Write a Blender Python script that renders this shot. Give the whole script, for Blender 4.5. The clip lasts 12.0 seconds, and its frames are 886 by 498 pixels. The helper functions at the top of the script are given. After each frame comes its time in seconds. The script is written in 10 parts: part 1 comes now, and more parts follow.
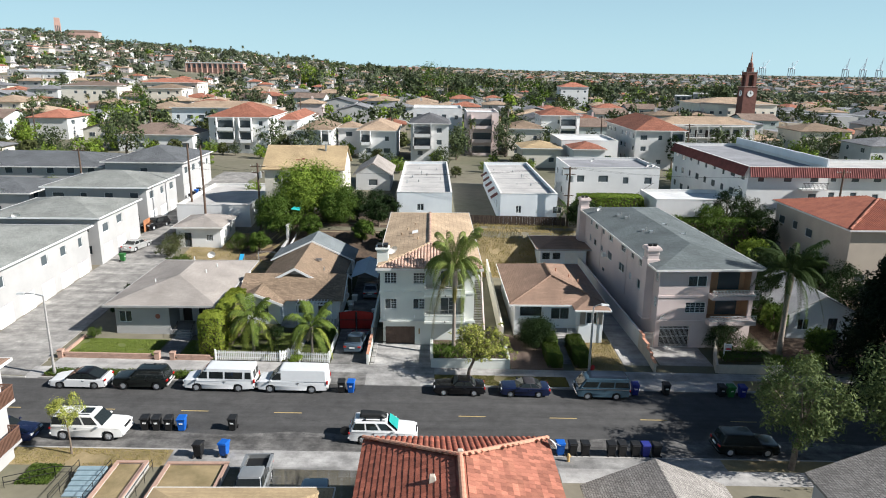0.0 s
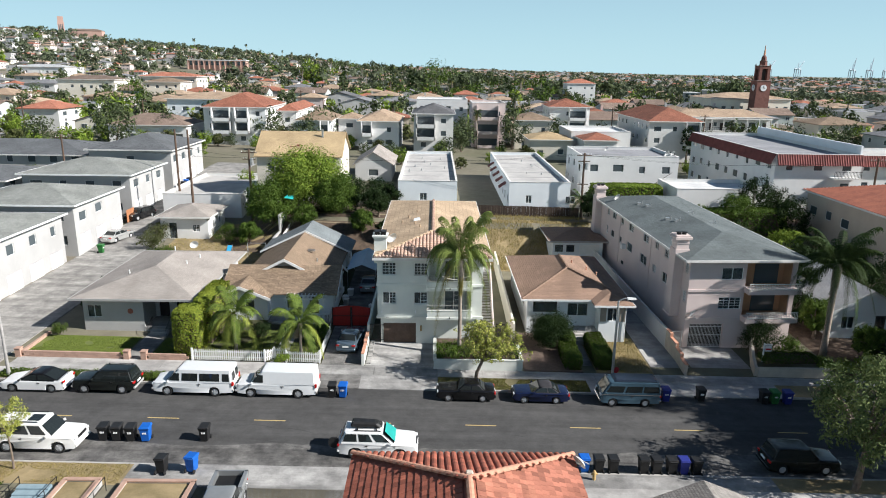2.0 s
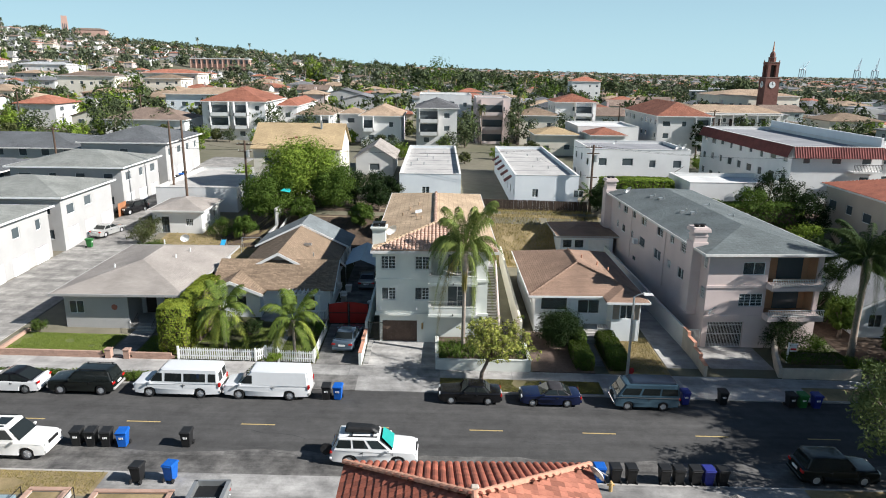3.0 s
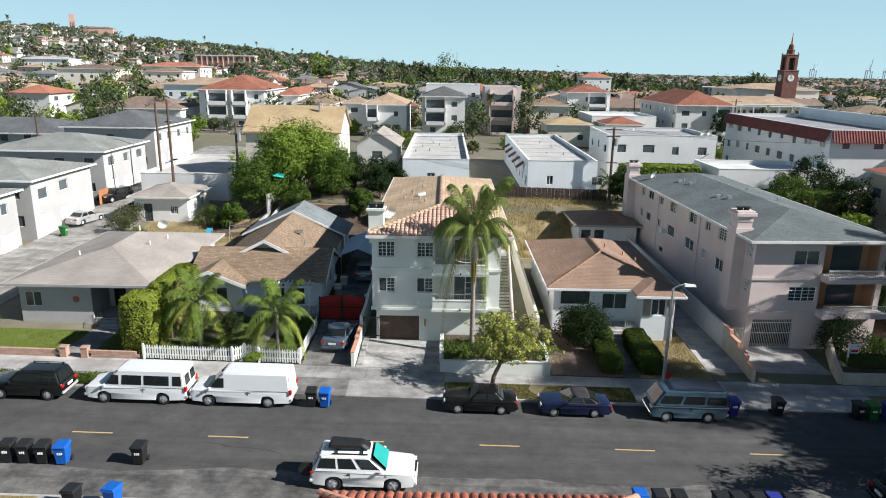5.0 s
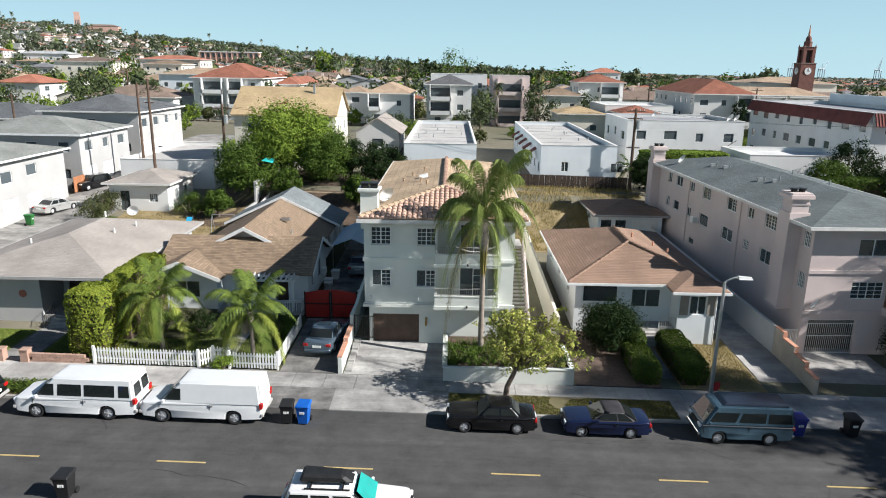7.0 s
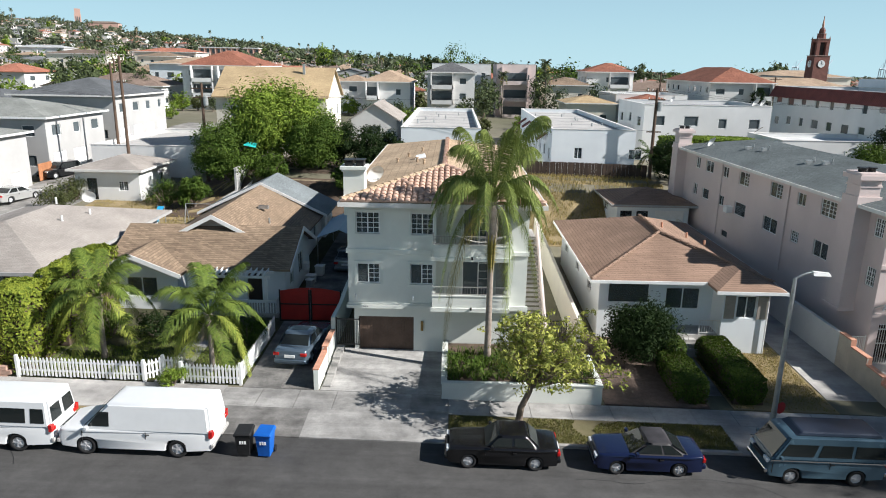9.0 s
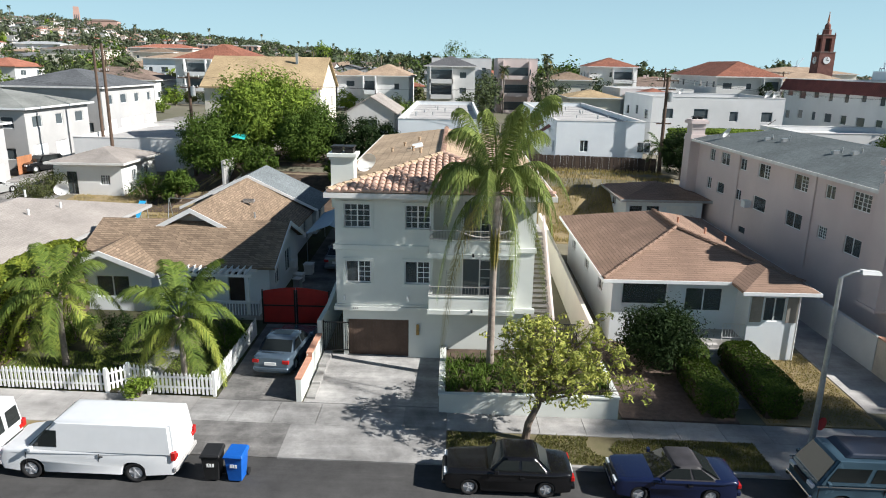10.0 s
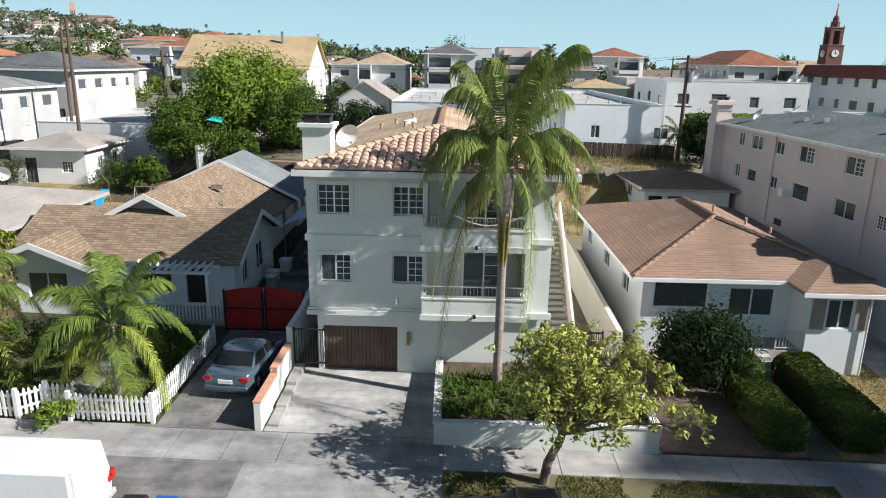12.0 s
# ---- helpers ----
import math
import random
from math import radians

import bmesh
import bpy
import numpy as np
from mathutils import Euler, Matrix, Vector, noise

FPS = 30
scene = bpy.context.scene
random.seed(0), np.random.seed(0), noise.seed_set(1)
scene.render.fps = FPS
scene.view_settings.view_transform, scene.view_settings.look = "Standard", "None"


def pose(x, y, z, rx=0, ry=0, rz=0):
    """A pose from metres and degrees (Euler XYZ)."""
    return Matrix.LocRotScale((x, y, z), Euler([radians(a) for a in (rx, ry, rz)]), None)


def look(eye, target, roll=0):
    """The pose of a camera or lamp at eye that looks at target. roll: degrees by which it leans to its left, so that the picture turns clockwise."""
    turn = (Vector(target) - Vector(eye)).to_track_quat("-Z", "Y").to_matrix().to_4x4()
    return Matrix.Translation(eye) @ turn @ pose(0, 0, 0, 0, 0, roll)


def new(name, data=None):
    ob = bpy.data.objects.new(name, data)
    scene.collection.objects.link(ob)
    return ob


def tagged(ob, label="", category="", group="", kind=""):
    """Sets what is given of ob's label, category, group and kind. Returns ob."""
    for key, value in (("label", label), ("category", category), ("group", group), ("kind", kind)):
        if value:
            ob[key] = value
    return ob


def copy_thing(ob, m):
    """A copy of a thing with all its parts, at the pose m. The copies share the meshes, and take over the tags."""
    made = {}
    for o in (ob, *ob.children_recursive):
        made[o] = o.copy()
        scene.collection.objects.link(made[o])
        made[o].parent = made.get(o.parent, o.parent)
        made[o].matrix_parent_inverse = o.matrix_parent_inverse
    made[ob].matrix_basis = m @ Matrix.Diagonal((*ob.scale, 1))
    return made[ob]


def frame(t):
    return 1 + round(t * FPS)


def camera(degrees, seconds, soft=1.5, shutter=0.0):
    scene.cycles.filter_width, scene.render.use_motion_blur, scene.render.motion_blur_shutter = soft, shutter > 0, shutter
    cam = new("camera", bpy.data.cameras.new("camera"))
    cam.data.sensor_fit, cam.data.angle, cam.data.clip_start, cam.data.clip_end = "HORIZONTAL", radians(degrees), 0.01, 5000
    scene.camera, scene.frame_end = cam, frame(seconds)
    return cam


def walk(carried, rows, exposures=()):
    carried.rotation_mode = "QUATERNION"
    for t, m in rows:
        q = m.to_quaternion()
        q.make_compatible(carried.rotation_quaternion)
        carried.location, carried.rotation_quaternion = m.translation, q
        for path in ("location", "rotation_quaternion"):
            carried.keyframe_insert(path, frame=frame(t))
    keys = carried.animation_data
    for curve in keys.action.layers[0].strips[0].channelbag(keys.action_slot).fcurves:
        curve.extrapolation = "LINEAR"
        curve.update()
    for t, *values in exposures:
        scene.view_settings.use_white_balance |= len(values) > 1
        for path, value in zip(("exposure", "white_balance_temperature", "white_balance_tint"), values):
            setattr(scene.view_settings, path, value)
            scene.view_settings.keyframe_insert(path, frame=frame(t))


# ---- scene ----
cam = camera(66.4, 12.0, 1.0)
PATH = [
    (0, (-0.030, -54.647, 26.917), (0.357, -35.350, 21.670), 0.75),
    (0.5, (-0.052, -53.094, 26.232), (0.324, -33.796, 20.991), 0.76),
    (1, (-0.041, -51.513, 25.507), (0.311, -32.213, 20.273), 0.77),
    (1.5, (-0.007, -49.914, 24.757), (0.310, -30.613, 19.530), 0.79),
    (2, (0.039, -48.305, 23.995), (0.313, -29.001, 18.774), 0.80),
    (2.5, (0.090, -46.689, 23.229), (0.316, -27.384, 18.014), 0.81),
    (3, (0.142, -45.071, 22.468), (0.315, -25.764, 17.258), 0.82),
    (5, (0.295, -38.588, 19.572), (0.257, -19.277, 14.374), 0.86),
    (5.5, (0.318, -36.962, 18.899), (0.233, -17.651, 13.701), 0.87),
    (6, (0.336, -35.332, 18.248), (0.210, -16.022, 13.050), 0.88),
    (6.5, (0.351, -33.698, 17.619), (0.189, -14.389, 12.419), 0.89),
    (7, (0.365, -32.061, 17.012), (0.172, -12.753, 11.808), 0.91),
    (9, (0.444, -25.540, 14.779), (0.190, -6.242, 9.547), 0.97),
    (9.5, (0.472, -23.950, 14.266), (0.217, -4.655, 9.024), 0.99),
    (10, (0.500, -22.399, 13.772), (0.248, -3.107, 8.518), 1.02),
    (10.5, (0.525, -20.903, 13.298), (0.280, -1.615, 8.032), 1.04),
    (11, (0.542, -19.482, 12.847), (0.307, -0.197, 7.567), 1.07),
    (11.5, (0.543, -18.161, 12.422), (0.320, 1.121, 7.128), 1.10),
    (12, (0.521, -16.968, 12.029), (0.309, 2.312, 6.721), 1.13),
]
walk(cam, [(t, look(eye, target, roll)) for t, eye, target, roll in PATH], [(0, 0.96, 5930, 11)])

# ---- light ----
SUN_EL, SUN_AZ = radians(34.5), radians(105)
world = bpy.data.worlds.new("sky")
scene.world = world
world.use_nodes = True
wn = world.node_tree
sky = wn.nodes.new("ShaderNodeTexSky")
sky.sky_type, sky.sun_disc = "NISHITA", False
sky.sun_elevation, sky.sun_rotation = SUN_EL, SUN_AZ
sky.air_density, sky.dust_density, sky.ozone_density = 0.8, 0.1, 3.0
haze = wn.nodes.new("ShaderNodeMixRGB")          # marine haze, thinning with height
haze.inputs[2].default_value = (9.0, 13.0, 13.5, 1)
wtc, wsp, wm1, wm2 = wn.nodes.new("ShaderNodeTexCoord"), wn.nodes.new("ShaderNodeSeparateXYZ"), wn.nodes.new("ShaderNodeMapRange"), wn.nodes.new("ShaderNodeMath")
wm1.inputs[1].default_value, wm1.inputs[2].default_value, wm1.inputs[3].default_value, wm1.inputs[4].default_value = 0.0, 1.0, 0.92, 0.0
wm2.operation, wm2.inputs[1].default_value = "POWER", 2.4
wn.links.new(wtc.outputs["Generated"], wsp.inputs[0])
wn.links.new(wsp.outputs[2], wm1.inputs[0])
wn.links.new(wm1.outputs[0], wm2.inputs[0])
wn.links.new(wm2.outputs[0], haze.inputs[0])
wn.links.new(sky.outputs[0], haze.inputs[1])
wn.links.new(haze.outputs[0], wn.nodes["Background"].inputs[0])
wn.nodes["Background"].inputs[1].default_value = 0.0335
sun_dir = Vector((math.cos(SUN_EL) * math.sin(SUN_AZ), math.cos(SUN_EL) * math.cos(SUN_AZ), math.sin(SUN_EL)))
sun = new("sun", bpy.data.lights.new("sun", "SUN"))
sun.data.energy, sun.data.angle, sun.data.color = 4.5, radians(0.55), (1.0, 0.93, 0.82)
sun.matrix_world = look(sun_dir * 300, (0, 0, 0))

# ---- materials ----
def base_mat(name):
    m = bpy.data.materials.new(name)
    m.use_nodes = True
    return m, m.node_tree, m.node_tree.nodes["Principled BSDF"]

def nd(nt, kind, **kw):
    n = nt.nodes.new("ShaderNode" + kind)
    for k, v in kw.items():
        if k in n.inputs:
            n.inputs[k].default_value = v
        else:
            setattr(n, k, v)
    return n

def surf(name, color, color2=None, rough=0.8, scale=1.0, grain=30.0, bump=0.15, metal=0.0, spec=0.3, vary=0.0, stain=0.35, contrast=0.5, pieces=False, streak=0.0):
    """A plain surface in two colours: broad patches, fine grain, relief; vary: change from object to object,
    with pieces from one loose piece to the next as well; streak: share of long stains that run along x."""
    m, nt, b = base_mat(name)
    L = nt.links.new
    color2 = color2 or tuple(c * 0.75 for c in color)
    tc = nd(nt, "TexCoord")
    n1 = nd(nt, "TexNoise", Scale=scale, Detail=6.0, Roughness=0.6)
    n2 = nd(nt, "TexNoise", Scale=grain, Detail=3.0, Roughness=0.7)
    L(tc.outputs["Object"], n1.inputs["Vector"])
    L(tc.outputs["Object"], n2.inputs["Vector"])
    r = nd(nt, "ValToRGB")
    r.color_ramp.elements[0].position, r.color_ramp.elements[1].position = 0.5 - contrast * 0.3, 0.5 + contrast * 0.3
    r.color_ramp.elements[0].color, r.color_ramp.elements[1].color = (*color2, 1), (*color, 1)
    L(n1.outputs[0], r.inputs[0])
    mx = nd(nt, "MixRGB", blend_type="OVERLAY", Fac=stain)
    L(r.outputs[0], mx.inputs[1])
    L(n2.outputs[0], mx.inputs[2])
    out = mx.outputs[0]
    if streak:
        mp = nd(nt, "Mapping")
        mp.inputs["Scale"].default_value = (0.05, 0.9, 0.9)
        L(tc.outputs["Object"], mp.inputs["Vector"])
        n3 = nd(nt, "TexNoise", Scale=1.0, Detail=7.0, Roughness=0.65)
        L(mp.outputs[0], n3.inputs["Vector"])
        n4 = nd(nt, "TexNoise", Scale=0.9, Detail=8.0, Roughness=0.75)
        L(tc.outputs["Object"], n4.inputs["Vector"])
        for src in (n3, n4):
            m3 = nd(nt, "MixRGB", blend_type="OVERLAY", Fac=streak)
            r3 = nd(nt, "MapRange")
            r3.inputs[1].default_value, r3.inputs[2].default_value = 0.32, 0.68
            L(src.outputs[0], r3.inputs[0])
            L(out, m3.inputs[1])
            L(r3.outputs[0], m3.inputs[2])
            out = m3.outputs[0]
    if vary:
        oi = nd(nt, "ObjectInfo")
        mr = nd(nt, "MapRange")
        mr.inputs[3].default_value, mr.inputs[4].default_value = 1 - vary, 1 + vary
        rnd = oi.outputs["Random"]
        if pieces:
            ge, sm, fr = nd(nt, "NewGeometry"), nd(nt, "Math", operation="ADD"), nd(nt, "Math", operation="FRACT")
            L(rnd, sm.inputs[0])
            L(ge.outputs["Random Per Island"], sm.inputs[1])
            L(sm.outputs[0], fr.inputs[0])
            rnd = fr.outputs[0]
        L(rnd, mr.inputs[0])
        hv = nd(nt, "HueSaturation")
        L(mr.outputs[0], hv.inputs["Value"])
        L(out, hv.inputs["Color"])
        out = hv.outputs[0]
    L(out, b.inputs["Base Color"])
    b.inputs["Roughness"].default_value, b.inputs["Metallic"].default_value = rough, metal
    b.inputs["Specular IOR Level"].default_value = spec
    if bump:
        bp = nd(nt, "Bump", Strength=bump, Distance=0.02)
        L(n2.outputs[0], bp.inputs["Height"])
        L(bp.outputs[0], b.inputs["Normal"])
    return m

def shingle(name, color, color2, course=0.14, slope=0.38, width=0.3, gap=0.5, rough=0.9, vary=0.0):
    """Roof shingles in level courses, each shingle of its own tone."""
    m, nt, b = base_mat(name)
    L = nt.links.new
    tc, sp, ad, cb = nd(nt, "TexCoord"), nd(nt, "SeparateXYZ"), nd(nt, "Math", operation="ADD"), nd(nt, "CombineXYZ")
    L(tc.outputs["Object"], sp.inputs[0])
    L(sp.outputs[0], ad.inputs[0])
    L(sp.outputs[1], ad.inputs[1])
    mu = nd(nt, "Math", operation="MULTIPLY")
    mu.inputs[1].default_value = 1 / slope
    L(sp.outputs[2], mu.inputs[0])
    L(ad.outputs[0], cb.inputs[0])
    L(mu.outputs[0], cb.inputs[1])
    br = nd(nt, "TexBrick", Scale=1.0)
    br.offset = 0.5
    br.inputs["Color1"].default_value, br.inputs["Color2"].default_value = (*color, 1), (*color2, 1)
    br.inputs["Mortar"].default_value = (*[c * gap for c in color2], 1)
    br.inputs["Mortar Size"].default_value = 0.012
    br.inputs["Brick Width"].default_value, br.inputs["Row Height"].default_value = width, course
    L(cb.outputs[0], br.inputs["Vector"])
    n1 = nd(nt, "TexNoise", Scale=0.35, Detail=5.0)
    n2 = nd(nt, "TexNoise", Scale=25.0, Detail=2.0)
    L(tc.outputs["Object"], n1.inputs["Vector"])
    L(tc.outputs["Object"], n2.inputs["Vector"])
    m1 = nd(nt, "MixRGB", blend_type="OVERLAY", Fac=0.45)
    m2 = nd(nt, "MixRGB", blend_type="OVERLAY", Fac=0.35)
    L(br.outputs[0], m1.inputs[1])
    L(n1.outputs[0], m1.inputs[2])
    L(m1.outputs[0], m2.inputs[1])
    L(n2.outputs[0], m2.inputs[2])
    out = m2.outputs[0]
    if vary:
        oi, mr, hv = nd(nt, "ObjectInfo"), nd(nt, "MapRange"), nd(nt, "HueSaturation")
        mr.inputs[3].default_value, mr.inputs[4].default_value = 1 - vary, 1 + vary
        L(oi.outputs["Random"], mr.inputs[0])
        L(mr.outputs[0], hv.inputs["Value"])
        L(out, hv.inputs["Color"])
        out = hv.outputs[0]
    L(out, b.inputs["Base Color"])
    bp = nd(nt, "Bump", Strength=0.5, Distance=0.03)
    L(br.outputs["Fac"], bp.inputs["Height"])
    bp.invert = True
    L(bp.outputs[0], b.inputs["Normal"])
    b.inputs["Roughness"].default_value, b.inputs["Specular IOR Level"].default_value = rough, 0.2
    return m

def leafy(name, color, color2, rough=0.5, trans=0.16, patch=1.2):
    """Leaves: tone changes from leaf to leaf and by clumps; some light comes through."""
    m, nt, b = base_mat(name)
    L = nt.links.new
    ge, tc = nd(nt, "NewGeometry"), nd(nt, "TexCoord")
    n1 = nd(nt, "TexNoise", Scale=patch, Detail=3.0)
    L(tc.outputs["Object"], n1.inputs["Vector"])
    ad = nd(nt, "Math", operation="MULTIPLY_ADD")
    ad.inputs[1].default_value, ad.inputs[2].default_value = 0.55, 0.0
    L(ge.outputs["Random Per Island"], ad.inputs[0])
    a2 = nd(nt, "Math", operation="MULTIPLY_ADD")
    a2.inputs[1].default_value = 0.5
    L(n1.outputs[0], a2.inputs[0])
    L(ad.outputs[0], a2.inputs[2])
    r = nd(nt, "ValToRGB")
    r.color_ramp.elements[0].color, r.color_ramp.elements[1].color = (*color2, 1), (*color, 1)
    r.color_ramp.elements[0].position, r.color_ramp.elements[1].position = 0.2, 0.8
    L(a2.outputs[0], r.inputs[0])
    L(r.outputs[0], b.inputs["Base Color"])
    b.inputs["Roughness"].default_value, b.inputs["Specular IOR Level"].default_value = rough + 0.1, 0.06
    tr, mx = nd(nt, "BsdfTranslucent"), nd(nt, "MixShader", Fac=trans)
    L(r.outputs[0], tr.inputs[0])
    L(b.outputs[0], mx.inputs[1])
    L(tr.outputs[0], mx.inputs[2])
    L(mx.outputs[0], nt.nodes["Material Output"].inputs[0])
    return m

def gloss(name, color, rough=0.25, metal=0.0, coat=0.0, spec=0.5):
    m, nt, b = base_mat(name)
    n = nd(nt, "TexNoise", Scale=3.0, Detail=4.0)
    tc = nd(nt, "TexCoord")
    nt.links.new(tc.outputs["Object"], n.inputs["Vector"])
    r = nd(nt, "MapRange")
    r.inputs[3].default_value, r.inputs[4].default_value = rough * 0.8, rough * 1.3
    nt.links.new(n.outputs[0], r.inputs[0])
    nt.links.new(r.outputs[0], b.inputs["Roughness"])
    hv = nd(nt, "MixRGB", blend_type="OVERLAY", Fac=0.12)
    hv.inputs[1].default_value = (*color, 1)
    nt.links.new(n.outputs[0], hv.inputs[2])
    nt.links.new(hv.outputs[0], b.inputs["Base Color"])
    b.inputs["Metallic"].default_value, b.inputs["Coat Weight"].default_value = metal, coat
    b.inputs["Specular IOR Level"].default_value = spec
    return m

def glass(name, tint=(0.5, 0.55, 0.56), trans=0.75, rough=0.03):
    m, nt, b = base_mat(name)
    b.inputs["Base Color"].default_value = (*tint, 1)
    b.inputs["Transmission Weight"].default_value, b.inputs["Roughness"].default_value = trans, rough
    b.inputs["IOR"].default_value = 1.45
    return m

M = {}
M["asphalt"] = surf("asphalt", (0.088, 0.086, 0.083), (0.060, 0.059, 0.058), 0.92, 0.16, 60, 0.2, stain=0.5, contrast=0.85, streak=0.2, spec=0.15)
M["asphalt_tar"] = surf("crack_sealer", (0.03, 0.03, 0.031), (0.022, 0.022, 0.023), 0.7, 3, 40, 0.1)
M["concrete_stained"] = surf("oil_stained_concrete", (0.25, 0.24, 0.225), (0.085, 0.083, 0.08), 0.9, 0.55, 40, 0.2, contrast=0.75, streak=0.4)
M["concrete_mid"] = surf("grey_concrete", (0.35, 0.34, 0.322), (0.18, 0.175, 0.167), 0.9, 0.5, 40, 0.2, vary=0.12, contrast=0.7, streak=0.3)
M["patch"] = surf("asphalt_patch", (0.042, 0.042, 0.043), (0.034, 0.034, 0.034), 0.9, 0.8, 60, 0.2)
M["worn"] = surf("worn_asphalt", (0.15, 0.143, 0.133), (0.07, 0.068, 0.066), 0.92, 0.45, 40, 0.2, contrast=0.8, streak=0.45)
M["yellow"] = surf("yellow_paint", (0.56, 0.42, 0.17), (0.36, 0.27, 0.12), 0.7, 6, 60, 0.1, contrast=0.9)
M["concrete"] = surf("concrete", (0.395, 0.379, 0.357), (0.285, 0.274, 0.26), 0.9, 0.6, 40, 0.15, vary=0.08, streak=0.2)
M["concrete_dark"] = surf("old_concrete", (0.33, 0.315, 0.29), (0.21, 0.20, 0.188), 0.9, 0.7, 40, 0.2, vary=0.1, streak=0.3)
M["kerb"] = surf("kerb_concrete", (0.42, 0.40, 0.37), (0.30, 0.29, 0.27), 0.9, 1.2, 40, 0.2)
M["ground"] = surf("dry_ground", (0.27, 0.215, 0.14), (0.17, 0.145, 0.09), 0.95, 0.25, 20, 0.4)
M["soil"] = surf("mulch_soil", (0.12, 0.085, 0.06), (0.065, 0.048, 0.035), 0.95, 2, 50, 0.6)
# Thin grass over dark soil, with the yard's shade added to the colour.
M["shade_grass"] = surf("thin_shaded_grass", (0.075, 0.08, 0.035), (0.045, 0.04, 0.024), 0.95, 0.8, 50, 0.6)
M["lawn"] = surf("lawn", (0.15, 0.17, 0.05), (0.09, 0.115, 0.03), 0.9, 0.8, 50, 0.6)
M["verge"] = surf("worn_verge", (0.2, 0.165, 0.095), (0.1, 0.095, 0.045), 0.95, 0.7, 45, 0.6, contrast=0.7)
M["dry_lawn"] = surf("dry_lawn", (0.33, 0.255, 0.14), (0.19, 0.15, 0.075), 0.95, 0.7, 45, 0.6, contrast=0.6)
M["stucco"] = surf("pale_stucco", (0.70, 0.715, 0.66), (0.63, 0.645, 0.60), 0.9, 0.5, 60, 0.12, stain=0.15)
# One white split by light: raised for shaded fronts, greyed for sunlit walls.
M["stucco_bright"] = surf("bright_white_stucco", (0.76, 0.75, 0.73), (0.68, 0.67, 0.65), 0.9, 0.3, 60, 0.1, stain=0.15, vary=0.05)
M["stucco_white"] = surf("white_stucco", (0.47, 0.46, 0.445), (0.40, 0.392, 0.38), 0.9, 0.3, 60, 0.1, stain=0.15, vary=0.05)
M["stucco_grey"] = surf("grey_stucco", (0.66, 0.645, 0.62), (0.58, 0.57, 0.55), 0.9, 0.4, 60, 0.12, stain=0.15)
M["stucco_pink"] = surf("pink_stucco", (0.66, 0.555, 0.52), (0.58, 0.485, 0.46), 0.9, 0.25, 60, 0.12, stain=0.2)
M["stucco_cream"] = surf("cream_stucco", (0.74, 0.69, 0.58), (0.66, 0.61, 0.52), 0.9, 0.3, 60, 0.1, stain=0.15, vary=0.08)
M["stucco_tan"] = surf("tan_stucco", (0.52, 0.45, 0.36), (0.46, 0.39, 0.32), 0.9, 0.3, 60, 0.1, stain=0.15, vary=0.15)
M["stucco_sage"] = surf("sage_stucco", (0.46, 0.50, 0.48), (0.40, 0.44, 0.42), 0.9, 0.3, 60, 0.1, stain=0.15, vary=0.2)
M["step_blue"] = surf("pale_blue_step_paint", (0.25, 0.33, 0.37), (0.19, 0.26, 0.29), 0.8, 1.5, 40, 0.1)
M["rail_brown"] = surf("brown_rail_wood", (0.17, 0.09, 0.06), (0.12, 0.065, 0.045), 0.8, 2, 20, 0.1)
M["salmon"] = surf("salmon_masonry", (0.50, 0.33, 0.27), (0.43, 0.28, 0.23), 0.9, 0.05, 2, 0.0)
M["crane_grey"] = surf("crane_paint", (0.42, 0.47, 0.52), (0.36, 0.41, 0.46), 0.6, 0.05, 2, 0.0)
M["stucco_blue"] = surf("cool_white_stucco", (0.76, 0.79, 0.80), (0.68, 0.71, 0.73), 0.9, 0.3, 60, 0.1, stain=0.12)
M["white"] = surf("white_paint", (0.82, 0.82, 0.80), (0.74, 0.74, 0.72), 0.6, 1.5, 30, 0.05, stain=0.1)
M["trim"] = surf("trim_paint", (0.72, 0.70, 0.66), (0.62, 0.60, 0.57), 0.7, 1.5, 30, 0.05, stain=0.15)
M["dark_frame"] = surf("bronze_frame", (0.06, 0.055, 0.05), (0.045, 0.04, 0.038), 0.5, 4, 30, 0.0)
M["grey_trim"] = surf("grey_trim", (0.40, 0.39, 0.37), (0.34, 0.33, 0.32), 0.7, 2, 30, 0.05)
M["shutter"] = surf("taupe_shutter", (0.33, 0.29, 0.25), (0.27, 0.24, 0.21), 0.7, 2, 30, 0.1)
M["glass"] = glass("window_glass", (0.26, 0.30, 0.31), 0.75)
M["glass_far"] = glass("far_window_glass", (0.10, 0.12, 0.13), 0.2, 0.06)
M["car_glass"] = glass("car_glass", (0.018, 0.022, 0.022), 0.15, 0.02)
M["blind"] = surf("blind", (0.55, 0.54, 0.52), (0.46, 0.45, 0.44), 0.8, 2, 20, 0.0)
M["curtain"] = surf("curtain", (0.45, 0.43, 0.40), (0.36, 0.34, 0.32), 0.9, 3, 12, 0.1)
M["room"] = surf("dim_room", (0.10, 0.09, 0.08), (0.07, 0.065, 0.06), 0.95, 1, 8, 0.0)
M["roof_tan"] = shingle("tan_roof", (0.50, 0.375, 0.25), (0.42, 0.31, 0.205), 0.33, 0.30, 0.33, 0.72)
M["roof_buff"] = shingle("buff_shingle", (0.47, 0.355, 0.205), (0.40, 0.295, 0.17), 0.16, 0.40, 0.35, 0.8)
M["roof_brown"] = shingle("brown_shingle", (0.32, 0.235, 0.16), (0.20, 0.145, 0.10), 0.145, 0.50, 0.32, 0.6)
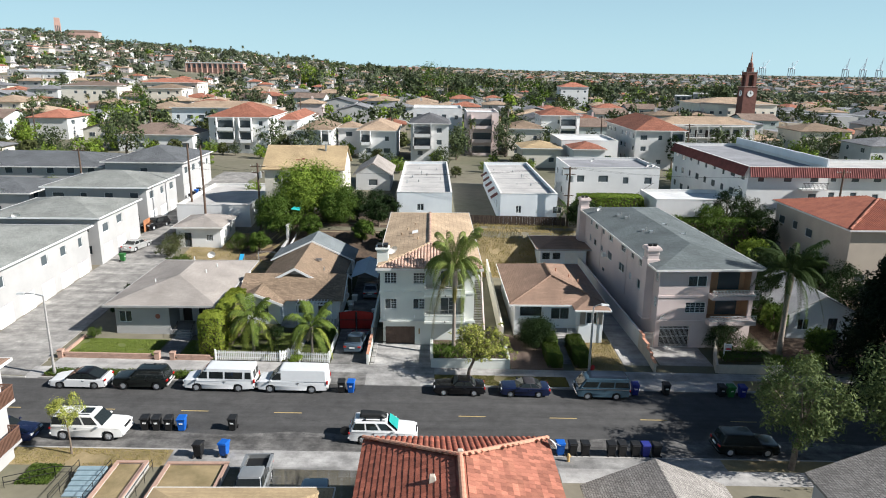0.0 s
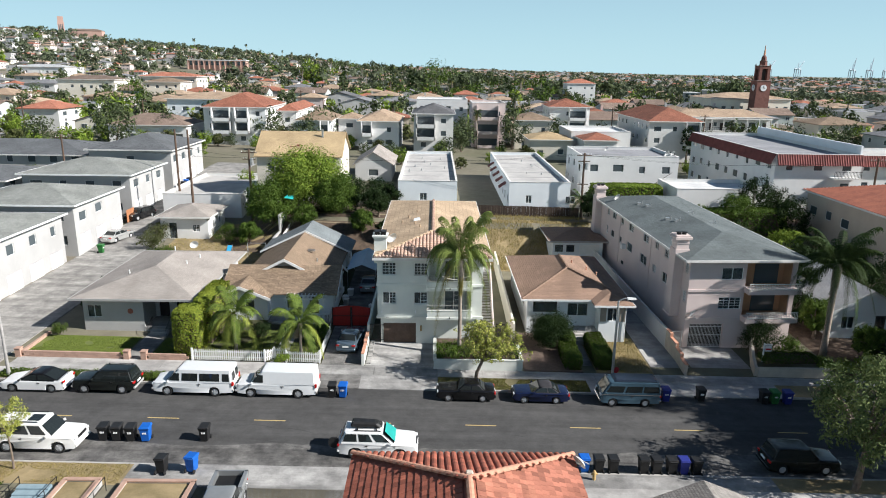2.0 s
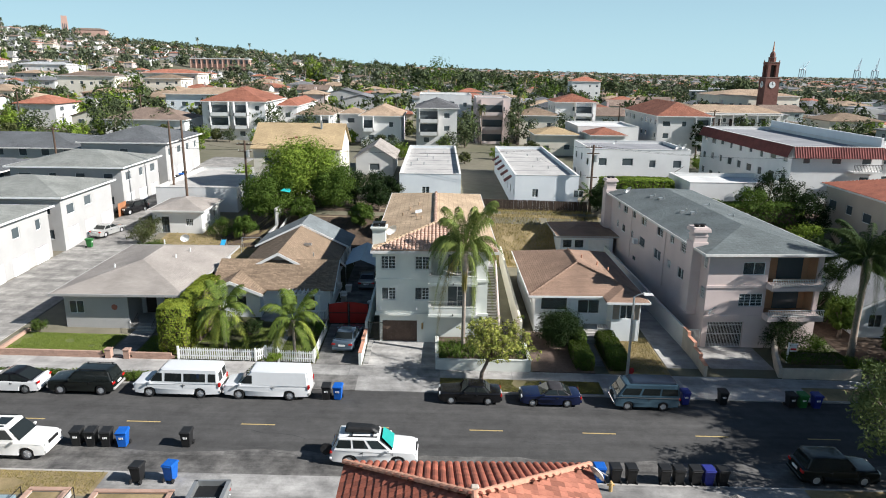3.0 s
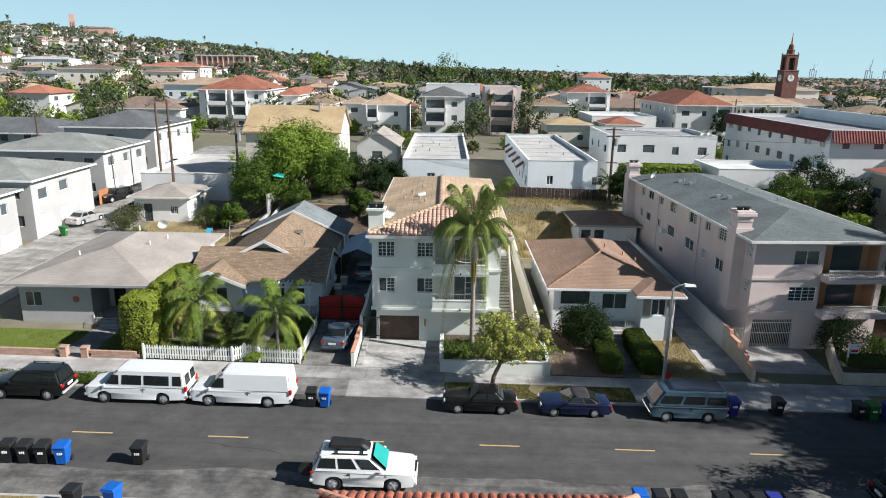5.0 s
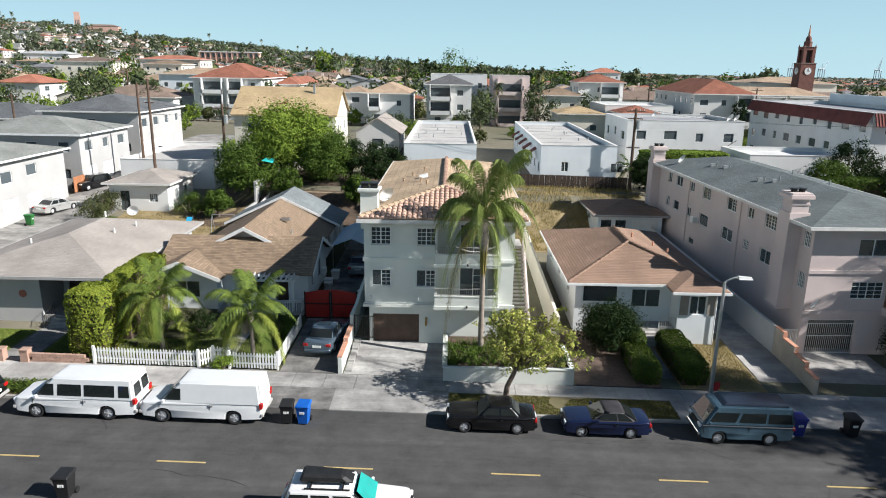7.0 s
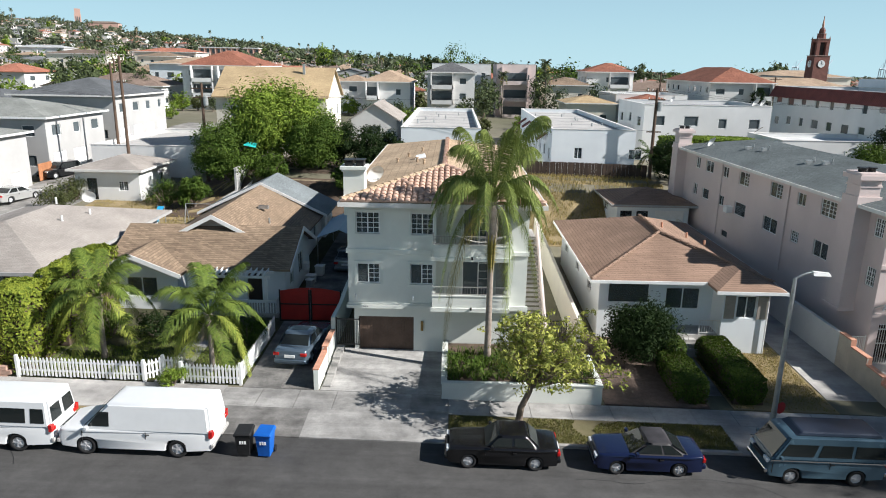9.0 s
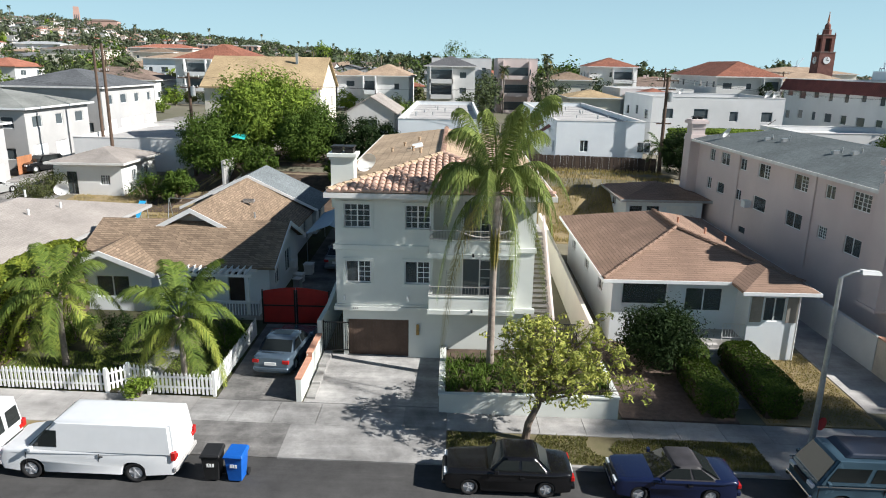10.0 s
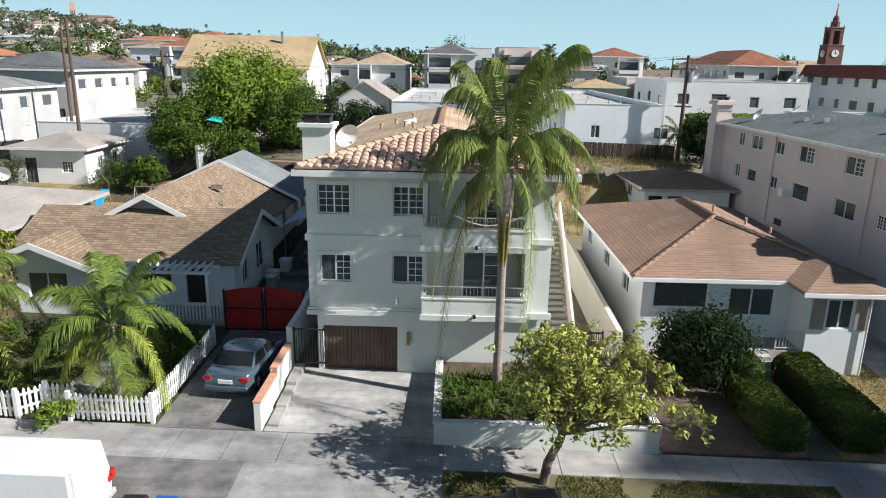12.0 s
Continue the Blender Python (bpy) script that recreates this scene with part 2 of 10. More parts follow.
M["roof_rust"] = shingle("rust_brown_roof", (0.30, 0.20, 0.145), (0.255, 0.17, 0.122), 0.2, 0.28, 1.4, 0.55)
M["roof_grey"] = shingle("grey_shingle", (0.145, 0.15, 0.155), (0.105, 0.11, 0.115), 0.15, 0.28, 0.35, 0.7)
M["roof_slate"] = shingle("slate_green_shingle", (0.145, 0.165, 0.165), (0.115, 0.13, 0.13), 0.15, 0.26, 0.35, 0.75)
M["roof_mauve"] = shingle("greyed_tan_shingle", (0.36, 0.325, 0.29), (0.32, 0.285, 0.255), 0.15, 0.25, 0.4, 0.85)
M["roof_warmgrey"] = shingle("warm_grey_shingle", (0.27, 0.275, 0.252), (0.215, 0.222, 0.205), 0.15, 0.25, 0.4, 0.8)
M["roof_bluegrey"] = shingle("blue_grey_shingle", (0.23, 0.255, 0.26), (0.185, 0.205, 0.21), 0.15, 0.26, 0.35, 0.75)
M["roof_pale"] = shingle("pale_grey_shingle", (0.44, 0.45, 0.45), (0.38, 0.39, 0.39), 0.15, 0.26, 0.35, 0.8)
M["roof_wood"] = shingle("weathered_shake", (0.40, 0.37, 0.335), (0.24, 0.22, 0.20), 0.16, 0.35, 0.16, 0.45)
M["roof_far"] = shingle("mixed_roof", (0.37, 0.275, 0.19), (0.30, 0.22, 0.155), 0.2, 0.35, 0.5, 0.8, vary=0.35)
M["roof_far_brown"] = shingle("mixed_brown_roof", (0.22, 0.165, 0.13), (0.17, 0.125, 0.10), 0.2, 0.35, 0.5, 0.8, vary=0.3)
M["roof_far_grey"] = shingle("mixed_grey_roof", (0.20, 0.20, 0.205), (0.155, 0.155, 0.16), 0.2, 0.35, 0.5, 0.8, vary=0.35)
M["roof_far_red"] = shingle("mixed_red_roof", (0.37, 0.155, 0.10), (0.28, 0.115, 0.075), 0.25, 0.35, 0.3, 0.7, vary=0.25)
M["tile_pink"] = surf("blush_clay_tile", (0.58, 0.40, 0.31), (0.46, 0.31, 0.235), 0.85, 1.5, 30, 0.2, vary=0.2, pieces=True)
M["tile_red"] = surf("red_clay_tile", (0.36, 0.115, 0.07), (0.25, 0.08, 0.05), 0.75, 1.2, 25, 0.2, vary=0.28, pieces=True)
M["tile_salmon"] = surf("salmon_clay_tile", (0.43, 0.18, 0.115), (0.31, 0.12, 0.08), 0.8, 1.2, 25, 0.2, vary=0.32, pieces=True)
M["tile_red_far"] = surf("weathered_red_tile", (0.36, 0.13, 0.08), (0.25, 0.09, 0.06), 0.85, 0.8, 12, 0.3)
M["tile_ridge"] = surf("ridge_mortar", (0.60, 0.33, 0.22), (0.48, 0.24, 0.16), 0.9, 2, 25, 0.2)
M["tile_maroon"] = surf("maroon_tile", (0.20, 0.065, 0.055), (0.13, 0.045, 0.04), 0.85, 0.8, 12, 0.3)
M["flatroof"] = surf("flat_roof_felt", (0.52, 0.50, 0.47), (0.36, 0.345, 0.33), 0.95, 0.35, 20, 0.15, contrast=0.7)
M["flatroof_white"] = surf("white_flat_roof", (0.68, 0.68, 0.67), (0.52, 0.52, 0.51), 0.9, 0.3, 20, 0.15)
M["flatroof_grey"] = surf("grey_flat_roof", (0.30, 0.30, 0.31), (0.22, 0.22, 0.23), 0.9, 0.3, 20, 0.15)
M["brick"] = surf("red_brick", (0.33, 0.13, 0.09), (0.24, 0.09, 0.065), 0.9, 1, 20, 0.2, vary=0.15)
# Red brick paled towards mauve-brown, distance haze included in the tone.
M["tower_brick"] = surf("hazed_red_brick", (0.215, 0.10, 0.08), (0.16, 0.075, 0.06), 0.9, 1, 20, 0.2)
M["tower_stone"] = surf("tower_stone", (0.34, 0.25, 0.21), (0.27, 0.20, 0.17), 0.9, 1, 20, 0.1)
M["block_pink"] = surf("rosy_block", (0.47, 0.31, 0.24), (0.38, 0.25, 0.19), 0.9, 1.5, 25, 0.2, vary=0.1)
M["block_buff"] = surf("buff_block", (0.56, 0.49, 0.40), (0.47, 0.41, 0.34), 0.9, 1.5, 25, 0.2, vary=0.08)
M["wood_fence"] = surf("dark_fence_wood", (0.085, 0.06, 0.045), (0.05, 0.037, 0.03), 0.9, 2, 20, 0.3, vary=0.25)
M["wood_orange"] = surf("stained_fence_wood", (0.42, 0.19, 0.09), (0.33, 0.14, 0.065), 0.85, 2, 20, 0.2, vary=0.15)
M["pole_wood"] = surf("pole_wood", (0.13, 0.085, 0.06), (0.08, 0.055, 0.04), 0.9, 1, 20, 0.3)
M["bark"] = surf("bark", (0.22, 0.175, 0.135), (0.13, 0.10, 0.08), 0.95, 3, 20, 0.6)
M["bark_palm"] = surf("palm_bark", (0.34, 0.29, 0.24), (0.22, 0.18, 0.15), 0.95, 5, 20, 0.5)
M["garage_brown"] = surf("brown_garage_wood", (0.125, 0.082, 0.06), (0.085, 0.056, 0.042), 0.6, 2, 30, 0.15)
M["door_dark"] = surf("dark_door", (0.05, 0.035, 0.03), (0.035, 0.025, 0.02), 0.5, 2, 20, 0.1)
M["red_gate"] = surf("red_gate_paint", (0.38, 0.025, 0.02), (0.28, 0.02, 0.018), 0.5, 1.5, 30, 0.1)
M["iron"] = surf("dark_iron", (0.035, 0.033, 0.032), (0.025, 0.024, 0.023), 0.5, 4, 30, 0.0, metal=0.5)
M["white_iron"] = surf("white_iron", (0.78, 0.77, 0.74), (0.68, 0.67, 0.64), 0.5, 4, 30, 0.0)
M["steel"] = surf("galvanised_steel", (0.46, 0.47, 0.47), (0.36, 0.37, 0.37), 0.45, 4, 30, 0.05, metal=0.6)
M["rubber"] = surf("tyre_rubber", (0.022, 0.022, 0.023), (0.015, 0.015, 0.015), 0.85, 5, 40, 0.1)
M["rim"] = gloss("alloy_rim", (0.62, 0.62, 0.63), 0.35, 0.35)
M["black_plastic"] = surf("black_plastic", (0.02, 0.02, 0.021), (0.014, 0.014, 0.014), 0.5, 3, 40, 0.05, vary=0.1)
M["blue_plastic"] = surf("blue_plastic", (0.015, 0.115, 0.47), (0.012, 0.09, 0.38), 0.45, 3, 40, 0.05, vary=0.1)
M["navy_plastic"] = surf("navy_plastic", (0.03, 0.04, 0.24), (0.025, 0.03, 0.19), 0.45, 3, 40, 0.05)
M["green_plastic"] = surf("green_plastic", (0.03, 0.16, 0.035), (0.025, 0.12, 0.03), 0.5, 3, 40, 0.05)
M["chrome"] = gloss("chrome", (0.7, 0.7, 0.7), 0.12, 1.0)
M["red_lens"] = gloss("red_lens", (0.42, 0.012, 0.01), 0.12)
M["amber_lens"] = gloss("amber_lens", (0.6, 0.2, 0.02), 0.15)
M["clear_lens"] = gloss("clear_lens", (0.75, 0.76, 0.76), 0.08)
M["dish"] = gloss("dish_grey", (0.66, 0.66, 0.64), 0.4)
M["blue_tarp"] = surf("pale_blue_tarp", (0.40, 0.52, 0.62), (0.32, 0.44, 0.55), 0.5, 2, 20, 0.2)
M["sign_red"] = surf("sign_red", (0.55, 0.03, 0.03), (0.45, 0.03, 0.03), 0.5, 3, 30, 0.0)
M["gravel"] = surf("gravel_mulch", (0.16, 0.115, 0.09), (0.085, 0.062, 0.05), 0.95, 4, 70, 0.8, contrast=0.8)
M["far_ground"] = surf("far_ground", (0.21, 0.185, 0.14), (0.115, 0.115, 0.07), 0.95, 0.02, 0.6, 0.0, contrast=0.5)

def car_paint(name, color, metal=0.0, rough=0.22):
    return gloss(name, color, rough * 0.8, metal, 0.25, 0.35)

# foliage
M["leaf_green"] = leafy("green_leaves", (0.10, 0.15, 0.025), (0.036, 0.068, 0.012))
M["leaf_street"] = leafy("street_tree_leaves", (0.17, 0.205, 0.075), (0.05, 0.075, 0.026))
M["leaf_lime"] = leafy("lime_leaves", (0.44, 0.44, 0.10), (0.15, 0.19, 0.045))
M["leaf_bright"] = leafy("bright_green_leaves", (0.235, 0.31, 0.045), (0.085, 0.14, 0.02), trans=0.22)
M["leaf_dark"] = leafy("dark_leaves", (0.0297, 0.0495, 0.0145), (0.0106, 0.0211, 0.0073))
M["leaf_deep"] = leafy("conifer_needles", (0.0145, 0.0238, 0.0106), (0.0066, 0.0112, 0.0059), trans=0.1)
M["leaf_olive"] = leafy("olive_leaves", (0.099, 0.1089, 0.0396), (0.0429, 0.0528, 0.0198))
M["leaf_hedge"] = leafy("hedge_leaves", (0.0924, 0.132, 0.0231), (0.0297, 0.0528, 0.0106))
M["leaf_yellow"] = leafy("yellow_green_hedge", (0.272, 0.304, 0.04), (0.104, 0.152, 0.024))
M["frond"] = leafy("palm_fronds", (0.27, 0.315, 0.085), (0.085, 0.13, 0.035), trans=0.22)
# Darker copy of the fronds; the palm's shade sits in this colour.
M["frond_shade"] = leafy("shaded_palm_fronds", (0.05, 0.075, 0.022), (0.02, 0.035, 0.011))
M["frond_garden"] = leafy("garden_palm_fronds", (0.20, 0.255, 0.05), (0.055, 0.095, 0.02))
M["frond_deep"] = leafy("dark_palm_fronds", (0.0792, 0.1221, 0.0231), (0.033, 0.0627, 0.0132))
M["frond_light"] = leafy("light_palm_fronds", (0.34, 0.36, 0.07), (0.13, 0.19, 0.035))
M["frond_dead"] = leafy("drying_fronds", (0.32, 0.264, 0.08), (0.16, 0.144, 0.04))
M["straw"] = leafy("palm_flower_straw", (0.4, 0.336, 0.24), (0.264, 0.216, 0.152))
# Far leaves lightened and greyed: aerial haze is mixed into their colour.
M["leaf_hazed"] = leafy("hazed_distant_leaves", (0.125, 0.145, 0.085), (0.06, 0.075, 0.045), trans=0.12)
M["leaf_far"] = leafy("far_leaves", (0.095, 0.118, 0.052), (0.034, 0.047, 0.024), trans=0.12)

# ---- mesh helpers ----
def hexa(bm, p):
    """A box from its eight corners: four below (counter-clockwise), four above."""
    v = [bm.verts.new(q) for q in p]
    for f in ((3, 2, 1, 0), (4, 5, 6, 7), (0, 1, 5, 4), (1, 2, 6, 5), (2, 3, 7, 6), (3, 0, 4, 7)):
        bm.faces.new([v[i] for i in f])

def box(bm, x0, x1, y0, y1, z0, z1):
    hexa(bm, [(x0, y0, z0), (x1, y0, z0), (x1, y1, z0), (x0, y1, z0), (x0, y0, z1), (x1, y0, z1), (x1, y1, z1), (x0, y1, z1)])

def tube(bm, p0, p1, r0, r1=None, n=8):
    """A tapered round bar from p0 to p1."""
    p0, p1 = Vector(p0), Vector(p1)
    r1 = r0 if r1 is None else r1
    d = (p1 - p0).normalized()
    a = d.orthogonal().normalized()
    b = d.cross(a)
    rings = []
    for p, r in ((p0, r0), (p1, r1)):
        rings.append([bm.verts.new(p + (a * math.cos(2 * math.pi * i / n) + b * math.sin(2 * math.pi * i / n)) * r) for i in range(n)])
    for i in range(n):
        j = (i + 1) % n
        bm.faces.new((rings[0][i], rings[0][j], rings[1][j], rings[1][i]))
    bm.faces.new(rings[0][::-1])
    bm.faces.new(rings[1])

def chain(bm, pts, radii, n=7):
    """A bent, tapering limb through the points."""
    rings, a = [], None
    for k, p in enumerate(pts):
        d = (Vector(pts[min(k + 1, len(pts) - 1)]) - Vector(pts[max(k - 1, 0)])).normalized()
        a = d.orthogonal().normalized() if a is None else (a - d * a.dot(d)).normalized()
        b = d.cross(a)
        rings.append([bm.verts.new(Vector(p) + (a * math.cos(2 * math.pi * i / n) + b * math.sin(2 * math.pi * i / n)) * radii[k]) for i in range(n)])
    for q, r in zip(rings, rings[1:]):
        for i in range(n):
            j = (i + 1) % n
            bm.faces.new((q[i], q[j], r[j], r[i]))
    bm.faces.new(rings[0][::-1])
    bm.faces.new(rings[-1])

def prism(bm, pts, z0, z1):
    lo = [bm.verts.new((x, y, z0)) for x, y in pts]
    hi = [bm.verts.new((x, y, z1)) for x, y in pts]
    bm.faces.new(lo[::-1])
    bm.faces.new(hi)
    for i in range(len(pts)):
        j = (i + 1) % len(pts)
        bm.faces.new((lo[i], lo[j], hi[j], hi[i]))

def slab(bm, top, th):
    """A sheet of that thickness hung under the given top corners."""
    hi = [bm.verts.new(p) for p in top]
    lo = [bm.verts.new((p[0], p[1], p[2] - th)) for p in top]
    bm.faces.new(hi)
    bm.faces.new(lo[::-1])
    for i in range(len(top)):
        j = (i + 1) % len(top)
        bm.faces.new((lo[i], lo[j], hi[j], hi[i]))

def mesh_of(bm, name, material, smooth=False, bevel=0.0):
    if bevel:
        bmesh.ops.bevel(bm, geom=list(bm.edges), offset=bevel, segments=1, affect="EDGES", clamp_overlap=True)
    bmesh.ops.recalc_face_normals(bm, faces=bm.faces)
    me = bpy.data.meshes.new(name)
    bm.to_mesh(me)
    bm.free()
    me.materials.append(material)
    if smooth:
        for p in me.polygons:
            p.use_smooth = True
        if smooth == "angle":
            me.set_sharp_from_angle(angle=radians(38))
    return me

def part(name, bm, material, parent=None, label="", smooth=False, bevel=0.0, m=None):
    ob = new(name, mesh_of(bm, name, material, smooth, bevel) if isinstance(bm, bmesh.types.BMesh) else bm)
    ob.parent = parent
    if m is not None:
        ob.matrix_local = m
    return tagged(ob, label)

def thing(name, m, label, category, group="", kind=""):
    ob = new(name)
    ob.empty_display_size = 0.3
    ob.matrix_world = m
    return tagged(ob, label, category, group, kind)

def B():
    return bmesh.new()

# ---- lie of the land ----
def clamp(v, a=0.0, b=1.0):
    return max(a, min(b, v))

def ease(v):
    v = clamp(v)
    return v * v * (3 - 2 * v)

ROAD_S, ROAD_N = -11.7, -1.05          # kerb lines of the street
def street(x):
    return -0.019 * (clamp(x, -75, 75) + 2.9)

HILL = ((-45, 74), (-30, 64), (-23, 48), (-16, 39), (-11, 28), (-5, 15), (0, 8), (10, -2), (20, -11), (45, -18))
def hill_top(az):
    for (a, h), (b, k) in zip(HILL, HILL[1:]):
        if az <= b:
            return h + (k - h) * ease((az - a) / (b - a))
    return HILL[-1][1]

def land(x, y):
    """Height of the natural ground."""
    s = street(x)
    if y < ROAD_N:
        return s + (0.12 if y < ROAD_S + 0.01 else -0.08)
    if y < 2.6:
        return s
    z = s + 0.12 + 0.75 * clamp((y - 3) / 30)
    left = ease((-19 - x) / 6)
    z += 3.6 * ((1 - left) * ease((y - 33.5) / 8) + left * clamp((y - 32) / 46))
    r = math.hypot(x, y + 50)
    if r > 200:
        z += (hill_top(math.degrees(math.atan2(x, y + 50))) - 5) * ease((r - 200) / 1100) ** 1.1
    return z

def axis(fine0, fine1, step, far):
    vals = [fine0 + step * i for i in range(int((fine1 - fine0) / step) + 1)]
    d, lo, hi = step, fine0, vals[-1]
    while hi < far or lo > -far:
        d *= 1.22
        lo, hi = lo - d, hi + d
        vals = [lo] + vals + [hi]
    return vals

def sheet(name, xs, ys, height, material, lift=0.0):
    """A draped sheet over a grid of xs and ys."""
    verts = [(x, y, height(x, y) + lift) for y in ys for x in xs]
    n = len(xs)
    faces = [(j * n + i, j * n + i + 1, (j + 1) * n + i + 1, (j + 1) * n + i) for j in range(len(ys) - 1) for i in range(n - 1)]
    me = bpy.data.meshes.new(name)
    me.from_pydata(verts, [], faces)
    me.materials.append(material)
    return new(name, me)

def steps(a, b, d):
    n = max(1, round((b - a) / d))
    return [a + (b - a) * i / n for i in range(n + 1)]

gx = [-4500, -3600, -2900, -2300, -1800, -1400, -1100, -860, -680, -540, -430, -340, -270, -210, -170, -140, -118] + steps(-100, 100, 2) + [118, 140, 170, 210, 270, 340, 430, 540, 680, 860, 1100, 1400, 1800, 2300, 2900, 3600, 4500]
gy = [-900, -400, -200, -120, -80] + steps(-64, -12.2, 2.6) + [ROAD_S - 0.005, ROAD_S + 0.02, -6.5, ROAD_N - 0.02, ROAD_N + 0.005] + [-0.4, 0.9, 2.2, 2.58, 2.62] + steps(3.5, 110, 1.3) + [125, 140, 160, 185, 215, 250, 290, 340, 400, 470, 550, 640, 740, 860, 1000, 1160, 1340, 1600, 2000, 2600, 3400, 4600]
ground = sheet("ground", gx, gy, land, M["far_ground"])
tagged(ground, "dry sloping ground under the town and its hills", "ground", kind="structure")

def ribbon(name, x0, x1, y0, y1, material, lift, height=None, dx=4.0, dy=4.0, th=0.25):
    """A paved piece with thickness, following the land."""
    height = height or (lambda x, y: street(x))
    xs, ys = steps(x0, x1, dx), steps(y0, y1, dy)
    bm = B()
    top = [[bm.verts.new((x, y, height(x, y) + lift)) for x in xs] for y in ys]
    for r, q in zip(top, top[1:]):
        for i in range(len(xs) - 1):
            bm.faces.new((r[i], r[i + 1], q[i + 1], q[i]))
    rim = top[0] + [r[-1] for r in top[1:]] + top[-1][-2::-1] + [r[0] for r in top[-2:0:-1]]
    low = [bm.verts.new((v.co.x, v.co.y, v.co.z - th)) for v in rim]
    for i in range(len(rim)):
        j = (i + 1) % len(rim)
        bm.faces.new((rim[j], rim[i], low[i], low[j]))
    return part(name, bm, material)

road = ribbon("road", -120, 120, ROAD_S, ROAD_N, M["asphalt"], 0.0, th=0.06)
tagged(road, "dark grey asphalt street with worn patches", "road", kind="structure")
# paler worn lane with a ragged edge along the near kerb
bm = B()
old = None
for x in steps(-110, 110, 0.8):
    e = ROAD_S + 2.5 + 0.55 * noise.noise(Vector((x * 0.16, 3.1, 0))) + 0.22 * noise.noise(Vector((x * 0.9, 7.7, 0)))
    row = [bm.verts.new((x, y, street(x) + 0.004)) for y in (ROAD_S + 0.01, (ROAD_S + e) / 2, e)]
    if old:
        for k in (0, 1):
            bm.faces.new((old[k], row[k], row[k + 1], old[k + 1]))
    old = row
part("asphalt_patch", bm, M["worn"], road, "paler worn asphalt")
# centre line: seven feet of paint, seventeen of gap
for k in range(-9, 10):
    x = -2.8 + 7.31 * k
    bm = B()
    slab(bm, [(x - 2.15, -6.12, street(x - 2.15) + 0.008), (x, -6.12, street(x) + 0.008), (x, -6.02, street(x) + 0.008), (x - 2.15, -6.02, street(x - 2.15) + 0.008)], 0.006)
    part("road_marking", bm, M["yellow"], road, "faded yellow dash")

# sealed cracks wander along and across the asphalt
crk = random.Random(8)
for k in range(7):
    x, y = crk.uniform(-34, 30), crk.uniform(-10.6, -1.8)
    a = crk.choice((0.0, 0.0, 0.1, 1.5))
    bm = B()
    old = None
    for i in range(crk.randrange(8, 22)):
        w = crk.uniform(0.006, 0.014)
        p, q = bm.verts.new((x, y - w, street(x) + 0.005)), bm.verts.new((x + 0.02, y + w, street(x) + 0.005))
        if old:
            bm.faces.new((old[0], p, q, old[1]))
        old = (p, q)
        a += crk.uniform(-0.35, 0.35)
        x, y = x + 0.45 * math.cos(a), clamp(y + 0.45 * math.sin(a), -11.4, -1.3)
    part("sealed_crack", bm, M["asphalt_tar"], road, "dark sealed crack")

def kerb_run(name, x0, x1, y0, y1):
    k = ribbon(name, x0, x1, y0, y1, M["kerb"], 0.135, th=0.3)
    return tagged(k, "grey concrete kerb with gutter edge", "kerb", kind="structure")

kerb_run("kerb_north", -120, -34.6, ROAD_N, ROAD_N + 0.16)
kerb_run("kerb_north", -33.4, -9.8, ROAD_N, ROAD_N + 0.16)
kerb_run("kerb_north", 0.45, 12.4, ROAD_N, ROAD_N + 0.16)
kerb_run("kerb_north", 27.5, 120, ROAD_N, ROAD_N + 0.16)
kerb_run("kerb_south", -120, -18, ROAD_S - 0.16, ROAD_S)
kerb_run("kerb_south", 9.0, 120, ROAD_S - 0.16, ROAD_S)

def pavement_run(name, x0, x1, y0, y1, size, material, label, height=None, lift=0.15, gap=0.012):
    """Concrete flags, each a piece of its own, with open joints."""
    base = ribbon(name, x0, x1, y0, y1, M["concrete_dark"], lift - 0.025, height)
    tagged(base, label, "pavement", kind="structure")
    h = height or (lambda x, y: street(x))
    for xa, xb in zip(steps(x0, x1, size), steps(x0, x1, size)[1:]):
        for ya, yb in zip(steps(y0, y1, size), steps(y0, y1, size)[1:]):
            bm = B()
            slab(bm, [(x, y, h(x, y) + lift) for x, y in ((xa + gap, ya + gap), (xb - gap, ya + gap), (xb - gap, yb - gap), (xa + gap, yb - gap))], 0.05)
            part("paving_slab", bm, material, base)
    return base

def strip(name, x0, x1, y0, y1, material, label, lift=0.13, height=None, kind="structure", cat="ground"):
    return tagged(ribbon(name, x0, x1, y0, y1, material, lift, height, dx=2, dy=2), label, cat, kind=kind)

